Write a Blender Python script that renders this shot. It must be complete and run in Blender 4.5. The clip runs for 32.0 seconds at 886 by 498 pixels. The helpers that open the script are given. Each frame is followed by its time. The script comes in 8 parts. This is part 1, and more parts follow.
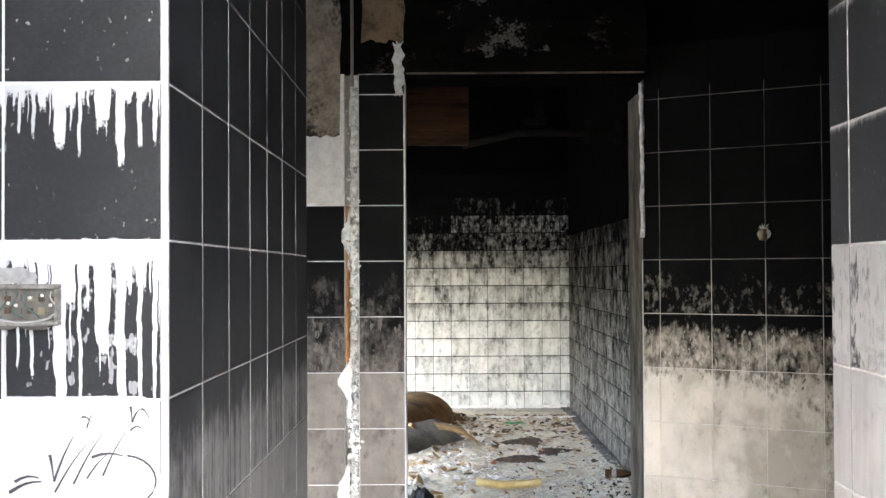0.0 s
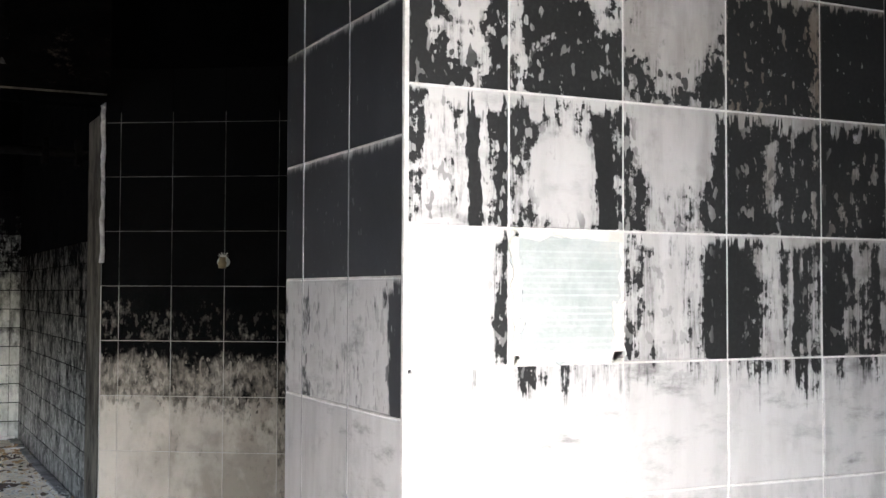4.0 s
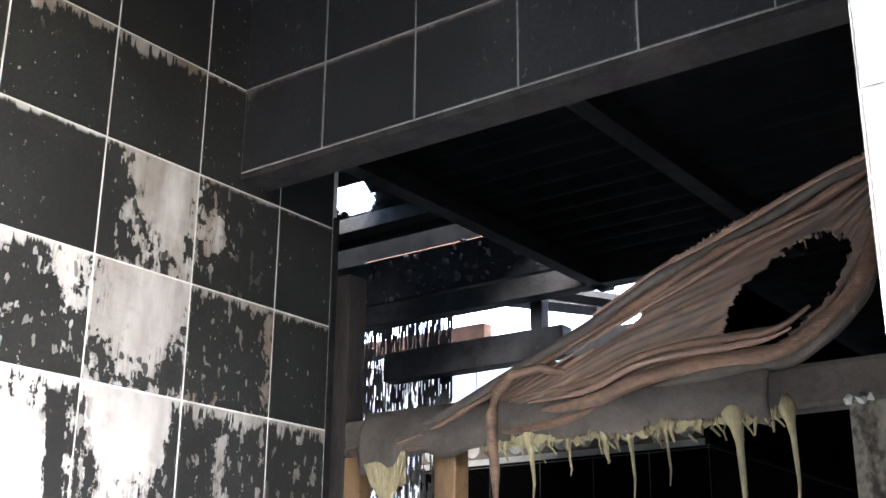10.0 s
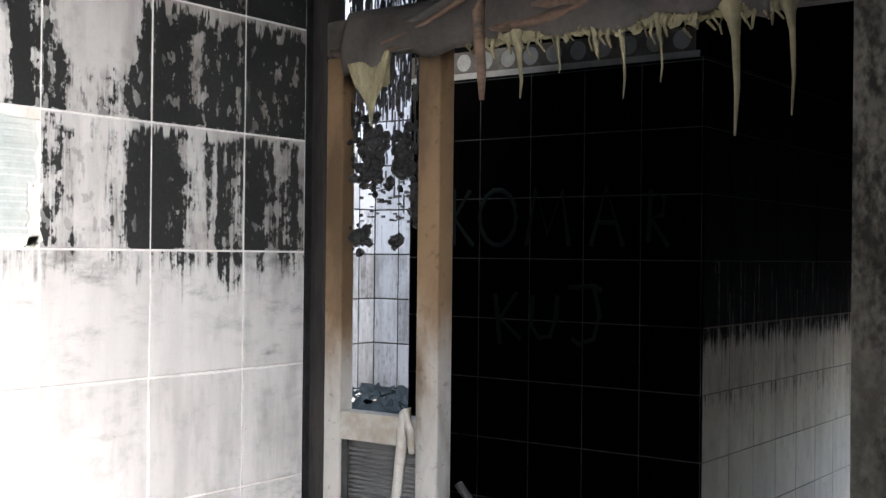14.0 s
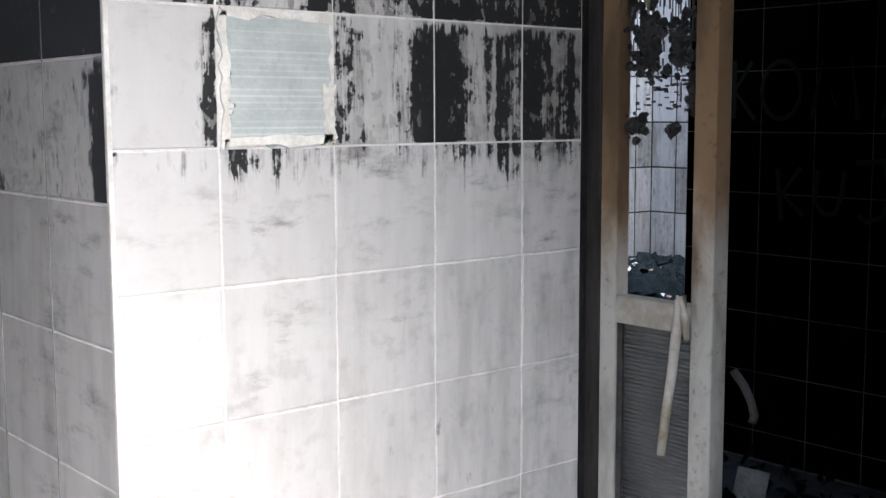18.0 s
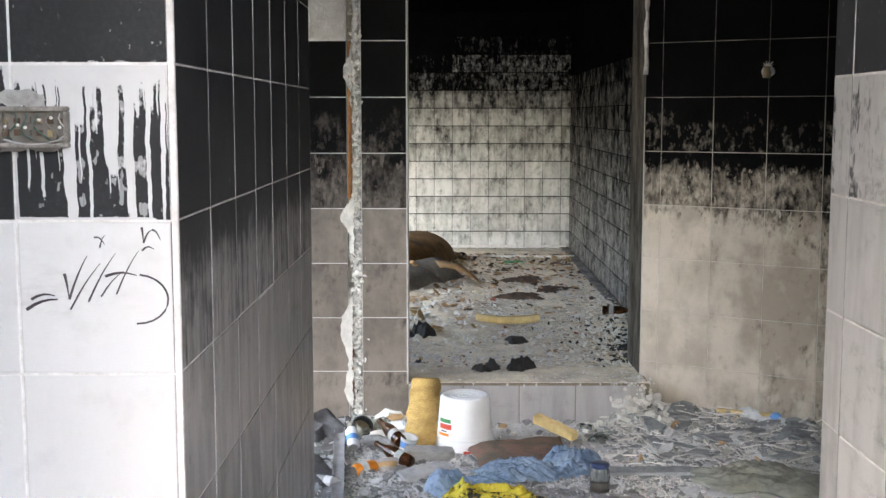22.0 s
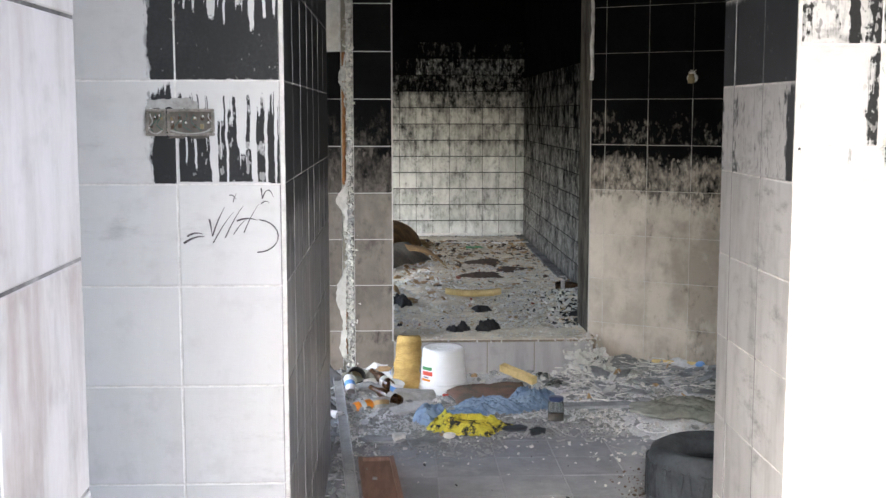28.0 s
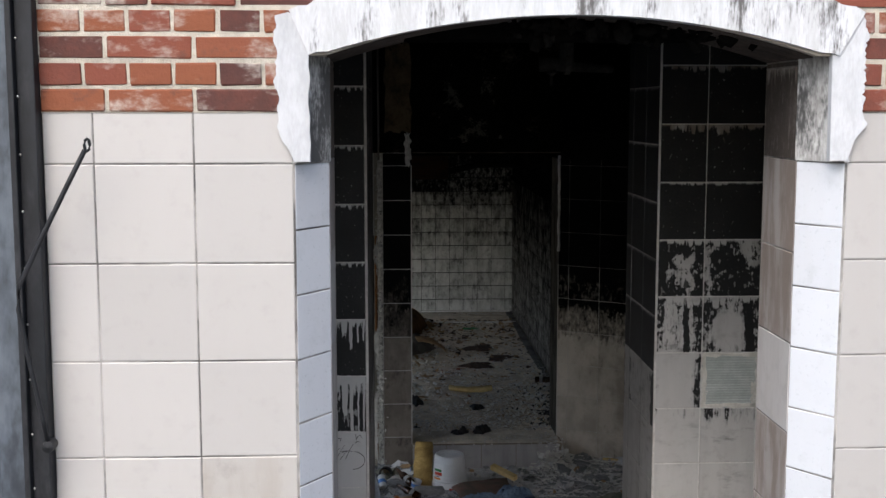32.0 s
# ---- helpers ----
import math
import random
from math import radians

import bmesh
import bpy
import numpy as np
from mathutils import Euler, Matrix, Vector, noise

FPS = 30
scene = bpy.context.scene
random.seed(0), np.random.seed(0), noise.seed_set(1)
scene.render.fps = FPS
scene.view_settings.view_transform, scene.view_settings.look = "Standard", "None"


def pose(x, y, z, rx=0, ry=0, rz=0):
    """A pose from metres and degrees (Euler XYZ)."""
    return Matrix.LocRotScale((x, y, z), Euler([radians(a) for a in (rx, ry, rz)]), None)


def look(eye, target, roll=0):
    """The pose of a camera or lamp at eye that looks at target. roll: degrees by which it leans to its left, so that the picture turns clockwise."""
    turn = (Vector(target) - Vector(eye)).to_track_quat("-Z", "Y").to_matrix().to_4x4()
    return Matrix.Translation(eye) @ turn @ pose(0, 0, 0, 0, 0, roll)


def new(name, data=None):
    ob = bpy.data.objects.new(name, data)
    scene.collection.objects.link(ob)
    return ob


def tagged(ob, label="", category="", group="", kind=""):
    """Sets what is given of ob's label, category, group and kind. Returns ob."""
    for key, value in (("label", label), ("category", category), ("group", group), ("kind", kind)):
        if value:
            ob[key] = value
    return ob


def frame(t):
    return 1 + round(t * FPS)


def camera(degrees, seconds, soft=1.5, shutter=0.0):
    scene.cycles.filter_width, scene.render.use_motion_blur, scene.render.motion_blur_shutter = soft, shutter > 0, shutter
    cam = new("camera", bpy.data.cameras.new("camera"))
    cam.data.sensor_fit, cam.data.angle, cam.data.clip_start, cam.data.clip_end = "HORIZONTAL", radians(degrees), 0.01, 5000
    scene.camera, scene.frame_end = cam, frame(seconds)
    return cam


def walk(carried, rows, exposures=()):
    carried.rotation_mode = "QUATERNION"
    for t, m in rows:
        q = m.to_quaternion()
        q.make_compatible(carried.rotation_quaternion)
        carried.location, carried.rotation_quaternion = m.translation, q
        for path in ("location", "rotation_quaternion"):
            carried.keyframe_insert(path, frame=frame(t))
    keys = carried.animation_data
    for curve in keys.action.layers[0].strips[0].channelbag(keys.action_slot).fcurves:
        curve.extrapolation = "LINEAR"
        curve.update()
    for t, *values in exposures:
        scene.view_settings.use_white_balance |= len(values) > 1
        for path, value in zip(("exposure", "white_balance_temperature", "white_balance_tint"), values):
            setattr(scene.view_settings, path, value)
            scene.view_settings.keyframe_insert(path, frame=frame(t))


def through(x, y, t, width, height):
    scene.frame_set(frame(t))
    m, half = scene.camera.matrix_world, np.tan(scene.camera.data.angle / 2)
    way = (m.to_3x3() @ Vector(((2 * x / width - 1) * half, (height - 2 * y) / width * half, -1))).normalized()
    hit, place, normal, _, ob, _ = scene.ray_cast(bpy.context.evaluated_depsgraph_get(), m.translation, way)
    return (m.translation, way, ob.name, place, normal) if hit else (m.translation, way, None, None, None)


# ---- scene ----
cam = camera(41.5, 32.0)
PATH = [
    (0, (0.048, -0.004, 1.795), (0.042, 1.996, 1.834), -0.3),
    (0.5, (0.069, -0.004, 1.81), (0.188, 1.992, 1.845), -0.3),
    (1, (0.078, 0.003, 1.816), (0.329, 1.987, 1.849), -0.3),
    (1.5, (0.057, -0.009, 1.814), (0.431, 1.955, 1.849), -0.3),
    (2, (0.061, -0.012, 1.816), (0.521, 1.934, 1.85), -0.3),
    (2.5, (0.036, -0.019, 1.814), (0.585, 1.904, 1.85), -0.2),
    (3, (0.05, -0.001, 1.834), (0.758, 1.87, 1.862), -0.5),
    (3.5, (0.044, -0.022, 1.821), (0.868, 1.8, 1.855), -0.5),
    (5.5, (0.033, -0.047, 1.828), (0.943, 1.71, 2.119), -0.2),
    (6, (0.071, -0.078, 1.827), (0.952, 1.678, 2.202), 0.1),
    (6.5, (0.039, -0.049, 1.844), (0.935, 1.682, 2.293), -0.2),
    (7, (0.062, -0.102, 1.863), (0.939, 1.622, 2.373), 0.5),
    (7.5, (0.029, -0.049, 1.861), (1.081, 1.551, 2.44), 0.4),
    (8, (0.029, -0.052, 1.828), (1.207, 1.447, 2.434), 0.6),
    (8.5, (0.039, -0.075, 1.8), (1.297, 1.354, 2.411), 1.0),
    (9, (0.025, -0.052, 1.775), (1.376, 1.285, 2.396), 0.9),
    (9.5, (-0.016, 0.023, 1.718), (1.445, 1.225, 2.365), -0.4),
    (10, (-0.029, -0.018, 1.713), (1.493, 1.115, 2.345), 0.5),
    (10.5, (0.0, -0.022, 1.709), (1.539, 1.119, 2.286), 0.8),
    (11, (0.007, -0.001, 1.706), (1.564, 1.151, 2.205), 0.7),
    (11.5, (0.022, 0.011, 1.698), (1.595, 1.174, 2.115), 0.7),
    (12, (0.042, 0.001, 1.687), (1.627, 1.173, 2.023), 0.6),
    (12.5, (0.059, -0.002, 1.672), (1.657, 1.175, 1.927), 0.6),
    (13, (0.066, 0.0, 1.663), (1.669, 1.183, 1.834), 0.7),
    (13.5, (0.078, 0.012, 1.659), (1.686, 1.199, 1.749), 0.6),
    (14, (0.077, 0.026, 1.661), (1.689, 1.21, 1.671), 0.6),
    (14.5, (0.068, 0.024, 1.667), (1.681, 1.205, 1.593), 0.7),
    (16.5, (0.039, -0.018, 1.753), (1.601, 1.207, 1.506), 0.2),
    (17, (0.034, 0.004, 1.763), (1.532, 1.305, 1.511), 0.1),
    (17.5, (0.038, -0.019, 1.725), (1.469, 1.359, 1.499), -0.4),
    (18, (0.026, -0.02, 1.734), (1.309, 1.496, 1.507), -0.2),
    (18.5, (-0.003, 0.008, 1.73), (1.146, 1.631, 1.509), -0.2),
    (19, (-0.02, 0.002, 1.736), (0.971, 1.725, 1.514), -0.1),
    (19.5, (-0.016, -0.002, 1.742), (0.795, 1.812, 1.518), 0.0),
    (20, (0.015, -0.005, 1.749), (0.632, 1.884, 1.52), -0.2),
    (20.5, (0.039, -0.045, 1.74), (0.491, 1.89, 1.514), -0.1),
    (21, (0.043, -0.04, 1.747), (0.332, 1.926, 1.519), -0.0),
    (21.5, (0.037, -0.046, 1.75), (0.183, 1.936, 1.523), -0.1),
    (22, (0.04, -0.039, 1.76), (0.033, 1.948, 1.532), 0.0),
    (22.5, (0.023, -0.02, 1.769), (-0.049, 1.965, 1.539), 0.2),
    (23, (0.017, 0.004, 1.772), (-0.065, 1.989, 1.541), 0.3),
    (23.5, (0.02, 0.0, 1.775), (-0.026, 1.986, 1.544), 0.2),
    (24, (0.015, 0.003, 1.762), (0.029, 1.99, 1.531), 0.2),
    (24.5, (-0.004, 0.005, 1.746), (0.049, 1.99, 1.515), 0.3),
    (26.5, (-0.079, -0.028, 1.759), (0.003, 1.957, 1.53), 0.1),
    (27, (-0.118, -0.265, 1.759), (-0.036, 1.72, 1.531), -0.2),
    (27.5, (-0.143, -0.675, 1.763), (-0.062, 1.31, 1.535), -0.0),
    (28, (-0.154, -1.235, 1.762), (-0.074, 0.75, 1.532), 0.0),
    (28.5, (-0.182, -1.939, 1.748), (-0.096, 0.046, 1.52), -0.1),
    (29, (-0.223, -2.581, 1.757), (-0.134, -0.596, 1.529), 0.1),
    (29.5, (-0.25, -3.08, 1.785), (-0.162, -1.095, 1.558), 0.1),
    (30, (-0.287, -3.399, 1.889), (-0.199, -1.414, 1.661), 0.0),
    (30.5, (-0.318, -3.508, 1.993), (-0.23, -1.523, 1.764), 0.0),
    (31, (-0.348, -3.54, 2.211), (-0.258, -1.556, 1.979), 0.0),
    (31.5, (-0.352, -3.56, 2.723), (-0.262, -1.576, 2.487), 0.0),
    (32, (-0.36, -3.795, 3.246), (-0.27, -1.812, 3.007), 0.0),
]
EXPOSURES = [(0, 4.82, 6500, 10), (2, 4.5, 6450, 10), (3, 3.97, 6380, 10), (3.5, 3.95, 6340, 10), (6, 4.35, 6150, 10), (7, 4.9, 6220, 10), (8, 4.9, 6300, 10), (10, 5.1, 6400, 10), (12, 4.7, 6400, 10), (13, 4.15, 6400, 10), (14.5, 3.9, 6360, 10), (16.5, 3.6, 6180, 10), (17, 3.5, 6130, 10), (18, 3.12, 6050, 10), (19, 3.08, 6050, 10), (20, 3.22, 6050, 10), (21, 3.75, 6350, 10), (22, 4.05, 6650, 10), (23, 4.18, 6800, 10), (26.5, 4.25, 6700, 10), (27.5, 4.1, 6600, 10), (28, 3.85, 6550, 10), (28.5, 3.2, 6420, 10), (29, 2.35, 6350, 10), (29.5, 1.8, 6300, 10), (30, 1.44, 6180, 10), (31, 1.34, 6180, 10), (32, 1.24, 6350, 10)]
walk(cam, [(t, look(eye, target, roll)) for t, eye, target, roll in PATH], EXPOSURES)

# ---- light ----
world = bpy.data.worlds.new("sky")
scene.world = world
world.use_nodes = True
wn, wl = world.node_tree.nodes, world.node_tree.links
sky = wn.new("ShaderNodeTexSky")
sky.sky_type, sky.sun_disc = "NISHITA", False
sky.sun_elevation, sky.sun_rotation = radians(48), radians(200)
sky.air_density, sky.dust_density, sky.ozone_density = 1.0, 4.0, 0.8
back = wn["Background"]
back.inputs["Strength"].default_value = 0.15
wl.new(sky.outputs["Color"], back.inputs["Color"])
sun_data = bpy.data.lights.new("sun", "SUN")
sun_data.energy, sun_data.angle, sun_data.color = 1.3, radians(60), (0.92, 0.975, 1.0)
sun = new("sun", sun_data)
sun.matrix_world = look((0, 0, 30), (8, 10, 15))

# ---- materials ----
def nodes_of(name, rough=0.6, metal=0.0, spec=0.5):
    m = bpy.data.materials.new(name)
    m.use_nodes = True
    nt = m.node_tree
    b = nt.nodes["Principled BSDF"]
    b.inputs["Roughness"].default_value, b.inputs["Metallic"].default_value = rough, metal
    b.inputs["Specular IOR Level"].default_value = spec
    return m, nt, b


def node(nt, kind, **sets):
    n = nt.nodes.new(kind)
    for k, v in sets.items():
        if k in ("operation", "blend_type", "data_type", "interpolation_type", "attribute_type", "attribute_name", "feature", "noise_dimensions", "wave_type", "bands_direction", "invert"):
            setattr(n, k, v)
        else:
            n.inputs[k].default_value = v
    return n


def link(nt, a, b):
    nt.links.new(a, b)


def maths(nt, op, a, b=None, c=None, clamp=False):
    n = nt.nodes.new("ShaderNodeMath")
    n.operation, n.use_clamp = op, clamp
    for i, v in enumerate((a, b, c)):
        if v is None:
            continue
        if isinstance(v, (int, float)):
            n.inputs[i].default_value = v
        else:
            nt.links.new(v, n.inputs[i])
    return n.outputs[0]


def ramp01(nt, v, lo, hi, smooth=True):
    n = nt.nodes.new("ShaderNodeMapRange")
    n.interpolation_type = "SMOOTHSTEP" if smooth else "LINEAR"
    for i, q in ((0, v), (1, lo), (2, hi)):
        if isinstance(q, (int, float)):
            n.inputs[i].default_value = q
        else:
            nt.links.new(q, n.inputs[i])
    return n.outputs[0]


def mixc(nt, f, a, b):
    n = nt.nodes.new("ShaderNodeMix")
    n.data_type = "RGBA"
    for i, q in ((0, f), (6, a), (7, b)):
        if isinstance(q, (int, float)):
            n.inputs[i].default_value = q
        elif isinstance(q, tuple):
            n.inputs[i].default_value = (*q[:3], 1)
        else:
            nt.links.new(q, n.inputs[i])
    return n.outputs[2]


def noise_at(nt, scale, detail=4.0, rough=0.55, stretch=(1, 1, 1), shift=(0, 0, 0), world_space=True):
    src = nt.nodes.new("ShaderNodeNewGeometry").outputs["Position"] if world_space else nt.nodes.new("ShaderNodeTexCoord").outputs["Object"]
    mp = nt.nodes.new("ShaderNodeMapping")
    mp.inputs["Scale"].default_value, mp.inputs["Location"].default_value = stretch, shift
    nt.links.new(src, mp.inputs["Vector"])
    n = node(nt, "ShaderNodeTexNoise", Scale=scale, Detail=detail, Roughness=rough)
    nt.links.new(mp.outputs["Vector"], n.inputs["Vector"])
    return n.outputs["Fac"]


def bump(nt, b, h, strength=0.3, dist=0.004):
    n = node(nt, "ShaderNodeBump", Strength=strength, Distance=dist)
    nt.links.new(h, n.inputs["Height"])
    nt.links.new(n.outputs["Normal"], b.inputs["Normal"])


def prop(nt, name):
    return node(nt, "ShaderNodeAttribute", attribute_type="OBJECT", attribute_name=name).outputs["Fac"]


def tile_material(name, base, smoke, soot=(0.0085, 0.0085, 0.009), scale=1.0, rough=0.3, soft=0.025, dull=(0.32, 0.30), specks=0.0, blots=0.0, lanes=(22.0, 57.0, 101.0), grime=0.0, grain=(46, 2.3, 15, 3.0)):
    """Glazed tile under smoke film, washed soot and drips. Each tile's own soot, film and drip set how much."""
    m, nt, b = nodes_of(name, rough)
    rnd = nt.nodes.new("ShaderNodeObjectInfo").outputs["Random"]
    streak = noise_at(nt, 1.0, 5, 0.62, (grain[0] * scale, grain[0] * scale, grain[1] * scale))
    blot = noise_at(nt, blots or 13 * scale, 5, 0.6)
    fine = noise_at(nt, 90, 3, 0.6)
    sepn = nt.nodes.new("ShaderNodeSeparateXYZ")
    link(nt, nt.nodes.new("ShaderNodeTexCoord").outputs["Generated"], sepn.inputs[0])
    gx, gz = sepn.outputs[0], sepn.outputs[2]
    cov, film, drip, mot = prop(nt, "soot"), prop(nt, "film"), prop(nt, "drip"), prop(nt, "mottle")
    n = maths(nt, "ADD", maths(nt, "MULTIPLY", streak, maths(nt, "SUBTRACT", 0.78, maths(nt, "MULTIPLY", mot, 0.55))),
              maths(nt, "MULTIPLY", blot, maths(nt, "ADD", 0.22, maths(nt, "MULTIPLY", mot, 0.55))))
    n = maths(nt, "ADD", n, maths(nt, "MULTIPLY", maths(nt, "SUBTRACT", fine, 0.5), 0.12))
    n = maths(nt, "ADD", n, maths(nt, "MULTIPLY", maths(nt, "SUBTRACT", noise_at(nt, 38, 3, 0.55, (1, 1, 0.6), (3, 3, 5)), 0.5), maths(nt, "ADD", 0.12, maths(nt, "MULTIPLY", mot, 0.5))))
    t = maths(nt, "ADD", 0.22, maths(nt, "MULTIPLY", cov, 0.56))
    top = ramp01(nt, gz, 0.45, 1.0)
    t = maths(nt, "SUBTRACT", t, maths(nt, "MULTIPLY", top, maths(nt, "MULTIPLY", maths(nt, "MINIMUM", drip, 0.0), 0.34)))
    edge = maths(nt, "MAXIMUM", maths(nt, "ABSOLUTE", maths(nt, "SUBTRACT", gx, 0.5)), maths(nt, "ABSOLUTE", maths(nt, "SUBTRACT", gz, 0.5)))
    t = maths(nt, "SUBTRACT", t, maths(nt, "MULTIPLY", ramp01(nt, edge, 0.478, 0.496), maths(nt, "MULTIPLY", maths(nt, "MAXIMUM", drip, 0.0), 0.3)))
    t = maths(nt, "ADD", t, maths(nt, "MULTIPLY", prop(nt, "left"), ramp01(nt, gx, 0.34, 0.0)))
    t = maths(nt, "ADD", t, maths(nt, "MULTIPLY", prop(nt, "right"), ramp01(nt, gx, 0.66, 1.0)))
    # one upright band of soot left standing, one patch washed clear
    sway = maths(nt, "MULTIPLY", maths(nt, "SUBTRACT", noise_at(nt, 14, 3, 0.6, (0.5, 0.5, 1), (1, 6, 3)), 0.5), 0.16)
    off = maths(nt, "ABSOLUTE", maths(nt, "SUBTRACT", maths(nt, "ADD", gx, sway), prop(nt, "band_at")))
    t = maths(nt, "ADD", t, maths(nt, "MULTIPLY", ramp01(nt, maths(nt, "SUBTRACT", prop(nt, "band"), off), 0.0, 0.05), 0.5))
    px = maths(nt, "SUBTRACT", gx, prop(nt, "clear_x"))
    pz = maths(nt, "MULTIPLY", maths(nt, "SUBTRACT", gz, prop(nt, "clear_z")), 0.8)
    far = maths(nt, "SQRT", maths(nt, "ADD", maths(nt, "MULTIPLY", px, px), maths(nt, "MULTIPLY", pz, pz)))
    t = maths(nt, "SUBTRACT", t, maths(nt, "MULTIPLY", ramp01(nt, maths(nt, "SUBTRACT", maths(nt, "SUBTRACT", prop(nt, "clear"), far), maths(nt, "LESS_THAN", prop(nt, "clear"), 0.01)), -0.24, 0.18), 0.29))
    mask = ramp01(nt, maths(nt, "SUBTRACT", t, n), -soft, soft)
    # flecks: soot left on the clear parts, bare glaze in the black
    fleck = noise_at(nt, 40, 2, 0.5, (1, 1, 0.5), (6, 1, 2))
    mask = maths(nt, "MAXIMUM", mask, maths(nt, "MULTIPLY", ramp01(nt, fleck, 0.59, 0.62), maths(nt, "MULTIPLY", mot, ramp01(nt, t, 0.30, 0.44))))
    mask = maths(nt, "MULTIPLY", mask, maths(nt, "SUBTRACT", 1.0, maths(nt, "MULTIPLY", ramp01(nt, fleck, 0.40, 0.37), maths(nt, "MULTIPLY", mot, ramp01(nt, t, 0.74, 0.60)))))
    # thinner soot smeared round the black
    thin = maths(nt, "MULTIPLY", ramp01(nt, maths(nt, "SUBTRACT", t, n), -0.13, 0.02), ramp01(nt, noise_at(nt, 1.0, 4, 0.65, (120, 120, 9), (4, 4, 4)), 0.40, 0.66))
    mask = maths(nt, "MAXIMUM", mask, maths(nt, "MULTIPLY", thin, 0.75))
    # runs of clean water from the joint above, round-ended, of many lengths
    pos = nt.nodes.new("ShaderNodeSeparateXYZ")
    link(nt, nt.nodes.new("ShaderNodeNewGeometry").outputs["Position"], pos.inputs[0])
    lane = maths(nt, "ADD", maths(nt, "ADD", pos.outputs[0], pos.outputs[1]), maths(nt, "MULTIPLY", sway, 0.10))
    limit = maths(nt, "ADD", 0.03, maths(nt, "MULTIPLY", blot, 0.10))
    for rate, reach, keen in zip(lanes, (1.0, 0.75, 0.5), (0.5, 0.38, 0.32)):
        v = nt.nodes.new("ShaderNodeTexVoronoi")
        v.voronoi_dimensions = "1D"
        v.inputs["Scale"].default_value = rate
        link(nt, lane, v.inputs["W"])
        sc = nt.nodes.new("ShaderNodeSeparateColor")
        link(nt, v.outputs["Color"], sc.inputs[0])
        long = maths(nt, "MULTIPLY", maths(nt, "POWER", sc.outputs[0], 1.6), reach)
        half = maths(nt, "ADD", 0.10, maths(nt, "MULTIPLY", sc.outputs[1], keen))
        fall = maths(nt, "MULTIPLY", maths(nt, "POWER", maths(nt, "DIVIDE", v.outputs["Distance"], half), 6.0), 0.25)
        limit = maths(nt, "MAXIMUM", limit, maths(nt, "SUBTRACT", long, fall))
    run = maths(nt, "SUBTRACT", maths(nt, "MULTIPLY", limit, maths(nt, "MAXIMUM", drip, 0.0)), maths(nt, "SUBTRACT", 1.0, gz))
    run = maths(nt, "ADD", run, maths(nt, "MULTIPLY", maths(nt, "SUBTRACT", fine, 0.5), maths(nt, "MULTIPLY", maths(nt, "MULTIPLY", drip, 2.0, clamp=True), 0.2)))
    wet = maths(nt, "MULTIPLY", ramp01(nt, run, -0.012 - soft * 0.4, 0.012 + soft * 0.4), maths(nt, "GREATER_THAN", drip, 0.005))
    mask = maths(nt, "MULTIPLY", mask, maths(nt, "SUBTRACT", 1.0, wet))
    big = noise_at(nt, 3.2, 4, 0.6)
    smear = noise_at(nt, 1.0, 5, 0.6, (grain[2], grain[2], grain[3]), (5, 2, 8))
    lf = maths(nt, "MULTIPLY", film, maths(nt, "ADD", 0.15, maths(nt, "ADD", maths(nt, "MULTIPLY", big, 0.8), maths(nt, "MULTIPLY", ramp01(nt, smear, 0.38, 0.68), 0.75))), clamp=True)
    wear = maths(nt, "MULTIPLY", ramp01(nt, blot, 0.52, 0.72), 0.35)
    col = mixc(nt, lf, base, smoke)
    col = mixc(nt, maths(nt, "MULTIPLY", wear, maths(nt, "ADD", 0.25, film)), col, tuple(c * 0.55 for c in smoke))
    if grime:
        swipe = maths(nt, "MULTIPLY", ramp01(nt, noise_at(nt, 1.0, 6, 0.68, (5, 5, 13), (7, 7, 2)), 0.50, 0.74), ramp01(nt, noise_at(nt, 2.3, 3, 0.5, (1, 1, 1), (2, 9, 4)), 0.42, 0.62))
        col = mixc(nt, maths(nt, "MULTIPLY", swipe, grime), col, tuple(c * 0.3 for c in smoke))
    tan = maths(nt, "MULTIPLY", prop(nt, "brown"), ramp01(nt, maths(nt, "ADD", maths(nt, "MULTIPLY", smear, 0.6), maths(nt, "MULTIPLY", big, 0.4)), 0.30, 0.62), clamp=True)
    col = mixc(nt, tan, col, (0.17, 0.125, 0.09))
    hsv = node(nt, "ShaderNodeHueSaturation")
    link(nt, maths(nt, "ADD", 0.93, maths(nt, "MULTIPLY", rnd, 0.12)), hsv.inputs["Value"])
    link(nt, col, hsv.inputs["Color"])
    sootc = mixc(nt, ramp01(nt, maths(nt, "ADD", maths(nt, "MULTIPLY", big, 0.6), maths(nt, "MULTIPLY", fine, 0.4)), 0.4, 0.75), soot, tuple(c * 2.0 for c in soot))
    speck = maths(nt, "MULTIPLY", ramp01(nt, noise_at(nt, 60, 2, 0.5, (1, 1, 0.7), (2, 7, 1)), 0.67, 0.71), ramp01(nt, big, 0.42, 0.60))
    sootc = mixc(nt, maths(nt, "MULTIPLY", speck, specks), sootc, tuple(c * 0.6 for c in base))
    link(nt, mixc(nt, mask, hsv.outputs["Color"], sootc), b.inputs["Base Color"])
    link(nt, maths(nt, "SUBTRACT", 0.5, maths(nt, "MULTIPLY", mask, dull[0])), b.inputs["Specular IOR Level"])
    link(nt, maths(nt, "ADD", rough, maths(nt, "ADD", maths(nt, "MULTIPLY", mask, dull[1]), maths(nt, "MULTIPLY", fine, 0.15))), b.inputs["Roughness"])
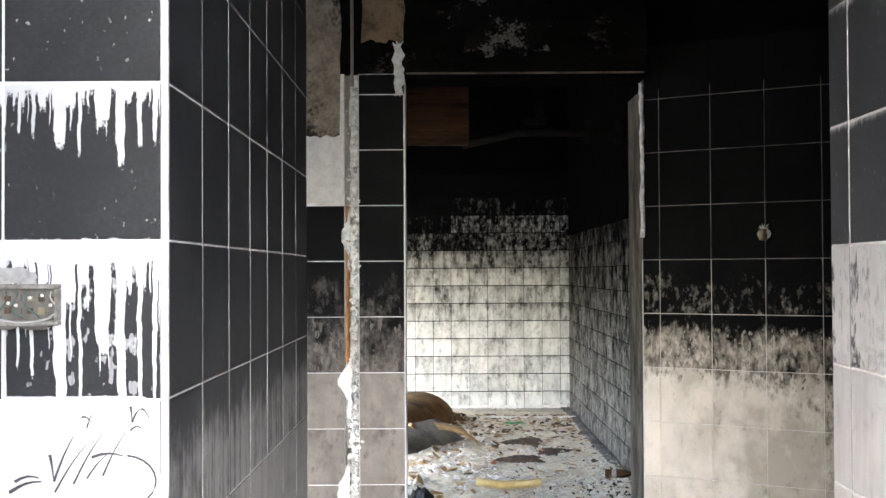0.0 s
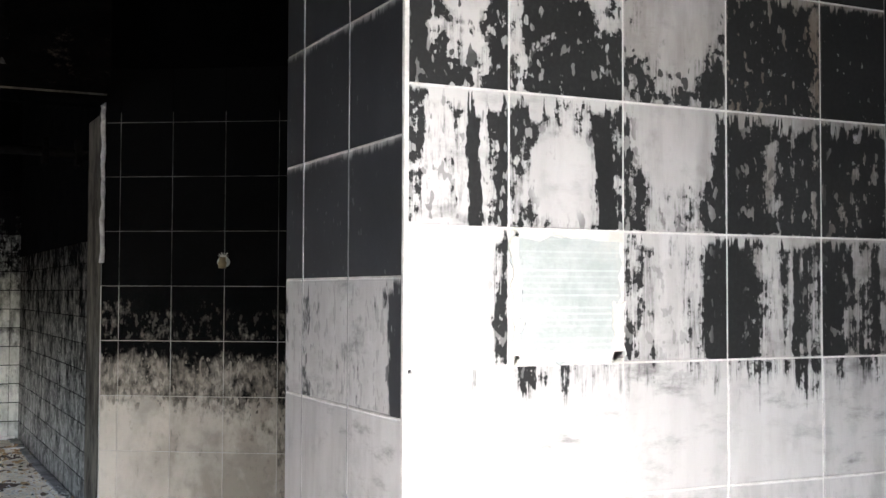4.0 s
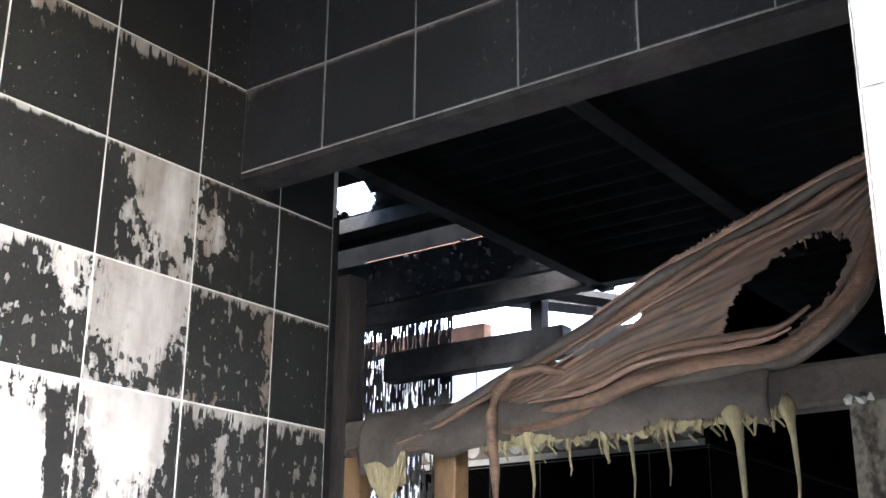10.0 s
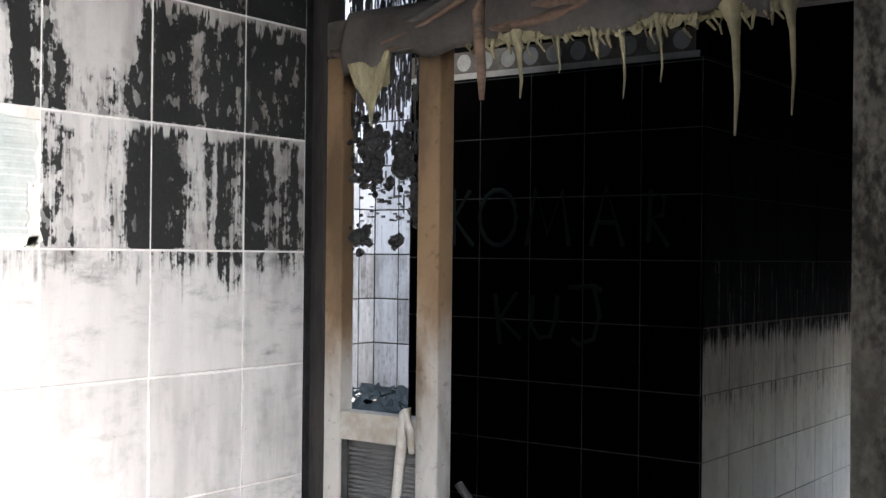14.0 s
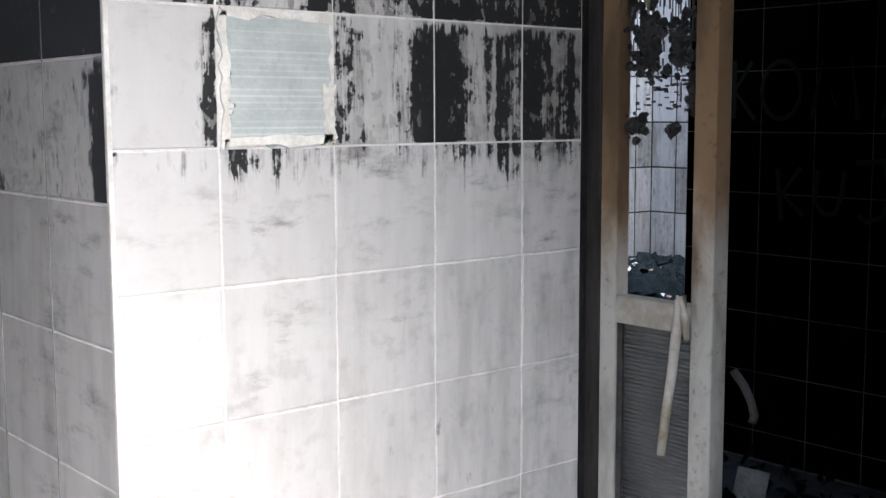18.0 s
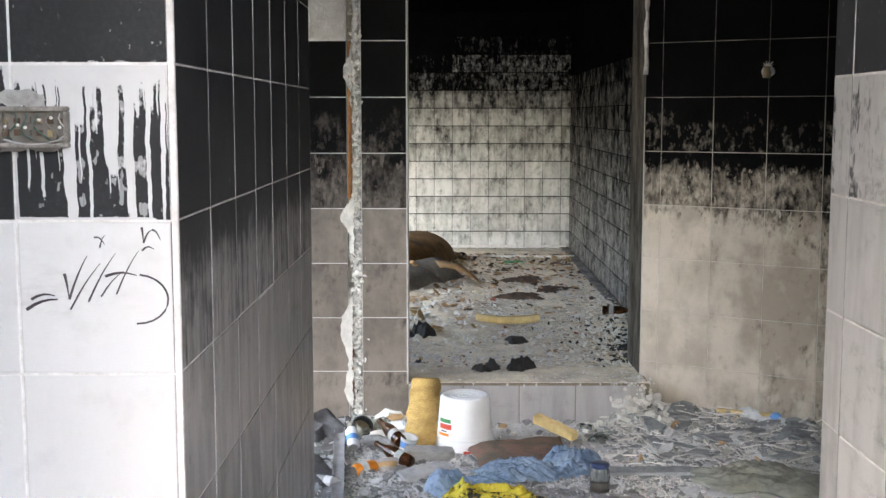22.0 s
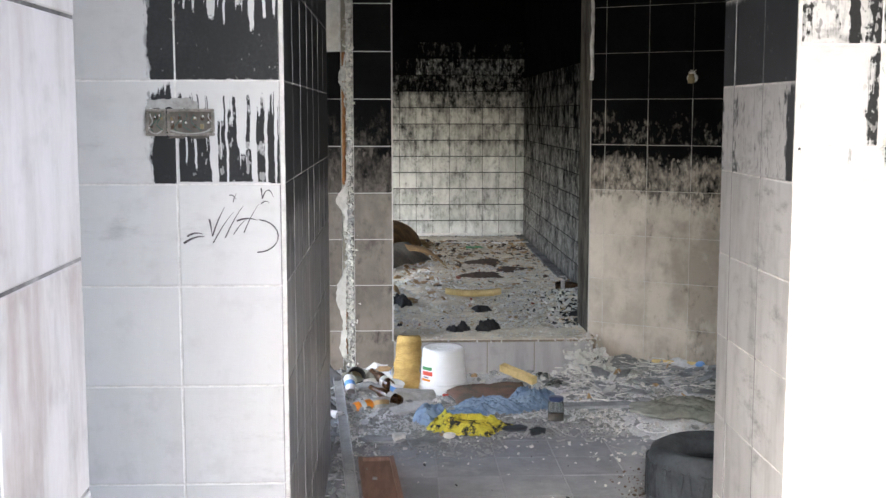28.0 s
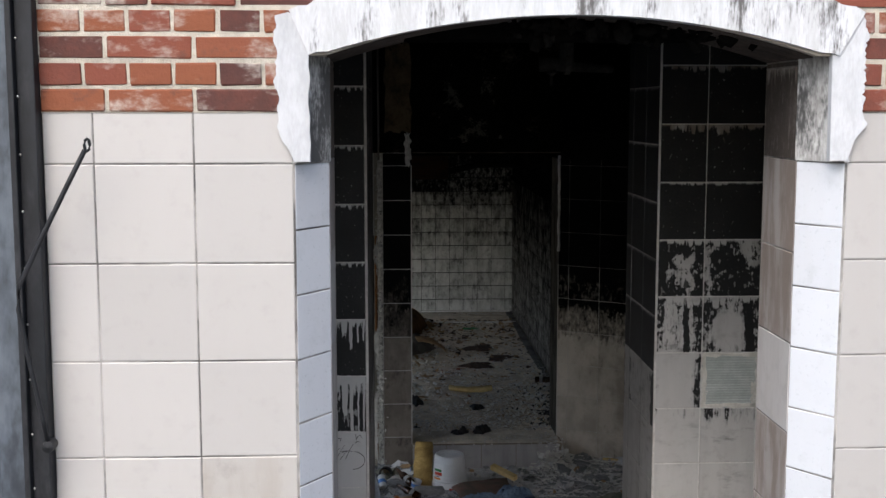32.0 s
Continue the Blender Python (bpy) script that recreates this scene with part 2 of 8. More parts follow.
    bump(nt, b, maths(nt, "ADD", mask, maths(nt, "MULTIPLY", fine, 0.4)), 0.25, 0.0015)
    return m


def rough_material(name, a, c, scale=8.0, rough=0.85, detail=6, bumpy=0.4, dist=0.006, metal=0.0, dark=None, dark_at=(0.55, 0.75), stretch=(1, 1, 1), spec=0.3):
    """Two-tone worn surface with fine relief; dark: a third colour in patches."""
    m, nt, b = nodes_of(name, rough, metal, spec)
    n1 = noise_at(nt, scale, detail, 0.62, stretch)
    n2 = noise_at(nt, scale * 7, 4, 0.6, stretch, (3, 1, 7))
    f = maths(nt, "ADD", maths(nt, "MULTIPLY", n1, 0.7), maths(nt, "MULTIPLY", n2, 0.3))
    col = mixc(nt, ramp01(nt, f, 0.36, 0.64), a, c)
    if dark:
        n3 = noise_at(nt, scale * 0.45, 6, 0.65, stretch, (9, 4, 2))
        col = mixc(nt, ramp01(nt, maths(nt, "ADD", maths(nt, "MULTIPLY", n3, 0.75), maths(nt, "MULTIPLY", n2, 0.25)), *dark_at), col, dark)
    rnd = nt.nodes.new("ShaderNodeObjectInfo").outputs["Random"]
    hsv = node(nt, "ShaderNodeHueSaturation")
    link(nt, maths(nt, "ADD", 0.88, maths(nt, "MULTIPLY", rnd, 0.24)), hsv.inputs["Value"])
    link(nt, col, hsv.inputs["Color"])
    link(nt, hsv.outputs["Color"], b.inputs["Base Color"])
    bump(nt, b, maths(nt, "ADD", n1, maths(nt, "MULTIPLY", n2, 0.5)), bumpy, dist)
    return m


# pier soot is lifted in tone to stand for sheen from the window
M_TILE = tile_material("wall_tile_pale", (0.57, 0.56, 0.55), (0.27, 0.258, 0.25), soot=(0.0145, 0.015, 0.0152), scale=0.62, dull=(0.24, 0.18), specks=0.8, blots=17.0, grime=0.8)
M_TILE_LEFT = tile_material("wall_tile_run_down", (0.53, 0.525, 0.52), (0.27, 0.258, 0.25), soot=(0.0150, 0.0157, 0.0168), scale=0.85, soft=0.03, dull=(0.26, 0.18), lanes=(36.0, 70.0, 120.0), specks=0.9, grime=0.35)
M_TILE_BLACK = tile_material("wall_tile_black", (0.40, 0.37, 0.33), (0.20, 0.18, 0.16), soot=(0.0018, 0.0018, 0.0018), dull=(0.5, 0.4))
M_TILE_HALL = tile_material("wall_tile_hall", (0.62, 0.555, 0.465), (0.31, 0.265, 0.21), soot=(0.0035, 0.0035, 0.0035), scale=0.55, soft=0.2, dull=(0.48, 0.35), grain=(30, 13, 5, 3.5))
# smoked tile in a darker copy; its tone also holds side-face shade
M_TILE_SIDE = tile_material("wall_tile_smoked_shaded", (0.42, 0.40, 0.39), (0.15, 0.145, 0.145), soot=(0.019, 0.020, 0.0225), scale=0.7, soft=0.12, dull=(0.15, 0.15), specks=0.3, grime=0.4, lanes=(9.0, 21.0, 44.0))
# soot lightened and blued: the sky's reflection put into its colour
M_TILE_SIDE_PALE = tile_material("wall_tile_lightly_smoked", (0.56, 0.555, 0.555), (0.26, 0.25, 0.25), soot=(0.026, 0.028, 0.032), scale=0.7, soft=0.07, dull=(0.10, 0.12), specks=0.3, grime=0.8)
M_TILE_FAR = tile_material("wall_tile_white", (0.70, 0.70, 0.66), (0.30, 0.30, 0.27), soot=(0.004, 0.004, 0.004), scale=1.0, soft=0.24, dull=(0.5, 0.35), grain=(16, 4.5, 7, 4))
# darker than the end wall's tile: smoke and grazing shade in one tone
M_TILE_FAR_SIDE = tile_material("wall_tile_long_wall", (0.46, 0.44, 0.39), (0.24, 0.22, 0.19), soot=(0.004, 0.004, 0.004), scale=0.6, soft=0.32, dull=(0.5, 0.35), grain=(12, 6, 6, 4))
M_TILE_FLANK = tile_material("wall_tile_flank", (0.78, 0.69, 0.57), (0.46, 0.38, 0.30), soot=(0.004, 0.004, 0.004), rough=0.75, soft=0.12, dull=(0.46, 0.1))
M_TILE_JAMB = tile_material("wall_tile_smoke_clouded", (0.255, 0.22, 0.185), (0.11, 0.092, 0.077), soot=(0.0045, 0.0045, 0.0045), scale=0.45, soft=0.22, dull=(0.44, 0.35), grain=(30, 12, 6, 4))
M_TILE_OUT = tile_material("facade_tile", (0.345, 0.333, 0.322), (0.285, 0.265, 0.243), soot=(0.10, 0.09, 0.085))
M_TILE_REVEAL = tile_material("reveal_tile", (0.42, 0.41, 0.405), (0.20, 0.165, 0.145), soot=(0.05, 0.042, 0.037), soft=0.15)
M_TILE_GLAZE = tile_material("glazed_jamb_tile", (0.45, 0.468, 0.50), (0.34, 0.33, 0.33), soot=(0.10, 0.09, 0.085), rough=0.22)
M_GROUT_PALE = rough_material("grout_pale", (0.66, 0.645, 0.62), (0.50, 0.485, 0.46), 20, 0.9)
M_GROUT_GREY = rough_material("grout_grey", (0.33, 0.33, 0.33), (0.20, 0.20, 0.20), 20, 0.9)
M_GROUT_WARM = rough_material("grout_warm", (0.22, 0.18, 0.135), (0.15, 0.12, 0.09), 20, 0.9)
M_GROUT_WARMPALE = rough_material("grout_cream", (0.50, 0.47, 0.42), (0.36, 0.335, 0.29), 8, 0.9)
M_REVEAL = rough_material("smoked_cement", (0.12, 0.108, 0.09), (0.035, 0.031, 0.027), 6, 0.9, spec=0.0, stretch=(1, 1, 0.4), bumpy=0.6)
M_GROUT_DIM = rough_material("grout_smoked", (0.20, 0.19, 0.175), (0.05, 0.048, 0.045), 5, 0.9)
M_GROUT_FACADE = rough_material("grout_dirty", (0.34, 0.325, 0.31), (0.045, 0.042, 0.04), 2.2, 0.9)
M_GROUT_SOOT = rough_material("grout_sooty", (0.009, 0.009, 0.009), (0.004, 0.004, 0.004), 20, 0.9, spec=0.0)
M_GROUT_FLOOR = rough_material("grout_floor", (0.27, 0.272, 0.28), (0.19, 0.192, 0.20), 6, 0.9)
M_GROUT_DARK = rough_material("grout_dark", (0.10, 0.10, 0.10), (0.05, 0.05, 0.05), 20, 0.9)
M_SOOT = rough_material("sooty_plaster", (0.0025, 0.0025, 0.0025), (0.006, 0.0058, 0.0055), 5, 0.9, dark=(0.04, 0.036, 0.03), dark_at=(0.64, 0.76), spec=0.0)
M_SOOTY_DEEP = rough_material("deep_soot", (0.002, 0.002, 0.002), (0.004, 0.004, 0.004), 6, 0.9, spec=0.0)
M_LIMEWASH = rough_material("thick_limewash", (0.48, 0.49, 0.51), (0.38, 0.387, 0.40), 7, 0.9, dark=(0.16, 0.155, 0.15), dark_at=(0.60, 0.72), stretch=(2.2, 2.2, 0.7), bumpy=0.6)
M_PLASTER = rough_material("whitewashed_plaster", (0.47, 0.48, 0.50), (0.37, 0.375, 0.38), 9, 0.9, dark=(0.085, 0.082, 0.08), dark_at=(0.51, 0.64), stretch=(2.2, 2.2, 0.5))
def brick_material():
    """Fired brick, each one of its own tone, with soot and lime smears."""
    m, nt, b = nodes_of("red_brick", 0.88, 0.0, 0.25)
    rnd = nt.nodes.new("ShaderNodeObjectInfo").outputs["Random"]
    n1, n2, n3 = noise_at(nt, 14, 5, 0.65), noise_at(nt, 70, 4, 0.6), noise_at(nt, 5, 5, 0.65, (1, 1, 2), (4, 8, 1))
    tone = maths(nt, "ADD", maths(nt, "MULTIPLY", rnd, 0.8), maths(nt, "MULTIPLY", n1, 0.4))
    col = mixc(nt, ramp01(nt, tone, 0.15, 0.5), (0.06, 0.026, 0.022), (0.145, 0.044, 0.029))
    col = mixc(nt, ramp01(nt, tone, 0.5, 0.95), col, (0.17, 0.058, 0.029))
    col = mixc(nt, maths(nt, "MULTIPLY", ramp01(nt, n1, 0.55, 0.72), 0.6), col, (0.07, 0.04, 0.034))
    col = mixc(nt, maths(nt, "MULTIPLY", ramp01(nt, n3, 0.50, 0.66), maths(nt, "MULTIPLY", n2, 1.0)), col, (0.42, 0.39, 0.35))
    link(nt, col, b.inputs["Base Color"])
    bump(nt, b, maths(nt, "ADD", n1, maths(nt, "MULTIPLY", n2, 0.6)), 0.7, 0.006)
    return m


M_BRICK = brick_material()
M_MORTAR = rough_material("lime_mortar", (0.42, 0.385, 0.325), (0.31, 0.285, 0.24), 25, 0.95, bumpy=0.8, dist=0.01)
M_SILL = rough_material("sill_tile", (0.40, 0.40, 0.405), (0.31, 0.31, 0.315), 6, 0.55, dark=(0.22, 0.215, 0.21))
M_FLOOR = rough_material("floor_tile_ashy", (0.25, 0.256, 0.272), (0.185, 0.19, 0.202), 4, 0.75, dark=(0.31, 0.312, 0.315), dark_at=(0.52, 0.7))
M_GROUND = rough_material("asphalt_ground", (0.10, 0.10, 0.098), (0.07, 0.07, 0.068), 3, 0.95)
M_CHAR = rough_material("charred_wood", (0.008, 0.008, 0.009), (0.018, 0.018, 0.019), 14, 0.85, dark=(0.10, 0.105, 0.11), dark_at=(0.68, 0.73), bumpy=0.8, spec=0.15)
M_ROOF = rough_material("sooty_corrugated_sheet", (0.011, 0.011, 0.0125), (0.020, 0.0205, 0.023), 5, 0.95, spec=0.03)
M_HALLDIRT = rough_material("grey_hall_dirt", (0.66, 0.662, 0.66), (0.46, 0.46, 0.46), 8, 0.95, dark=(0.20, 0.198, 0.19), dark_at=(0.60, 0.74), bumpy=0.9, dist=0.012)
M_ASHFLOOR = rough_material("ash_and_plaster_dust", (0.70, 0.62, 0.49), (0.46, 0.40, 0.31), 6, 0.95, dark=(0.16, 0.135, 0.105), dark_at=(0.53, 0.70), bumpy=0.8, dist=0.012)

M_MARBLED = rough_material("smoke_marbled_wall", (0.0025, 0.0025, 0.0025), (0.006, 0.0055, 0.005), 4, 0.95, dark=(0.10, 0.085, 0.07), dark_at=(0.54, 0.68), stretch=(1, 1, 1.6), spec=0.0)
M_SIDEFLOOR = rough_material("sooty_floor_dirt", (0.02, 0.02, 0.021), (0.05, 0.05, 0.05), 6, 0.95, dark=(0.11, 0.105, 0.10), dark_at=(0.62, 0.76), bumpy=0.8)


def scorched(name, low, high, z0, z1):
    """Painted metal, grey below and scorched above, with a ragged change between."""
    m, nt, b = nodes_of(name, 0.5, 0.0, 0.4)
    sep = nt.nodes.new("ShaderNodeSeparateXYZ")
    link(nt, nt.nodes.new("ShaderNodeNewGeometry").outputs["Position"], sep.inputs[0])
    n1, n2 = noise_at(nt, 6, 5, 0.6, (1, 1, 0.4)), noise_at(nt, 40, 4, 0.6)
    h = maths(nt, "ADD", sep.outputs[2], maths(nt, "MULTIPLY", maths(nt, "SUBTRACT", n1, 0.5), 0.9))
    lo = mixc(nt, ramp01(nt, n1, 0.4, 0.62), low, tuple(c * 0.62 for c in low))
    hi = mixc(nt, ramp01(nt, n1, 0.4, 0.65), high, tuple(c * 0.5 for c in high))
    col = mixc(nt, ramp01(nt, h, z0, z1), lo, hi)
    col = mixc(nt, maths(nt, "MULTIPLY", ramp01(nt, n2, 0.58, 0.75), 0.6), col, tuple(c * 0.35 for c in high))
    link(nt, col, b.inputs["Base Color"])
    bump(nt, b, n2, 0.15, 0.003)
    return m


# ---- mesh helpers ----
def mesh_of(bm, name, mat, smooth=False):
    me = bpy.data.meshes.new(name)
    bm.to_mesh(me)
    bm.free()
    me.materials.append(mat)
    if smooth:
        for p in me.polygons:
            p.use_smooth = True
    return me


def part(name, bm, material, parent, label="", smooth=False, m=None):
    ob = new(name, mesh_of(bm, name, material, smooth))
    ob.parent = parent
    if m is not None:
        ob.matrix_basis = m
    if label:
        ob["label"] = label
    return ob


def thing(name, label, category, group="", kind="", m=None):
    ob = new(name)
    ob.empty_display_size = 0.1
    if m is not None:
        ob.matrix_basis = m
    return tagged(ob, label, category, group, kind)


def solid(name, bm, mat, label, category, group="", kind="", smooth=False, m=None):
    ob = new(name, mesh_of(bm, name, mat, smooth))
    if m is not None:
        ob.matrix_basis = m
    return tagged(ob, label, category, group, kind)


def box(x0, x1, y0, y1, z0, z1, bevel=0.0, bm=None):
    own = bmesh.new()
    bmesh.ops.create_cube(own, size=1.0, matrix=Matrix.Translation(((x0 + x1) / 2, (y0 + y1) / 2, (z0 + z1) / 2)) @ Matrix.Diagonal((x1 - x0, y1 - y0, z1 - z0, 1)))
    if bevel:
        bmesh.ops.bevel(own, geom=own.edges[:], offset=bevel, segments=2, affect="EDGES", profile=0.6)
    if bm is None:
        return own
    return join(bm, own)


def join(bm, other, m=None):
    vs = [bm.verts.new(m @ v.co if m else v.co) for v in other.verts]
    other.verts.index_update()
    for f in other.faces:
        try:
            bm.faces.new([vs[v.index] for v in f.verts])
        except ValueError:
            pass
    other.free()
    return bm


def prism(points, lo, hi, axis="z"):
    """A closed outline (counter-clockwise) drawn out along an axis."""
    bm = bmesh.new()
    def at(p, d):
        return {"z": (p[0], p[1], d), "y": (p[0], d, p[1]), "x": (d, p[0], p[1])}[axis]
    a = [bm.verts.new(at(p, lo)) for p in points]
    b = [bm.verts.new(at(p, hi)) for p in points]
    n = len(points)
    bm.faces.new(a[::-1]), bm.faces.new(b)
    for i in range(n):
        bm.faces.new((a[i], a[(i + 1) % n], b[(i + 1) % n], b[i]))
    bmesh.ops.recalc_face_normals(bm, faces=bm.faces[:])
    return bm


def tube(points, r, seg=8, caps=True, radii=None):
    """A round bar along a polyline."""
    bm = bmesh.new()
    pts = [Vector(p) for p in points]
    rings = []
    for i, p in enumerate(pts):
        d = (pts[min(i + 1, len(pts) - 1)] - pts[max(i - 1, 0)]).normalized()
        side = d.cross(Vector((0, 0, 1)) if abs(d.z) < 0.95 else Vector((1, 0, 0))).normalized()
        up = side.cross(d)
        rr = radii[i] if radii else r
        rings.append([bm.verts.new(p + side * rr * math.cos(a) + up * rr * math.sin(a)) for a in (2 * math.pi * k / seg for k in range(seg))])
    for a, b in zip(rings, rings[1:]):
        for k in range(seg):
            bm.faces.new((a[k], a[(k + 1) % seg], b[(k + 1) % seg], b[k]))
    if caps:
        bm.faces.new(rings[0]), bm.faces.new(rings[-1][::-1])
    bmesh.ops.recalc_face_normals(bm, faces=bm.faces[:])
    return bm


def lathe(profile, seg=28):
    """A turned shape: (radius, height) from the bottom up."""
    bm = bmesh.new()
    rings = []
    for r, z in profile:
        rings.append([bm.verts.new((r * math.cos(a), r * math.sin(a), z)) for a in (2 * math.pi * k / seg for k in range(seg))] if r > 1e-5 else [bm.verts.new((0, 0, z))])
    for a, b in zip(rings, rings[1:]):
        for k in range(seg):
            q = [a[k % len(a)], a[(k + 1) % len(a)], b[(k + 1) % len(b)], b[k % len(b)]]
            q = list(dict.fromkeys(q))
            if len(q) > 2:
                bm.faces.new(q)
    bmesh.ops.recalc_face_normals(bm, faces=bm.faces[:])
    return bm


# ---- tiles ----
TILE_MESH = {}


def tile_mesh(w, h, mat, gap=0.005, upright=None):
    key = (round(w, 3), round(h, 3), mat.name)
    if key not in TILE_MESH:
        a, c, e = (w - (gap if upright is None else upright)) / 2, (h - gap) / 2, 0.0022
        vs, fs = [], []
        for d, k in ((0.012, 0), (0.0015, 0), (0.0, e)):
            vs += [(-a + k, d, -c + k), (a - k, d, -c + k), (a - k, d, c - k), (-a + k, d, c - k)]
        for r in (0, 4):
            for i in range(4):
                fs.append((r + i, r + (i + 1) % 4, r + 4 + (i + 1) % 4, r + 4 + i))
        fs.append((8, 9, 10, 11))
        me = bpy.data.meshes.new("wall_tile")
        me.from_pydata(vs, [], fs)
        me.materials.append(mat)
        TILE_MESH[key] = me
    return TILE_MESH[key]


def cuts(lo, hi, start, step):
    """Joint positions between lo and hi on a grid through start."""
    k = math.ceil((lo - start) / step + 1e-6)
    out = [lo]
    while start + k * step < hi - 1e-4:
        v = start + k * step
        if v - lo > 0.012:
            out.append(v)
        k += 1
    return out + [hi]


RNG = random.Random(7)


def tile_face(parent, origin, turn, us, zs, mat, level, name="wall_tile", gap=0.005, skip=None, uneven=0.0009, upright=None):
    """Tiles on an upright face: origin at u = 0, z = 0; turn about z takes +x to u and -y to the face's outside. level(u, z) gives soot, film, drip, mottle."""
    base = Matrix.Translation(origin) @ Matrix.Rotation(turn, 4, "Z")
    for u0, u1 in zip(us, us[1:]):
        for z0, z1 in zip(zs, zs[1:]):
            if u1 - u0 < 0.012 or z1 - z0 < 0.012:
                continue
            u, z = (u0 + u1) / 2, (z0 + z1) / 2
            if skip and skip(u, z):
                continue
            ob = new(name, tile_mesh(u1 - u0, z1 - z0, mat, gap, upright))
            ob.parent = parent
            ob.matrix_basis = base @ Matrix.Translation((u, RNG.uniform(-uneven, uneven), z))
            s, f, d, mo, *marks = level(u, z)
            for key, value in (marks[0] if marks else {}).items():
                ob[key] = float(value)
            ob["soot"], ob["film"], ob["drip"], ob["mottle"] = float(s), float(f), float(d), float(mo)


def wobble(v, k=0.05):
    return min(1.0, max(0.0, v + RNG.uniform(-k, k)))

# ---- large structure ----
CEIL = 3.92
FLOOR = 0.05
G = 0.0025  # joints lie this far behind the tiles

ground = solid("ground", box(-160, 160, -160, 160, -0.45, -0.26), M_GROUND, "grey asphalt yard ground outside the building", "ground", kind="structure")

# floor of vestibule and hall
floor = solid("floor", box(-2.6, 2.2, 0.0, 6.6, -0.25, FLOOR - 0.004), M_GROUT_FLOOR, "ash-covered grey tiled hall floor", "floor", kind="structure")

# left pier with two tiled faces
wall_left = solid("wall_left_pier", box(-2.6, -0.48 - G, 2.2 + G, 4.42, -0.1, CEIL), M_GROUT_PALE, "thick tiled pier, sooty above and pale below", "wall", kind="structure")
# right pier
wall_right = solid("wall_right_pier", box(1.03 + G, 2.42, 2.2 + G, 2.985, -0.1, CEIL), M_GROUT_PALE, "tiled pier with soot washed down in streaks", "wall", kind="structure")
wall_hall_right = solid("wall_hall_right", box(2.18, 2.42, 2.985, 6.5, -0.1, CEIL), M_SOOT, "sooty side wall of the hall", "wall", kind="structure")
# out of view; its opening is added to bring daylight into the hall
wall_hall_left = thing("wall_hall_left", "unseen side wall of the hall, window opening added to let daylight in", "wall", kind="structure")
for y0, y1, z0, z1 in ((4.42, 4.46, -0.1, CEIL), (6.26, 6.5, -0.1, CEIL), (4.46, 6.26, -0.1, 0.1), (4.46, 6.26, 2.45, CEIL)):
    part("wall_body", box(-2.6, -2.4, y0, y1, z0, z1), M_SOOT, wall_hall_left)
wall_vest_left = solid("wall_vestibule_left", box(-2.6, -2.4, 0.25, 2.2, -0.1, CEIL), M_GROUT_GREY, "grey side wall beside the window", "wall", kind="structure")

# back wall with the doorway
DL, DR, DTOP, STEP = -0.175, 1.138, 2.865, 0.285
wall_back = thing("wall_back", "tiled hall wall, black above and brown below, round a doorway", "wall", kind="structure")
part("wall_body", box(-0.425, DL - G, 6.29 + G, 6.62, 0.0, DTOP), M_GROUT_PALE, wall_back)
part("wall_body", box(-2.4, -0.50, 6.29 + G, 6.62, 0.0, DTOP), M_GROUT_PALE, wall_back)
part("wall_body", box(-2.4, DR, 6.29 + G, 6.62, DTOP, CEIL), M_MARBLED, wall_back, "black smoke-marbled plaster above the doorway")

# the wall at the doorway's other side stands askew, its far end towards the window
AY, ASKEW = 6.50, radians(-32)
ASK = Matrix.Translation((DR, AY, 0)) @ Matrix.Rotation(ASKEW, 4, "Z")


def askew_y(x):
    """Where the hall ends at x."""
    return AY + (x - DR) * math.tan(ASKEW) if x > DR else 6.29


wall_askew = thing("wall_hall_askew", "tiled hall wall standing askew, black above and cream below", "wall", kind="structure")
inner = ASK @ Vector((0.002, G, 0))
outer = ASK @ Vector((1.26, G, 0))
plan = [(inner.x, inner.y), (outer.x, outer.y), (outer.x, 6.95), (inner.x, 6.95)]
for z0, z1, mat in ((0.0, 1.855, M_GROUT_WARMPALE), (1.855, 2.80, M_GROUT_DIM), (2.80, CEIL, M_SOOTY_DEEP)):
    part("wall_body", prism(plan, z0, z1), mat, wall_askew)
part("jamb_render", box(DR - 0.004, DR + 0.001, AY + 0.03, 6.948, STEP, 2.80), M_REVEAL, wall_askew, "brown smoke-stained cement in the doorway")
part("chase", box(-0.50, -0.425, 6.34, 6.62, 0.0, DTOP), M_MORTAR, wall_back, "broken masonry strip beside the doorway")
step = solid("step", box(DL - 0.02, DR + 0.02, 6.29 + G, 6.70, -0.1, STEP), M_GROUT_WARM, "tiled step with a broken edge in the doorway", "step", kind="structure")

part("ash_cover", box(DL - 0.015, DR + 0.01, 6.305, 6.70, STEP, STEP + 0.006, 0.002), M_ASHFLOOR, step, "ash trodden over the step")

# far room
FARX0, FARX1, FARY = -2.6, 1.44, 13.3
FZ = 0.235
floor_far = solid("floor_far_room", box(FARX0, FARX1 + 0.2, 6.55, FARY + 0.2, -0.1, FZ), M_ASHFLOOR, "far room floor under ash and plaster dust", "floor", kind="structure")
wall_far = solid("wall_far", box(FARX0, FARX1 + 0.2, FARY + G, FARY + 0.3, 0, CEIL), M_GROUT_SOOT, "white-tiled end wall streaked with soot", "wall", kind="structure")
part("soot_coat", box(FARX0, FARX1, FARY - 0.008, FARY - 0.001, 2.90, CEIL), M_SOOTY_DEEP, wall_far, "soot-black upper wall")
wall_far_right = solid("wall_far_right", box(FARX1 + G, FARX1 + 0.3, 6.955, FARY, 0, CEIL), M_GROUT_SOOT, "smoky tiled long wall, its grazing shade put into the tile colour", "wall", kind="structure")
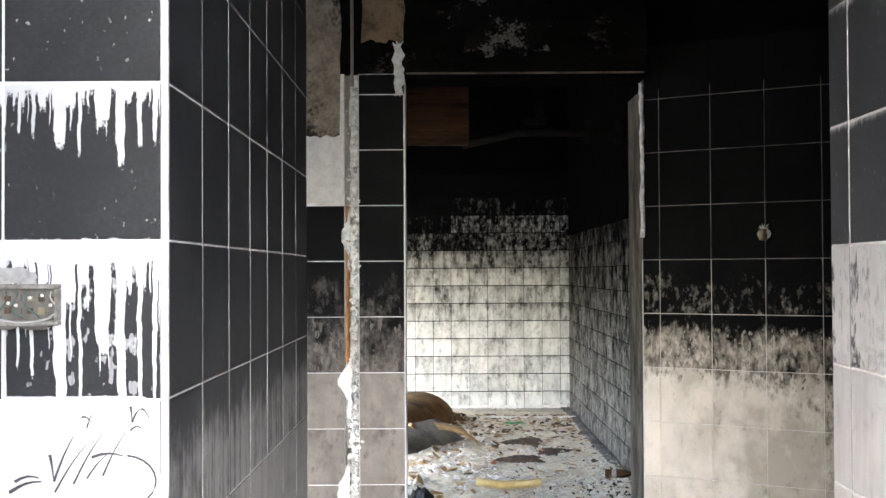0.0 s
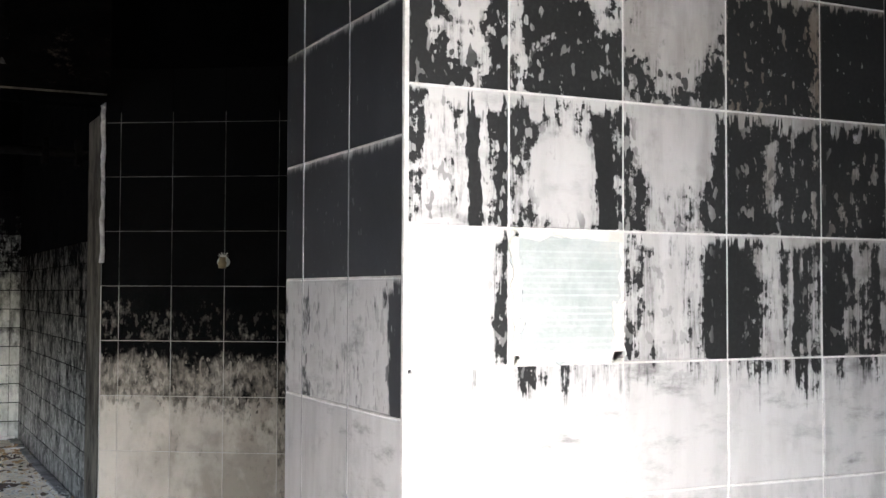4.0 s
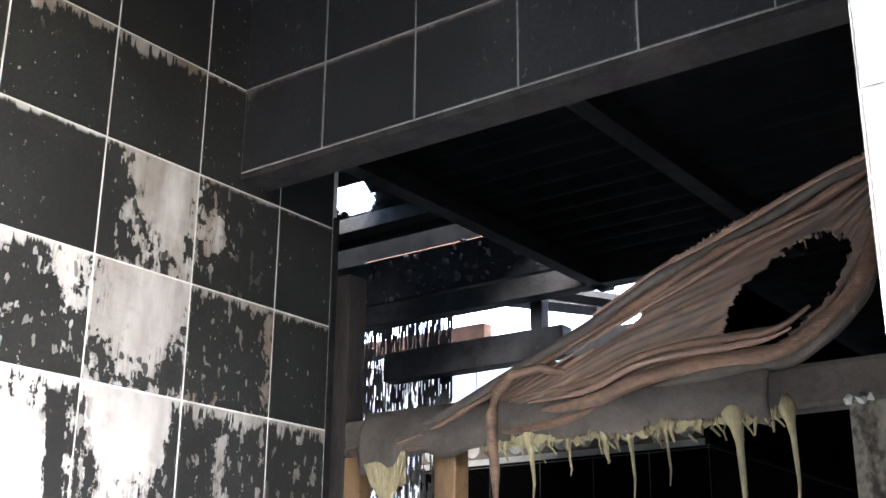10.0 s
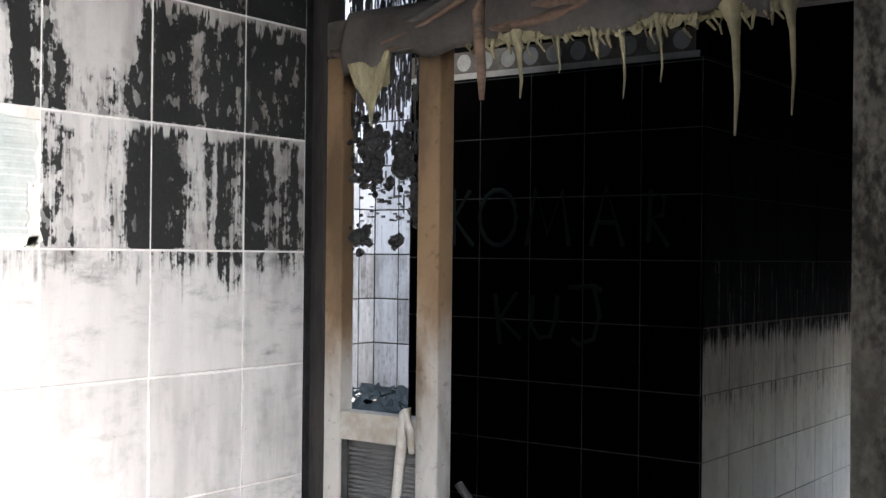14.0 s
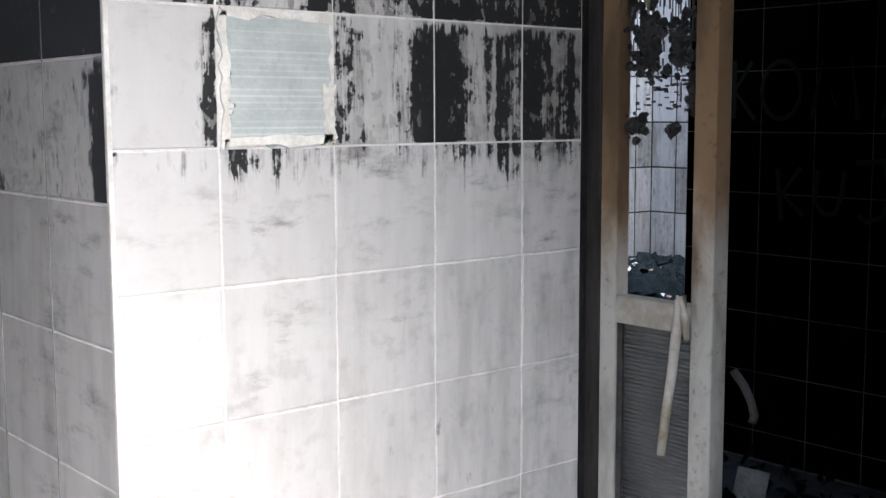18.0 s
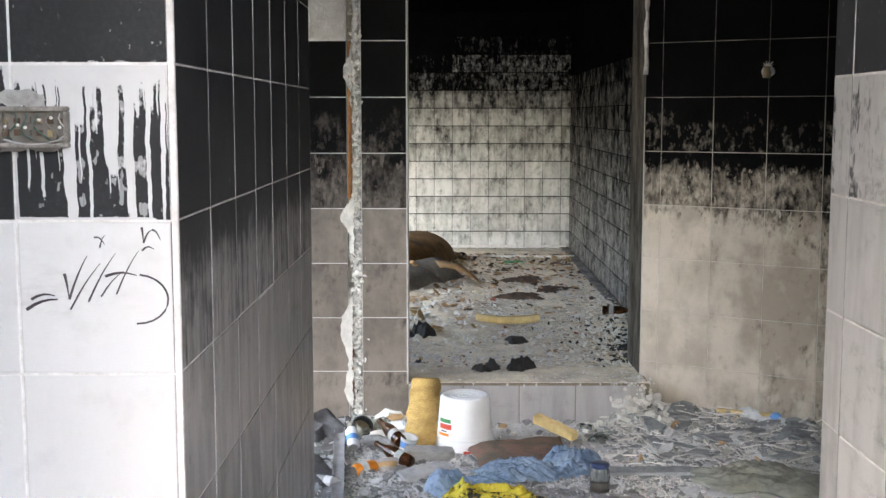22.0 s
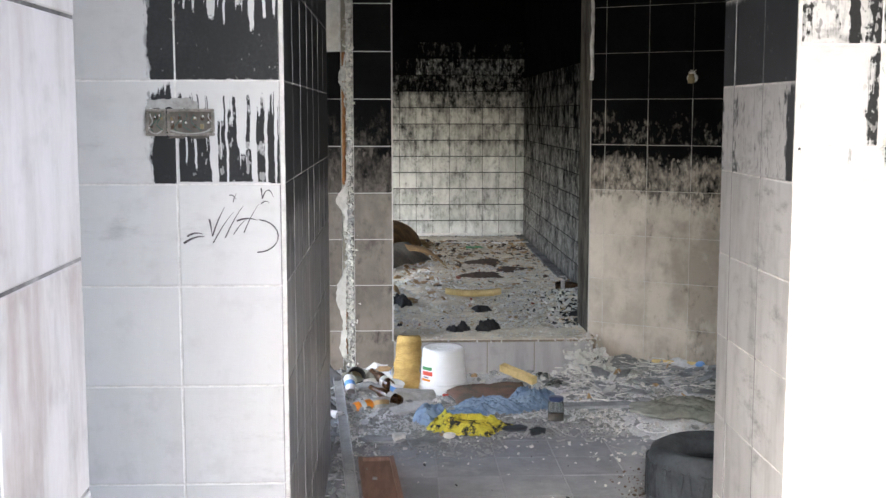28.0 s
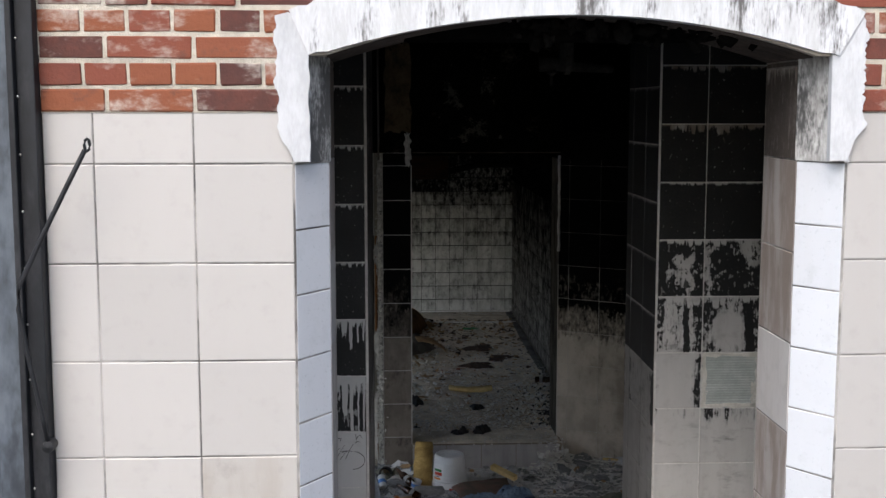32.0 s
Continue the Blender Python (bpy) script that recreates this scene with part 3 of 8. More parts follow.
part("soot_coat", box(FARX1 - 0.008, FARX1 - 0.001, 6.96, FARY - 0.01, 2.198, CEIL), M_SOOTY_DEEP, wall_far_right, "soot-black upper wall")
part("coving", box(FARX1 - 0.10, FARX1 - 0.012, 6.96, FARY - 0.01, FZ - 0.02, FZ + 0.025, 0.012), M_GROUT_DIM, wall_far_right, "rough cement coving")
# hidden wall with openings added so daylight reaches the far room
wall_far_left = thing("wall_far_left", "unseen long wall, window openings added to let daylight in", "wall", kind="structure")
for y0, y1, z0, z1 in ((6.5, 6.9, 0, CEIL), (9.2, 9.8, 0, CEIL), (12.7, FARY, 0, CEIL), (6.9, 9.2, 0, 0.4), (9.8, 12.7, 0, 0.4), (6.9, 9.2, 2.3, CEIL), (9.8, 12.7, 2.3, CEIL)):
    part("wall_body", box(FARX0 - 0.2, FARX0, y0, y1, z0, z1), M_SOOT, wall_far_left)
ceiling = solid("ceiling", box(-2.8, 2.42, 0.25, 13.6, CEIL, CEIL + 0.15), M_SOOTY_DEEP, "soot-black ceiling", "ceiling", kind="structure")

# side wall over the side doorway
lintel = solid("wall_lintel", box(2.02 + G, 2.13, 0.25, 2.2, 2.912, CEIL), M_GROUT_GREY, "black-tiled wall over the side doorway", "wall", kind="structure")
wall_front_side = solid("wall_vestibule_front", box(2.02, 2.60, 0.25, 0.33, -0.1, 2.912), M_GROUT_GREY, "plain wall beside the side doorway", "wall", kind="structure")

# facade wall round the opening
FY, RX0, RX1, RY = -0.225, -0.55, 0.947, 0.25
SILL, SPRING = 0.83, 3.405
facade = thing("wall_facade", "tiled facade wall with red brick above", "wall", kind="structure")
part("wall_body", prism([(-1.40, FY + G), (-0.648, FY + G), (RX0 - G, -0.08), (RX0 - G, RY), (-1.40, RY)], -0.2, SPRING), M_GROUT_FACADE, facade)
# runs on unseen to x 8.4, added to keep daylight off the flank
part("wall_body", prism([(1.05, FY + G), (8.4, FY + G), (8.4, RY), (RX1 + G, RY), (RX1 + G, -0.08)], -0.2, SPRING), M_GROUT_FACADE, facade)
part("wall_body", box(RX0 - 0.15, RX1 + 0.15, FY + G, RY, -0.2, SILL - 0.012), M_GROUT_FACADE, facade)
arc = []
for i in range(25):
    u = i / 24
    arc.append((RX0 + (RX1 - RX0) * u, SPRING + 0.125 * (1 - (2 * u - 1) ** 2)))
part("wall_body", prism([(-4.2, SPRING)] + arc + [(8.4, SPRING), (8.4, 5.2), (-4.2, 5.2)], FY - 0.002, RY, "y"), M_MORTAR, facade)
part("wall_body", box(-4.2, -2.45, FY + G, RY, -0.2, SPRING), M_GROUT_FACADE, facade)

# side room, past the side doorway
NX = 4.955
side_floor = solid("floor_side_room", box(2.2, 12.6, -0.3, 10.2, -0.25, -0.01), M_SIDEFLOOR, "side room floor under ash and rubble", "floor", kind="structure")
wall_n = solid("wall_side_room", box(NX + G, 8.2, 2.168 + G, 3.83, -0.1, 2.56), M_GROUT_DARK, "black-tiled wall block of the side room, pale along its flank", "wall", kind="structure")

# added out of sight to block daylight from the black wall
wall_side_back = solid("wall_side_room_back", box(2.42, 4.90, 4.62, 4.82, -0.1, 3.84), M_SOOT, "unseen end wall, added to keep daylight off the side room", "wall", kind="structure")
wall_side_top = solid("wall_side_room_upper", box(NX + 0.01, 10.0, 2.172, 2.32, 2.56, 3.44), M_SOOT, "sooty upper wall over the pale flank", "wall", kind="structure")
# made-up wall: lets daylight in only low down along the flank
wall_passage = solid("wall_passage_end", box(8.25, 8.4, -0.2, 2.17, 1.3, 3.44), M_SOOT, "wall added over the passage end to darken the upper flank", "wall", kind="structure")

# ---- tiled faces ----
def lv_left_front(u, z):
    if u > -0.79:
        if z > 2.157: return 1.0, 0.2, 0.10, 0.3
        if z > 1.857: return 1.0, 0.1, 0.65, 0.4
        if z > 1.557: return 0.72, 0.02, 1.7, 0.5, {"band_at": 0.97, "band": 0.09}
    elif u > -1.09:
        if z > 2.457: return 1.0, 0.2, 0.3, 0.3
        if z > 1.857: return 0.05, 0.06, 0.2, 0.5, {"right": 1.5}
        if z > 1.557: return 0.0, 0.06, 0.3, 0.5, {"right": 1.3}
    return 0.0, wobble(0.10, 0.05), 0.2, 0.4


# film here is smoke plus the shade of a face turned sideways
def lv_left_side(u, z):
    if z > 1.557: return 1.0, 0.5, 0.0, 0.3
    if z > 1.257: return wobble(0.42, 0.05), 0.5, -0.75, 0.2
    if z > 0.957: return wobble(0.14, 0.04), 0.6, -0.2, 0.3
    return 0.08, wobble(0.85, 0.12), 0.0, 0.3


# the right pier, row by row from its corner: soot, film and brown smoke
R_SOOT = {4: (-0.1, 0.06, 0.0, 0.12, 0.02, 0.0), 5: (0.14, 0.2, 0.36, 0.48, 0.50, 0.5), 6: (0.34, 0.52, 0.44, 0.62, 0.64, 0.55), 7: (0.84, 0.82, 0.54, 0.76, 0.98, 1.0), 8: (0.96, 0.97, 0.48, 0.86, 1.0, 1.0)}
R_BROWN = {5: (0, 0, 0.05, 0.2, 0.3, 0.3), 6: (0, 0, 0.15, 0.4, 0.5, 0.5), 7: (0, 0, 0.25, 0.9, 1, 1), 8: (0, 0, 0.55, 1, 1, 1), 9: (1, 1, 1, 1, 1, 1)}
R_MARK = {
    (9, 1): {"clear_x": 0.35, "clear_z": 1.0, "clear": 0.16}, (9, 3): {"clear_x": 0.8, "clear_z": 1.02, "clear": 0.14}, (8, 2): {"left": 0.25, "clear_x": 0.7, "clear_z": 0.75, "clear": 0.28}, (8, 3): {"clear_x": 0.12, "clear_z": 0.6, "clear": 0.22},
    (7, 0): {"clear_x": 0.60, "clear_z": 0.42, "clear": 0.24}, (7, 1): {"clear_x": 0.86, "clear_z": 0.86, "clear": 0.24, "left": -0.2}, (7, 2): {"clear_x": 0.5, "clear_z": 0.86, "clear": 0.42}, (7, 3): {"right": -0.15},
    (6, 0): {"band_at": 0.66, "band": 0.08, "left": 0.10, "right": 0.15}, (6, 1): {"band_at": 0.84, "band": 0.09, "clear_x": 0.45, "clear_z": 0.4, "clear": 0.25}, (6, 2): {"right": 0.25, "left": 0.10, "clear_x": 0.5, "clear_z": 0.9, "clear": 0.4}, (6, 3): {"left": 0.15, "band_at": 0.62, "band": 0.05}, (6, 4): {"left": 0.12},
    (5, 0): {"right": 0.24, "left": 0.05}, (5, 2): {"right": 0.42, "left": 0.12}, (5, 3): {"left": 0.40, "band_at": 0.72, "band": 0.05}, (5, 4): {"left": 0.2},
}


def lv_right_front(u, z):
    k = math.floor((z - 0.165) / 0.3)
    c = sum(u > q for q in (1.28, 1.58, 1.88, 2.18))
    marks = {"brown": R_BROWN.get(k, (0,) * 6)[c], **R_MARK.get((k, c), {})}
    if k >= 10: return 1.0, 0.3, 0.12, 0.3, {"brown": 1.0}
    if k == 9: return 0.99, 0.5, 0.18 if c < 3 else 0.06, 0.5, marks
    if k in R_SOOT:
        return R_SOOT[k][c], (0.1 + 0.19 * c if k > 4 else 0.08 + 0.08 * c), (-0.65, 0.16, 0.22, 0.12, 0.05)[k - 4], (0.2, 0.3, 0.55, 0.9, 0.9)[k - 4], marks
    return 0.02 * c, wobble(0.20 + 0.09 * c, 0.06), 0.0, 0.8


def lv_right_side(u, z):
    if z > 1.86: return 1.0, 0.3, 0.05, 0.2
    if z > 1.56: return 0.24, 0.3, 0.2, 0.8, ({"left": 0.15} if u < -2.6 else {"right": 0.75})
    return 0.0, wobble(0.45, 0.1), 0.0, 0.6


def lv_back(u, z):
    # dirt and the right mark also paint the pier's shade, deeper to the right
    dirt = 0.0 if u < 0.3 else 0.2 if u < 0.6 else 0.45 if u < 0.9 else 0.9
    if z > 1.86: return 1.35, 0.4, 0.0, 0.05
    if z > 1.56: return wobble(0.88, 0.03), 0.5, -0.5, 0.8
    if z > 1.26: return wobble(0.46, 0.03) + dirt * 0.15, 0.9 + dirt, -0.85, 0.6, {"right": 0.3 if u > 0.9 else 0.0}
    return dirt * 0.3 + (0.06 if z > 0.96 else 0.0), wobble(0.55, 0.06) + dirt, -0.5 if z > 0.96 else 0.0, 0.7, {"right": 0.5 if u > 0.9 else 0.0}


def lv_jamb(u, z):
    if z > 1.86: return 1.25, 0.5, 0.0, 0.1
    if z > 1.56: return 0.82, 0.9, -0.45, 0.4
    if z > 1.26: return 0.52, 0.9, -0.35, 0.5
    return 0.14, wobble(0.62, 0.12), -0.1, 0.6


def lv_far(u, z):
    if z > 2.63: return 1.35, 0.4, 0.0, 0.05
    if z > 2.43: return (wobble(0.95, 0.03) if u > 0.1 else 1.3), 0.4, 0.0, 0.2
    if z > 2.23: return (wobble(0.80, 0.06) if u > 0 else 0.97), 0.4, 0.0, 0.5
    if z > 2.03: return wobble(0.84, 0.05), 0.5, 0.0, 0.5
    if z > 1.83: return wobble(0.56, 0.08), 0.7, -0.2, 0.3
    if z > 1.23: return wobble(0.36, 0.08), wobble(0.62, 0.15), -0.25, 0.3
    return wobble(0.24, 0.08), wobble(0.45, 0.2), -0.15, 0.3


LEFT_COLS = [2.2, 2.525, 2.832, 3.14, 3.44, 3.76, 4.09, 4.42]
zs_l = cuts(FLOOR, CEIL, 0.057, 0.3)
zs_r = cuts(FLOOR, CEIL, 0.165, 0.3)
tile_face(wall_left, (0, 2.2, 0), 0.0, cuts(-2.4, -0.48, -0.79, 0.3), zs_l, M_TILE_LEFT, lv_left_front)
part("corner_trim", box(-0.490, -0.4765, 2.1965, 2.21, FLOOR, CEIL, 0.003), M_GROUT_PALE, wall_left, "pale corner trim")
tile_face(wall_left, (-0.48, 0, 0), radians(90), LEFT_COLS, zs_l, M_TILE_SIDE, lv_left_side, gap=0.0045)
for y in LEFT_COLS[1:-1]:
    part("grout_line", box(-0.483, -0.4794, y - 0.0022, y + 0.0022, FLOOR, CEIL - 0.002), M_GROUT_GREY, wall_left)
tile_face(wall_right, (0, 2.2, 0), 0.0, [1.03, 1.28, 1.58, 1.88, 2.18, 2.405], zs_r, M_TILE, lv_right_front, skip=lambda u, z: 1.28 < u < 1.58 and 1.665 < z < 1.965)
tile_face(wall_right, (1.03, 0, 0), radians(-90), [-2.985, -2.847, -2.524, -2.2], zs_l, M_TILE_SIDE_PALE, lv_right_side, gap=0.005)
for y in (2.524, 2.847):
    part("grout_line", box(1.0294, 1.033, y - 0.0026, y + 0.0026, FLOOR, CEIL - 0.002), M_GROUT_GREY, wall_right)
part("corner_trim", box(1.0265, 1.038, 2.1965, 2.21, FLOOR, CEIL, 0.003), M_GROUT_PALE, wall_right, "pale corner trim")
tile_face(wall_back, (0, 6.29, 0), 0.0, [-0.425, DL], cuts(FLOOR, DTOP, 0.054, 0.3), M_TILE_JAMB, lv_jamb)
tile_face(wall_back, (0, 6.29, 0), 0.0, cuts(-2.4, -0.50, -0.80, 0.3), cuts(FLOOR, 2.155, 0.054, 0.3), M_TILE_JAMB, lv_jamb)
tile_face(wall_askew, (DR, AY, 0), ASKEW, [0.0, 0.10, 0.393, 0.687, 0.982, 1.25], cuts(FLOOR, 3.042, 1.559, 0.2965), M_TILE_HALL, lv_back, gap=0.0035)
tile_face(step, (0, 6.29, 0), 0.0, [DL, 0.13, 0.44, 0.75, DR], [FLOOR, STEP - 0.008], M_TILE_SIDE, lambda u, z: (0.0, wobble(0.3, 0.1), 0, 0.6))
tile_face(wall_far, (0, FARY, 0), 0.0, cuts(-0.9, FARX1, -0.107, 0.206), cuts(FZ, 2.9, 0.235, 0.2), M_TILE_FAR, lv_far, gap=0.009, upright=0.0045, uneven=0.0004)
tile_face(lintel, (2.02, 0, 0), radians(-90), [-2.2, -1.903, -1.6, -1.297, -0.99, -0.685, -0.38, -0.25], [2.915, 3.165, 3.465, 3.765, CEIL], M_TILE_SIDE, lambda u, z: (1.0, 0.3, 0.03, 0.3, {"brown": 1.0, "clear_x": 0.05, "clear_z": 1.0, "clear": 0.16 if u < -1.9 and z < 3.2 else 0.0}))
tile_face(wall_n, (NX, 0, 0), radians(-90), cuts(-3.83, -2.168, -2.182, 0.3), cuts(0.0, 2.56, 0.146, 0.3), M_TILE_BLACK, lambda u, z: (1.0, 0.5, 0.0, 0.2))
part("grout_bed", box(NX + 0.01, 8.19, 2.1690, 2.1702, 0.0, 1.5), M_GROUT_WARM, wall_n)
tile_face(wall_n, (0, 2.168, 0), 0.0, cuts(NX, 8.2, NX, 0.3), cuts(0.0, 2.56, 0.146, 0.3), M_TILE_FLANK, lambda u, z: ((1.3, 0.5, 0, 0.1) if z > 1.95 else (0.98, 0.8, 0.0, 0, {"brown": 1.0}) if z > 1.65 else (0.78, 1.0, 0.0, 0.0, {"brown": 1.0}) if z > 1.346 else (0.22, 0.6, -0.75, 0.1) if z > 1.05 else (0.16, 0.5, -0.35, 0.1) if z > 0.75 else (0.0, 0.4, 0, 0)), gap=0.003)
# facade tiles and glazed jambs
tile_face(facade, (0, FY, 0), 0.0, [-1.40, -1.25, -0.951, -0.652], cuts(-0.15, 3.233, 1.560, 0.3037), M_TILE_OUT, lambda u, z: (0.0, (0.75 if -0.951 < u and 1.56 < z < 2.17 else wobble(0.08, 0.06)), 0.0, 0.4), "facade_tile")
tile_face(facade, (0, FY, 0), 0.0, cuts(1.055, 3.0, 1.06, 0.3), cuts(-0.15, 3.233, 1.560, 0.3037), M_TILE_OUT, lambda u, z: (0.0, wobble(0.1, 0.08), 0.0, 0.4), "facade_tile")
zs_j = cuts(0.30, 3.08, 2.673, 0.2025)
tile_face(facade, (-0.648, FY, 0), math.atan2(0.145, 0.098), [0.0, 0.175], zs_j, M_TILE_GLAZE, lambda u, z: (0.0, wobble(0.08, 0.06), 0, 0.3), "jamb_tile")
tile_face(facade, (1.05, FY, 0), math.pi - math.atan2(0.145, 0.103) - math.pi, [-0.178, 0.0], zs_j, M_TILE_GLAZE, lambda u, z: (0.0, wobble(0.08, 0.06), 0, 0.3), "jamb_tile")
zs_v = cuts(SILL, 3.40, 0.98, 0.3)
tile_face(facade, (RX0, 0, 0), radians(90), [-0.08, 0.25], zs_v, M_TILE_REVEAL, lambda u, z: ((0.9, 0.5, 0, 0.5) if z > 3.0 else (0.0, wobble(0.6, 0.3), 0, 0.4)), "jamb_tile")
tile_face(facade, (RX1, 0, 0), radians(-90), [-0.25, 0.08], zs_v, M_TILE_REVEAL, lambda u, z: ((0.8, 0.9, 0.2, 0.2) if z > 3.0 else (0.0, RNG.choice((0.25, 0.6, 1.0)), 0, 0.4)), "jamb_tile")

# floor tiles where the ash is thin
for i in range(-2, 8):
    for j in range(0, 16):
        x0, y0 = 0.035 + 0.3 * i, 0.55 + 0.3 * j
        ob = new("floor_tile", tile_mesh(0.3, 0.3, M_FLOOR, 0.005))
        ob.parent = floor
        ob.matrix_basis = Matrix.Translation((x0 + 0.15, y0 + 0.15, FLOOR + RNG.uniform(-0.001, 0.001))) @ Matrix.Rotation(radians(-90), 4, "X")
# sill tiles
sill = solid("window_sill", box(RX0 - 0.1, RX1 + 0.1, FY - 0.02, 0.205, SILL - 0.03, SILL - 0.004), M_GROUT_PALE, "wide window sill of pale grey tiles", "window sill", kind="structure")
for i in range(-1, 6):
    for y0, y1 in ((FY - 0.02, -0.128), (-0.128, 0.172), (0.172, 0.205)):
        x0 = max(RX0 + 0.0 - (0.09 if y1 < -0.1 else 0), -0.243 - 0.296 + 0.296 * i)
        x1 = min(RX1 + (0.09 if y1 < -0.1 else 0), -0.243 + 0.296 * i)
        if x1 - x0 < 0.02:
            continue
        ob = new("sill_tile", tile_mesh(x1 - x0, y1 - y0, M_SILL, 0.005))
        ob.parent = sill
        ob.matrix_basis = Matrix.Translation(((x0 + x1) / 2, (y0 + y1) / 2, SILL + RNG.uniform(-0.001, 0.001))) @ Matrix.Rotation(radians(-90), 4, "X")

# ---- more materials ----
M_ALU = rough_material("dirty_painted_aluminium", (0.42, 0.40, 0.37), (0.27, 0.24, 0.20), 7, 0.5, dark=(0.20, 0.12, 0.05), dark_at=(0.56, 0.72), bumpy=0.15)
M_RIB = rough_material("ribbed_grey_glass", (0.10, 0.10, 0.10), (0.065, 0.066, 0.068), 6, 0.35, bumpy=0.1)
M_STEEL = rough_material("blackened_steel", (0.008, 0.0085, 0.01), (0.016, 0.017, 0.02), 6, 0.55, metal=0.2, dark=(0.03, 0.03, 0.034), bumpy=0.25, stretch=(1, 1, 0.4))
M_STEEL_BLUE = rough_material("blue_grey_steel_sheet", (0.085, 0.10, 0.12), (0.03, 0.036, 0.045), 4, 0.55, metal=0.1, dark=(0.018, 0.02, 0.025), bumpy=0.3, stretch=(1, 1, 0.4))
M_GREYWOOD = rough_material("weathered_grey_wood", (0.185, 0.197, 0.215), (0.08, 0.084, 0.092), 9, 0.85, dark=(0.10, 0.10, 0.10), dark_at=(0.6, 0.8), stretch=(4, 4, 0.35), bumpy=0.5)
M_BROWNWOOD = rough_material("brown_veneer", (0.235, 0.14, 0.10), (0.16, 0.092, 0.066), 8, 0.6, stretch=(5, 0.6, 1), bumpy=0.2)
M_WHITEPLASTIC = rough_material("white_plastic", (0.80, 0.80, 0.80), (0.74, 0.74, 0.73), 4, 0.35, bumpy=0.03)
M_FOAM = rough_material("yellow_foam", (0.60, 0.41, 0.15), (0.40, 0.255, 0.08), 13, 0.95, dark=(0.22, 0.125, 0.045), dark_at=(0.53, 0.68), bumpy=1.0, dist=0.012)
M_FOAM_PALE = rough_material("pale_yellow_foam", (0.72, 0.56, 0.27), (0.52, 0.38, 0.16), 9, 0.95, bumpy=0.5)
M_JEANS = rough_material("faded_denim", (0.11, 0.17, 0.26), (0.25, 0.33, 0.43), 9, 0.95, dark=(0.045, 0.07, 0.12), dark_at=(0.55, 0.75), bumpy=0.6)
M_CUSHION = rough_material("charred_brown_cloth", (0.13, 0.115, 0.085), (0.24, 0.14, 0.105), 9, 0.95, dark=(0.035, 0.03, 0.028), dark_at=(0.55, 0.72), bumpy=0.6)
M_YELLOW = rough_material("yellow_printed_cloth", (0.62, 0.52, 0.06), (0.46, 0.38, 0.04), 40, 0.85, dark=(0.03, 0.03, 0.025), dark_at=(0.515, 0.54), bumpy=0.4)
M_KHAKI = rough_material("dusty_khaki_cloth", (0.27, 0.27, 0.225), (0.17, 0.172, 0.145), 7, 0.95, dark=(0.06, 0.06, 0.055), dark_at=(0.6, 0.8), bumpy=0.6)
M_BLACKRAG = rough_material("burnt_black_rag", (0.015, 0.015, 0.015), (0.04, 0.038, 0.038), 12, 0.9, bumpy=0.8)
M_RUBBER = rough_material("dusty_tyre_rubber", (0.018, 0.022, 0.026), (0.045, 0.052, 0.06), 9, 0.8, dark=(0.24, 0.235, 0.22), dark_at=(0.62, 0.70), bumpy=0.3)
M_SLATE_DARK = rough_material("dark_slate_shard", (0.33, 0.34, 0.335), (0.14, 0.145, 0.143), 12, 0.8, bumpy=0.4)
M_SLATE = rough_material("slate_shard", (0.30, 0.30, 0.295), (0.16, 0.16, 0.158), 12, 0.8, bumpy=0.4)
M_WHITEBIT = rough_material("plaster_bit", (0.70, 0.68, 0.63), (0.52, 0.50, 0.455), 14, 0.95, bumpy=0.6)
M_SLAB = rough_material("dark_slate_slab", (0.29, 0.30, 0.302), (0.16, 0.166, 0.168), 9, 0.8, dark=(0.40, 0.405, 0.40), dark_at=(0.58, 0.7), bumpy=0.5)
M_GREYBIT = rough_material("grey_debris", (0.56, 0.54, 0.51), (0.36, 0.347, 0.325), 14, 0.95, bumpy=0.6)
M_BLACKBIT = rough_material("charcoal_bit", (0.02, 0.02, 0.02), (0.05, 0.05, 0.05), 14, 0.9, bumpy=0.6)
M_TANBIT = rough_material("tan_bit", (0.42, 0.28, 0.14), (0.28, 0.18, 0.10), 14, 0.9, bumpy=0.6)
M_REDBIT = rough_material("brick_bit", (0.34, 0.12, 0.08), (0.24, 0.09, 0.06), 14, 0.9, bumpy=0.6)
M_MELT = rough_material("melted_brown_plastic", (0.20, 0.125, 0.085), (0.12, 0.08, 0.06), 8, 0.55, dark=(0.05, 0.042, 0.038), dark_at=(0.52, 0.70), bumpy=0.7, dist=0.01, stretch=(1, 1, 2.2))
M_MELT_PINK = rough_material("melted_pinkish_edge", (0.30, 0.19, 0.15), (0.20, 0.14, 0.11), 16, 0.5, bumpy=0.7, dist=0.008)
M_MELT_GREY = rough_material("sagging_grey_film", (0.10, 0.088, 0.078), (0.06, 0.053, 0.048), 10, 0.6, bumpy=0.5, dark=(0.14, 0.11, 0.085), dark_at=(0.6, 0.75))
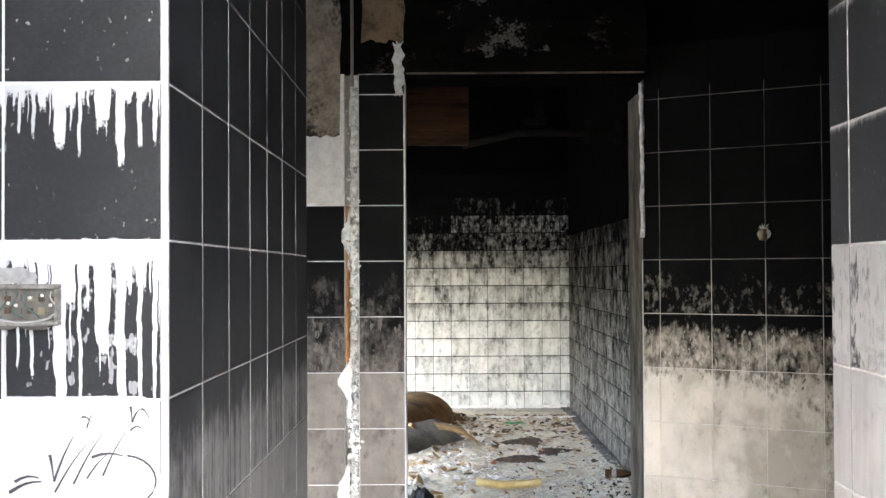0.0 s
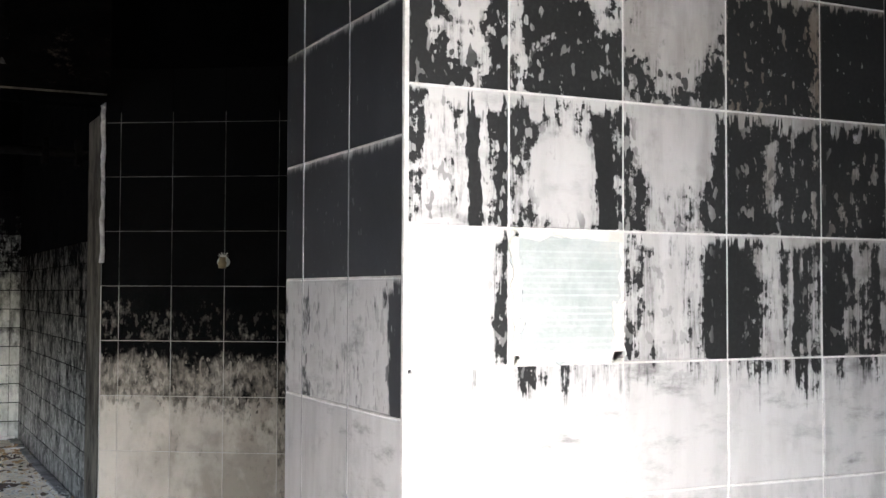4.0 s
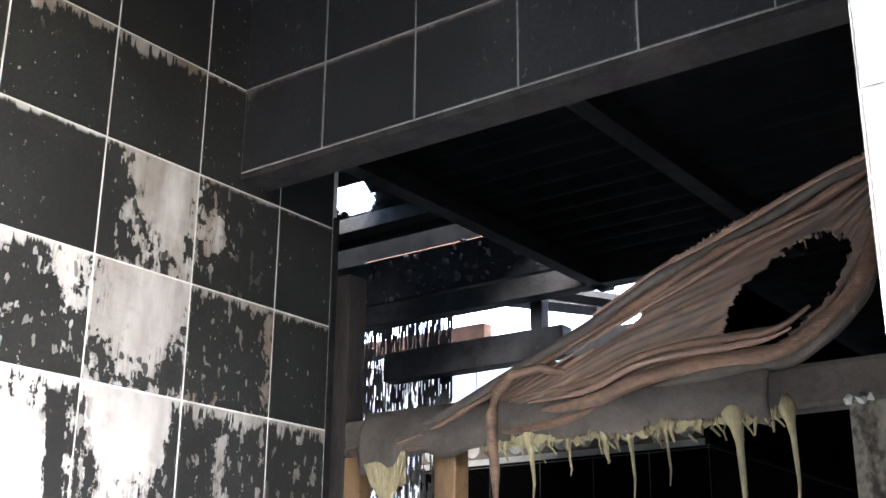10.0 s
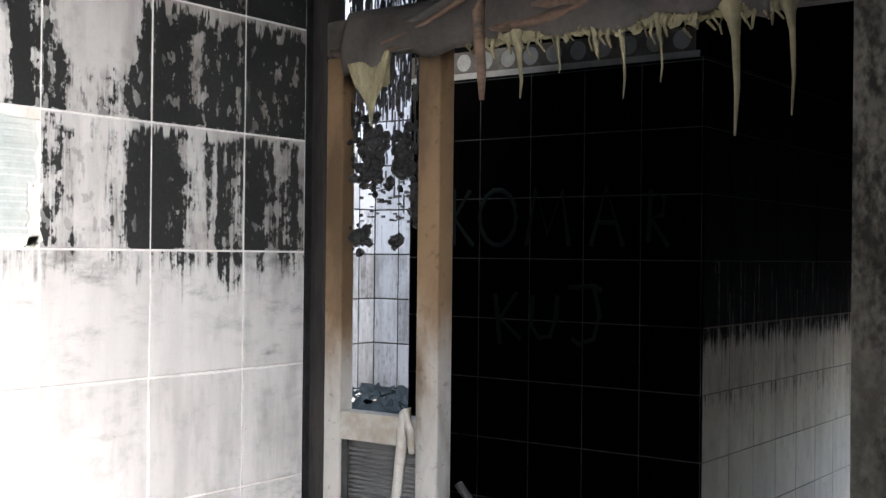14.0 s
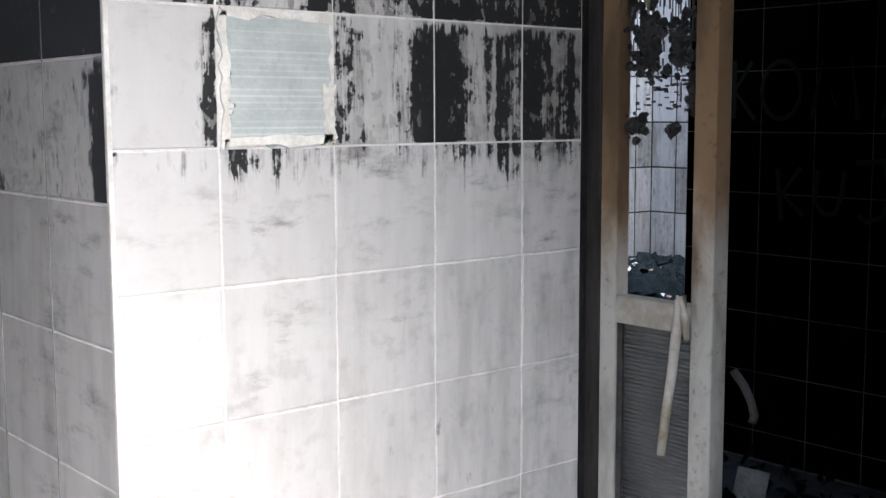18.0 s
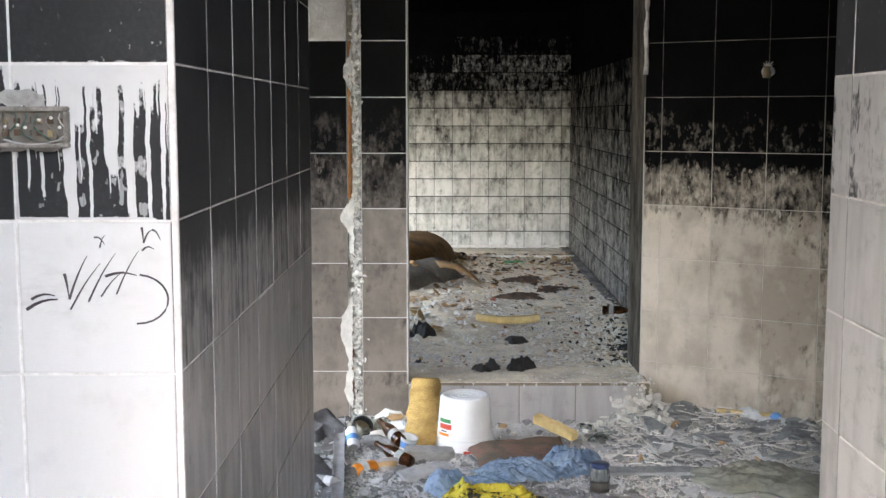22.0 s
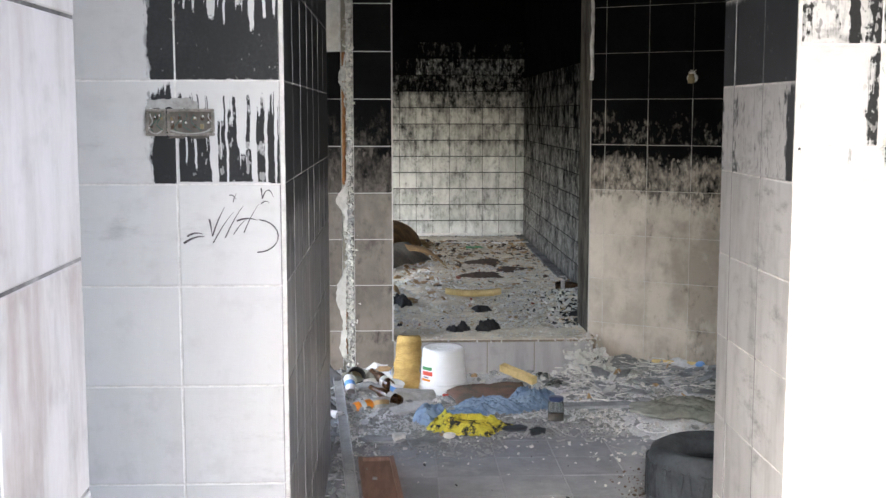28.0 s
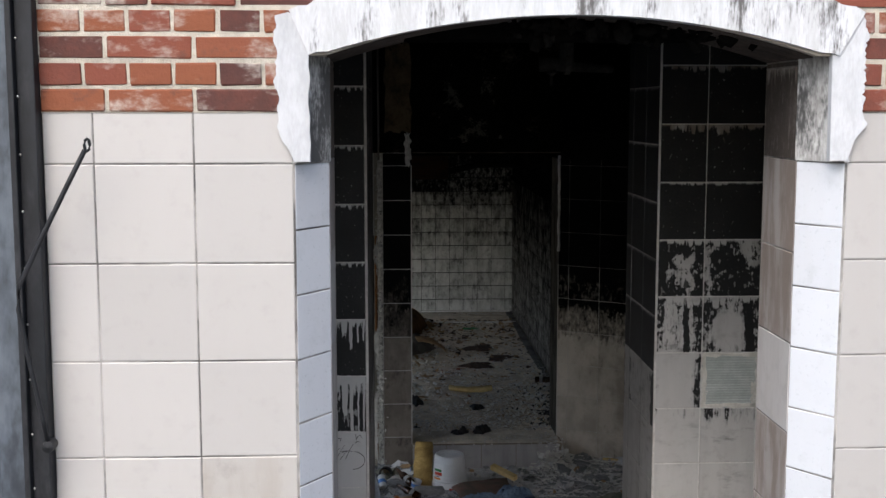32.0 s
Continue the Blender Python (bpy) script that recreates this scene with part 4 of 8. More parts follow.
def streaked_melt():
    """Drawn, half-molten plastic: brown, pink and grey streaks along the pull."""
    m, nt, b = nodes_of("melted_streaked_plastic", 0.55, 0.0, 0.35)
    turn = nt.nodes.new("ShaderNodeMapping")
    turn.inputs["Rotation"].default_value = (radians(22), 0, 0)
    link(nt, nt.nodes.new("ShaderNodeNewGeometry").outputs["Position"], turn.inputs["Vector"])
    streaks = []
    for scale, shift in (((3, 3, 34), 0), ((6, 6, 80), 4), ((7, 7, 9), 9)):
        mp = nt.nodes.new("ShaderNodeMapping")
        mp.inputs["Scale"].default_value, mp.inputs["Location"].default_value = scale, (shift, shift, shift)
        link(nt, turn.outputs["Vector"], mp.inputs["Vector"])
        n = node(nt, "ShaderNodeTexNoise", Scale=1.0, Detail=5.0, Roughness=0.6)
        link(nt, mp.outputs["Vector"], n.inputs["Vector"])
        streaks.append(n.outputs["Fac"])
    col = mixc(nt, ramp01(nt, streaks[0], 0.38, 0.62), (0.175, 0.118, 0.09), (0.095, 0.076, 0.064))
    col = mixc(nt, maths(nt, "MULTIPLY", ramp01(nt, streaks[1], 0.52, 0.70), 0.7), col, (0.26, 0.155, 0.118))
    col = mixc(nt, ramp01(nt, streaks[2], 0.55, 0.75), col, (0.07, 0.062, 0.056))
    link(nt, col, b.inputs["Base Color"])
    bump(nt, b, maths(nt, "ADD", streaks[0], maths(nt, "MULTIPLY", streaks[1], 0.5)), 0.5, 0.008)
    return m


M_MELT_STREAK = streaked_melt()
M_DRIP = rough_material("yellow_foam_drip", (0.35, 0.305, 0.18), (0.21, 0.182, 0.11), 18, 0.6, dark=(0.16, 0.12, 0.06), dark_at=(0.58, 0.75), bumpy=0.5, stretch=(1, 1, 0.5))
M_BROWNCARPET = rough_material("rolled_brown_sheet", (0.36, 0.20, 0.07), (0.18, 0.10, 0.045), 7, 0.8, dark=(0.06, 0.05, 0.04), dark_at=(0.5, 0.7))
M_SPECKLED = rough_material("speckled_mortar", (0.62, 0.61, 0.58), (0.36, 0.35, 0.325), 30, 0.95, dark=(0.10, 0.092, 0.08), dark_at=(0.56, 0.66), bumpy=0.9, dist=0.008)
# base set near black to hold down rubble under the open sky
M_YARDSLATE = rough_material("near_black_sheet", (0.002, 0.003, 0.0035), (0.006, 0.0085, 0.011), 10, 0.85, bumpy=0.3, spec=0.02)
M_RUST = rough_material("rust_stain", (0.26, 0.12, 0.045), (0.16, 0.075, 0.03), 12, 0.9)
M_PLASTER_SOOTY = rough_material("sooty_whitewash", (0.42, 0.42, 0.415), (0.20, 0.197, 0.193), 9, 0.9, dark=(0.06, 0.06, 0.06), dark_at=(0.44, 0.58), stretch=(1.5, 1.5, 0.6))
M_STILE = scorched("stile_paint", (0.38, 0.365, 0.34), (0.21, 0.135, 0.075), 1.15, 1.55)
M_SMOKEWOOD = rough_material("smoked_orange_timber", (0.06, 0.027, 0.015), (0.035, 0.016, 0.01), 8, 0.85)
M_ZINC = rough_material("grey_zinc_sheet", (0.40, 0.41, 0.42), (0.28, 0.285, 0.29), 10, 0.5, metal=0.2, dark=(0.2, 0.2, 0.2), dark_at=(0.6, 0.75), bumpy=0.15)
M_LAMPGREY = rough_material("sooty_grey_enamel", (0.0400, 0.0388, 0.0360), (0.0200, 0.0192, 0.0180), 10, 0.7, spec=0.0)
M_PIPE = rough_material("sooty_pipe", (0.005, 0.005, 0.005), (0.011, 0.0105, 0.01), 12, 0.9, spec=0.0)
M_POST = rough_material("peeling_dark_post", (0.17, 0.155, 0.135), (0.09, 0.082, 0.072), 7, 0.8, dark=(0.04, 0.036, 0.032), dark_at=(0.55, 0.7), stretch=(1, 1, 0.5))
M_POST_PALE = rough_material("mossy_peeling_post", (0.25, 0.235, 0.20), (0.11, 0.104, 0.088), 11, 0.85, dark=(0.04, 0.035, 0.03), dark_at=(0.50, 0.64), stretch=(1, 1, 0.6), bumpy=0.6)
M_FLAKED = rough_material("flaked_sooty_plaster", (0.004, 0.004, 0.004), (0.008, 0.0075, 0.007), 9, 0.95, dark=(0.09, 0.085, 0.075), dark_at=(0.52, 0.57), bumpy=0.5, spec=0.0)
M_SCORCHED = rough_material("scorched_board", (0.05, 0.024, 0.012), (0.018, 0.010, 0.006), 9, 0.85, dark=(0.006, 0.005, 0.005), dark_at=(0.5, 0.66), stretch=(0.4, 1, 6), spec=0.1)
M_SOOTWOOD = rough_material("sooty_brown_wood", (0.04, 0.035, 0.034), (0.018, 0.016, 0.016), 8, 0.8, dark=(0.07, 0.06, 0.055), dark_at=(0.6, 0.75), stretch=(3, 3, 0.4), spec=0.2)
M_SIDEDIRT = rough_material("dark_ash", (0.17, 0.165, 0.16), (0.09, 0.088, 0.086), 9, 0.95, dark=(0.04, 0.04, 0.04), dark_at=(0.55, 0.7), bumpy=0.8)
M_DARKCLOTH = rough_material("sooty_grey_cloth", (0.075, 0.075, 0.08), (0.13, 0.13, 0.135), 9, 0.95, dark=(0.03, 0.03, 0.032), dark_at=(0.55, 0.7), bumpy=0.7)
# grey of dust, lightened further for the lit edge of the soffit
M_SOFFITGREY = rough_material("dusty_soot_lit", (0.045, 0.043, 0.044), (0.02, 0.019, 0.02), 9, 0.8, dark=(0.10, 0.095, 0.09), dark_at=(0.62, 0.74), spec=0.2)
M_BLISTER = rough_material("ash_blister", (0.075, 0.075, 0.078), (0.025, 0.025, 0.026), 22, 0.9, spec=0.1)
M_SOCKET = rough_material("melted_socket_plastic", (0.26, 0.24, 0.215), (0.13, 0.118, 0.105), 30, 0.7, dark=(0.05, 0.045, 0.04), dark_at=(0.55, 0.7), bumpy=0.8)
M_LEAF = rough_material("weed_green", (0.07, 0.14, 0.03), (0.04, 0.09, 0.02), 40, 0.6)
NAIL_HOLES = ((-1.035, 1.744), (-1.10, 1.152), (-1.11, 0.939))
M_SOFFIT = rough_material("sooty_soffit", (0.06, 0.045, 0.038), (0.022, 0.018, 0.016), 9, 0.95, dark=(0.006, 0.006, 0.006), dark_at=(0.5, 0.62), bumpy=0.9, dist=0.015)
M_CEMENT = rough_material("tile_cement", (0.50, 0.535, 0.52), (0.40, 0.435, 0.425), 10, 0.9, dark=(0.60, 0.60, 0.56), dark_at=(0.55, 0.72), bumpy=0.4)
M_CONCRETE = rough_material("grey_concrete", (0.40, 0.39, 0.37), (0.28, 0.275, 0.26), 9, 0.9, dark=(0.15, 0.14, 0.135))
# base far below pale tile: the yard's dimness is put into the colour
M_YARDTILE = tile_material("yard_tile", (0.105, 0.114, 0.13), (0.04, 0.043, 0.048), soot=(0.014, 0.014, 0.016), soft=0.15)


def plain(name, colour, rough=0.5, metal=0.0, through=0.0, ior=1.45):
    m, nt, b = nodes_of(name, rough, metal)
    n = noise_at(nt, 25, 4, 0.6)
    link(nt, mixc(nt, n, tuple(c * 0.82 for c in colour), tuple(min(1, c * 1.12) for c in colour)), b.inputs["Base Color"])
    b.inputs["Transmission Weight"].default_value, b.inputs["IOR"].default_value = through, ior
    return m


M_BROWNGLASS = plain("brown_bottle_glass", (0.10, 0.035, 0.01), 0.08, 0, 0.55)
M_CLEARGLASS = plain("dusty_glass", (0.62, 0.66, 0.64), 0.12, 0, 0.9)
M_ORANGE = plain("orange_printed_can", (0.75, 0.25, 0.02), 0.3, 0.3)
M_GREEN = plain("green_print", (0.05, 0.25, 0.08), 0.4)
M_RED = plain("red_print", (0.60, 0.06, 0.03), 0.4)
M_BLUE = plain("blue_print", (0.12, 0.28, 0.62), 0.4)
M_DARKPRINT = plain("dark_print", (0.04, 0.04, 0.04), 0.5)
M_INK = plain("dark_marker_ink", (0.06, 0.05, 0.055), 0.6)
M_TEAL = plain("faded_teal_paint", (0.0045, 0.0105, 0.010), 0.9)
M_LID = plain("blue_tin_lid", (0.04, 0.06, 0.14), 0.35, 0.5)
M_TIN = plain("bare_tin", (0.55, 0.53, 0.5), 0.3, 0.9)
M_WIRE = plain("green_wire", (0.05, 0.10, 0.08), 0.5)
M_BROWNDIRT = rough_material("brown_dirt", (0.10, 0.065, 0.045), (0.06, 0.045, 0.035), 14, 0.95)
M_BRASS = plain("tarnished_brass", (0.25, 0.20, 0.12), 0.45, 0.7)

# ---- wall details ----
def wavy_plate(x0, x1, z0, z1, depth, seed, rough=0.02, n=40):
    """An upright plate of uneven outline in the xz plane, its front at y = 0 and its back at y = depth."""
    r = random.Random(seed)
    ph = [(r.uniform(0, 6.28), r.randint(3, 14), r.uniform(0.3, 1)) for _ in range(7)]
    pts = []
    for i in range(n):
        a = 2 * math.pi * i / n
        c, s = math.cos(a), math.sin(a)
        k = 1 / max(abs(c), abs(s))
        d = sum(w * math.sin(f * a + p) for p, f, w in ph) * rough / 2 + r.uniform(-rough, rough) * 0.4
        pts.append(((x0 + x1) / 2 + c * k * ((x1 - x0) / 2 + d), (z0 + z1) / 2 + s * k * ((z1 - z0) / 2 + d)))
    return prism(pts, 0.0, depth, "y")


def lumps(name, where, count, size, mat, parent, seed, squash=(1, 1, 1), label=""):
    """Many small uneven crumbs in one mesh; where(r) gives each centre."""
    r = random.Random(seed)
    bm = bmesh.new()
    for _ in range(count):
        c = Vector(where(r))
        s = size * r.uniform(0.4, 1.3)
        own = bmesh.new()
        bmesh.ops.create_icosphere(own, subdivisions=1, radius=s)
        q = Euler([r.uniform(0, 6.28) for _ in range(3)]).to_matrix()
        for v in own.verts:
            v.co = q @ Vector((v.co.x * squash[0], v.co.y * squash[1], v.co.z * squash[2])) * r.uniform(0.75, 1.25) + c
        join(bm, own)
    if parent:
        return part(name, bm, mat, parent, label)
    return bm


part("soffit", box(2.022, 2.13, 0.25, 2.2, 2.895, 2.912), M_SOFFITGREY, lintel, "dusty soffit, its grey also a painted lit edge")

# bare adhesive where a tile is missing
patch = solid("tile_cement_patch", wavy_plate(1.300, 1.565, 1.680, 1.952, 0.012, 3, 0.012), M_CEMENT, "bluish combed tile cement bared by a missing tile", "cement patch", m=pose(0, 2.1985, 0))
for i in range(19):
    z = 1.692 + i * 0.0138
    part("cement_ridge", box(1.305 + 0.006 * math.sin(i), 1.56 + 0.005 * math.cos(2 * i), -0.0025, 0.003, z, z + 0.0045), M_CEMENT, patch)
for x0, x1, z0, z1, sd in ((1.286, 1.305, 1.672, 1.96, 5), (1.548, 1.578, 1.672, 1.80, 6), (1.29, 1.575, 1.668, 1.69, 7), (1.29, 1.575, 1.945, 1.962, 8)):
    part("plaster_rim", wavy_plate(x0, x1, z0, z1, 0.012, sd, 0.006), M_WHITEBIT, patch, "crumbling white rim", m=pose(0, -0.003, 0))

# plaster bared above the tiles and along the chase of the back wall
part("bare_plaster", wavy_plate(-0.72, -0.515, 2.165, 2.52, 0.02, 11, 0.006), M_WHITEBIT, wall_back, "bared white plaster", m=pose(0, 6.285, 0))
M_CLOUDED = rough_material("smoke_clouded_plaster", (0.27, 0.235, 0.185), (0.12, 0.10, 0.075), 7, 0.95, dark=(0.012, 0.011, 0.010), dark_at=(0.47, 0.58), bumpy=0.7)
M_TANPLASTER = rough_material("tan_plaster", (0.17, 0.125, 0.075), (0.05, 0.038, 0.024), 6, 0.95, dark=(0.008, 0.007, 0.006), dark_at=(0.54, 0.66))
part("bare_plaster", wavy_plate(-0.74, -0.52, 2.53, 3.8, 0.02, 12, 0.008), M_CLOUDED, wall_back, "smoke-clouded plaster", m=pose(0, 6.287, 0))
part("bare_plaster", wavy_plate(-0.40, -0.18, 3.04, 3.8, 0.02, 13, 0.010), M_TANPLASTER, wall_back, "tan plaster", m=pose(0, 6.286, 0))
part("bare_plaster", wavy_plate(-0.232, -0.180, 2.75, 3.03, 0.02, 14, 0.012), M_SPECKLED, wall_back, "torn cream plaster edge", m=pose(0, 6.284, 0))
part("conduit", tube([(-0.458, 6.300, 2.80), (-0.456, 6.298, 3.1), (-0.459, 6.298, 3.5), (-0.457, 6.300, 3.9)], 0.011, 8), M_POST, wall_back, "sooty conduit in the chase", True)
# paler strip standing in for the lit line on the lintel
part("lintel_edge", box(DL + 0.01, DR - 0.02, 6.284, 6.2905, DTOP - 0.004, DTOP + 0.006), M_REVEAL, wall_back, "thin strip painted as the lit line along the doorway lintel")
part("bare_plaster", wavy_plate(0.10, 0.62, 2.99, 3.6, 0.02, 15, 0.05, 70), M_FLAKED, wall_back, "flaked grey plaster", m=pose(0, 6.2895, 0))


def rough_column(x0, x1, z0, z1, y, seed, nx=8, nz=300, depth=0.02, wave=0.012):
    """A broken strip of mortar: uneven front, ragged sides."""
    bm = bmesh.new()
    rows = []
    for j in range(nz + 1):
        z = z0 + (z1 - z0) * j / nz
        sx = wave * noise.noise(Vector((seed, 3.0, z * 7))) + 0.5 * wave * noise.noise(Vector((seed, 9.0, z * 31)))
        wx = 1 + 0.35 * noise.noise(Vector((seed, 5.0, z * 15)))
        row = []
        for i in range(nx + 1):
            u = i / nx
            x = (x0 + x1) / 2 + sx + (u - 0.5) * (x1 - x0) * wx
            d = depth * math.sin(math.pi * u) ** 0.7 * (1 + 0.9 * noise.fractal(Vector((x * 45, seed, z * 38)), 0.7, 2.0, 3))
            row.append(bm.verts.new((x, y - d, z)))
        rows.append(row)
    for a, b in zip(rows, rows[1:]):
        for i in range(nx):
            bm.faces.new((a[i], a[i + 1], b[i + 1], b[i]))
    return bm


def scar(x0, x1, z0, z1, seed, mat, lab, y=6.2885):
    """A torn plaster scar: tapered at both ends, ragged at its sides."""
    r = random.Random(seed)
    n = 26
    left, right = [], []
    for i in range(n + 1):
        v = i / n
        w = math.sin(math.pi * v) ** 0.6
        left.append((x1 - (x1 - x0) * w * (0.65 + 0.35 * math.sin(v * 9 + seed)) + r.uniform(-0.006, 0.006), z0 + (z1 - z0) * v))
        right.append((x1 + r.uniform(-0.006, 0.006), z0 + (z1 - z0) * v))
    part("plaster_scar", prism(right + left[::-1], y - 0.004, y + 0.02, "y"), mat, wall_back, lab)


part("broken_mortar", rough_column(-0.470, -0.424, 0.06, 2.86, 6.318, 1.7), M_SPECKLED, wall_back, "broken speckled mortar strip")
scar(-0.560, -0.478, 0.15, 0.78, 1, M_WHITEBIT, "white plaster scar")
scar(-0.545, -0.466, 1.00, 1.34, 2, M_WHITEBIT, "white plaster scar")
scar(-0.520, -0.472, 1.80, 2.15, 3, M_SPECKLED, "grey plaster scar")
part("rust_strip", rough_column(-0.497, -0.474, 1.31, 2.15, 6.292, 4.1, 4, 120, 0.006, 0.006), M_RUST, wall_back, "rusty orange strip")
part("rust_strip", rough_column(-0.482, -0.472, 0.20, 0.50, 6.292, 6.3, 4, 60, 0.006, 0.01), M_RUST, wall_back, "rusty orange strip")
lumps("broken_plaster", lambda r: (-0.448 + r.gauss(0, 0.014), 6.300 + r.uniform(-0.012, 0.01), r.uniform(0.08, 2.2)), 520, 0.011, M_WHITEBIT, wall_back, 23, (1, 0.6, 1.3), "crumbling white plaster")
lumps("broken_plaster", lambda r: (-0.475 + r.gauss(0, 0.012), 6.296 + r.uniform(-0.004, 0.02), r.choice((r.uniform(0.12, 0.9), r.uniform(0.95, 1.4), r.uniform(0.1, 2.8)))), 160, 0.007, M_WHITEBIT, wall_back, 22, (1, 0.6, 1.5), "white plaster crumbs")
part("corner_bead", box(DL - 0.006, DL + 0.002, 6.283, 6.293, STEP, 2.76), M_GROUT_PALE, wall_back, "pale corner bead")
part("torn_plaster", rough_column(DR - 0.012, DR + 0.014, 1.98, 2.86, AY - 0.004, 8.8, 6, 160, 0.012, 0.008), M_GREYBIT, wall_back, "torn plaster along the jamb")
part("inner_lintel", box(DL, DR - 0.01, 6.31, 6.60, DTOP - 0.025, DTOP), M_SOOTY_DEEP, wall_back, "charred lintel board")
lumps("broken_edge", lambda r: (r.choice((r.uniform(DL, DR), r.uniform(0.95, 1.12))), 6.30 + r.uniform(-0.015, 0.06), STEP + r.uniform(-0.012, 0.002)), 160, 0.007, M_GREYBIT, step, 25, (1.6, 1, 0.5), "broken plaster edge")
lumps("broken_edge", lambda r: (1.10 + r.gauss(0, 0.035), 6.32 + r.uniform(-0.06, 0.12), r.uniform(0.06, 0.3)), 260, 0.011, M_WHITEBIT, step, 26, (1, 1, 1), "white rubble at the step's end")

# bared bricks high on the askew wall
for u0, u1, z0, z1, sd in ((-0.02, 0.20, 3.42, 3.54, 81), (0.30, 0.42, 3.41, 3.52, 82), (0.50, 0.70, 3.40, 3.53, 83), (0.32, 0.44, 3.58, 3.68, 84), (0.50, 0.62, 3.58, 3.66, 85)):
    part("bared_brick", wavy_plate(u0, u1, z0, z1, 0.012, sd, 0.012), M_REVEAL, wall_askew, "bared smoky brick", m=ASK @ pose(0, 0.006, 0))

# light fitting remains on the back wall
def knob():
    ob = thing("burnt_lamp_holder", "burnt brass lamp holder on the black tiled wall", "lamp holder", m=ASK @ pose(0.684, 0, 1.985))
    part("backplate", prism([(0.035 * math.cos(a), 0.03 * math.sin(a)) for a in (i * 0.52 for i in range(12))], -0.012, 0.0, "y"), M_CEMENT, ob)
    part("socket", lathe([(0.0, -0.03), (0.02, -0.028), (0.024, 0.0), (0.018, 0.012), (0.02, 0.03), (0.0, 0.03)], 14), M_BRASS, ob, smooth=True, m=pose(0, -0.03, -0.005))
    part("wire", tube([(0, -0.01, 0.03), (0.004, -0.012, 0.10), (-0.006, -0.008, 0.2), (0.004, -0.006, 0.30)], 0.002, 6), M_PIPE, ob)
    part("plaster_blob", wavy_plate(-0.018, 0.02, 0.012, 0.04, 0.004, 33, 0.008), M_WHITEBIT, ob, m=pose(0, -0.02, 0))
knob()

# burnt double socket on the left pier
def sockets():
    ob = thing("burnt_wall_socket", "burnt open double socket box with bare wires", "wall socket", m=pose(-0.776, 2.2, 1.738))
    for x0, x1 in ((-0.098, -0.040), (-0.036, 0.098)):
        fr = bmesh.new()
        for b in ((x0, x1, -0.022, 0.002, -0.040, -0.031), (x0, x1, -0.022, 0.002, 0.029, 0.038), (x0, x0 + 0.008, -0.022, 0.002, -0.031, 0.029), (x1 - 0.008, x1, -0.022, 0.002, -0.031, 0.029)):
            box(*b, bevel=0.004, bm=fr)
        part("frame", fr, M_SOCKET, ob, "melted grey plastic frame")
        part("insert", box(x0 + 0.006, x1 - 0.006, -0.006, -0.001, -0.033, 0.031), M_POST, ob)
        n = 3 if x1 - x0 < 0.08 else 6
        r = random.Random(n)
        for i in range(n):
            cx = x0 + 0.014 + (x1 - x0 - 0.028) * (i / (n - 1))
            for z in (-0.012, 0.012):
                part("terminal", box(cx - 0.005, cx + 0.005, -0.014, -0.005, z - r.uniform(0.004, 0.008), z + r.uniform(0.003, 0.008), 0.001), r.choice((M_BRASS, M_BROWNDIRT, M_POST)), ob)
            part("screw", lathe([(0, 0), (0.0032, 0), (0.0032, 0.004), (0, 0.005)], 8), M_TIN, ob, m=pose(cx + r.uniform(-0.004, 0.004), -0.014, r.uniform(-0.018, 0.02), 90))
            part("wire", tube([(cx + 0.02 * math.sin(a * 0.9 + i) * k / 6, -0.018 - 0.004 * math.sin(a), 0.024 - 0.05 * k / 6) for k, a in ((k, k * 0.9) for k in range(7))], 0.0017, 6), r.choice((M_WIRE, M_CONCRETE, M_POST)), ob, smooth=True)
        part("wire", tube([(x0 + 0.01 + (x1 - x0 - 0.02) * k / 8, -0.02, -0.024 - 0.010 * math.sin(k / 8 * 3.14)) for k in range(9)], 0.0022, 6), M_CONCRETE, ob, "sagging grey cable", True)
    part("melted_smear", wavy_plate(-0.095, 0.05, 0.038, 0.066, 0.005, 42, 0.004, 60), M_CONCRETE, ob, "grey melted smear above the box", m=pose(0, -0.005, 0))
    part("melted_lip", wavy_plate(-0.03, 0.08, -0.046, -0.038, 0.018, 41, 0.003), M_MELT_GREY, ob, m=pose(0, -0.02, 0))
sockets()

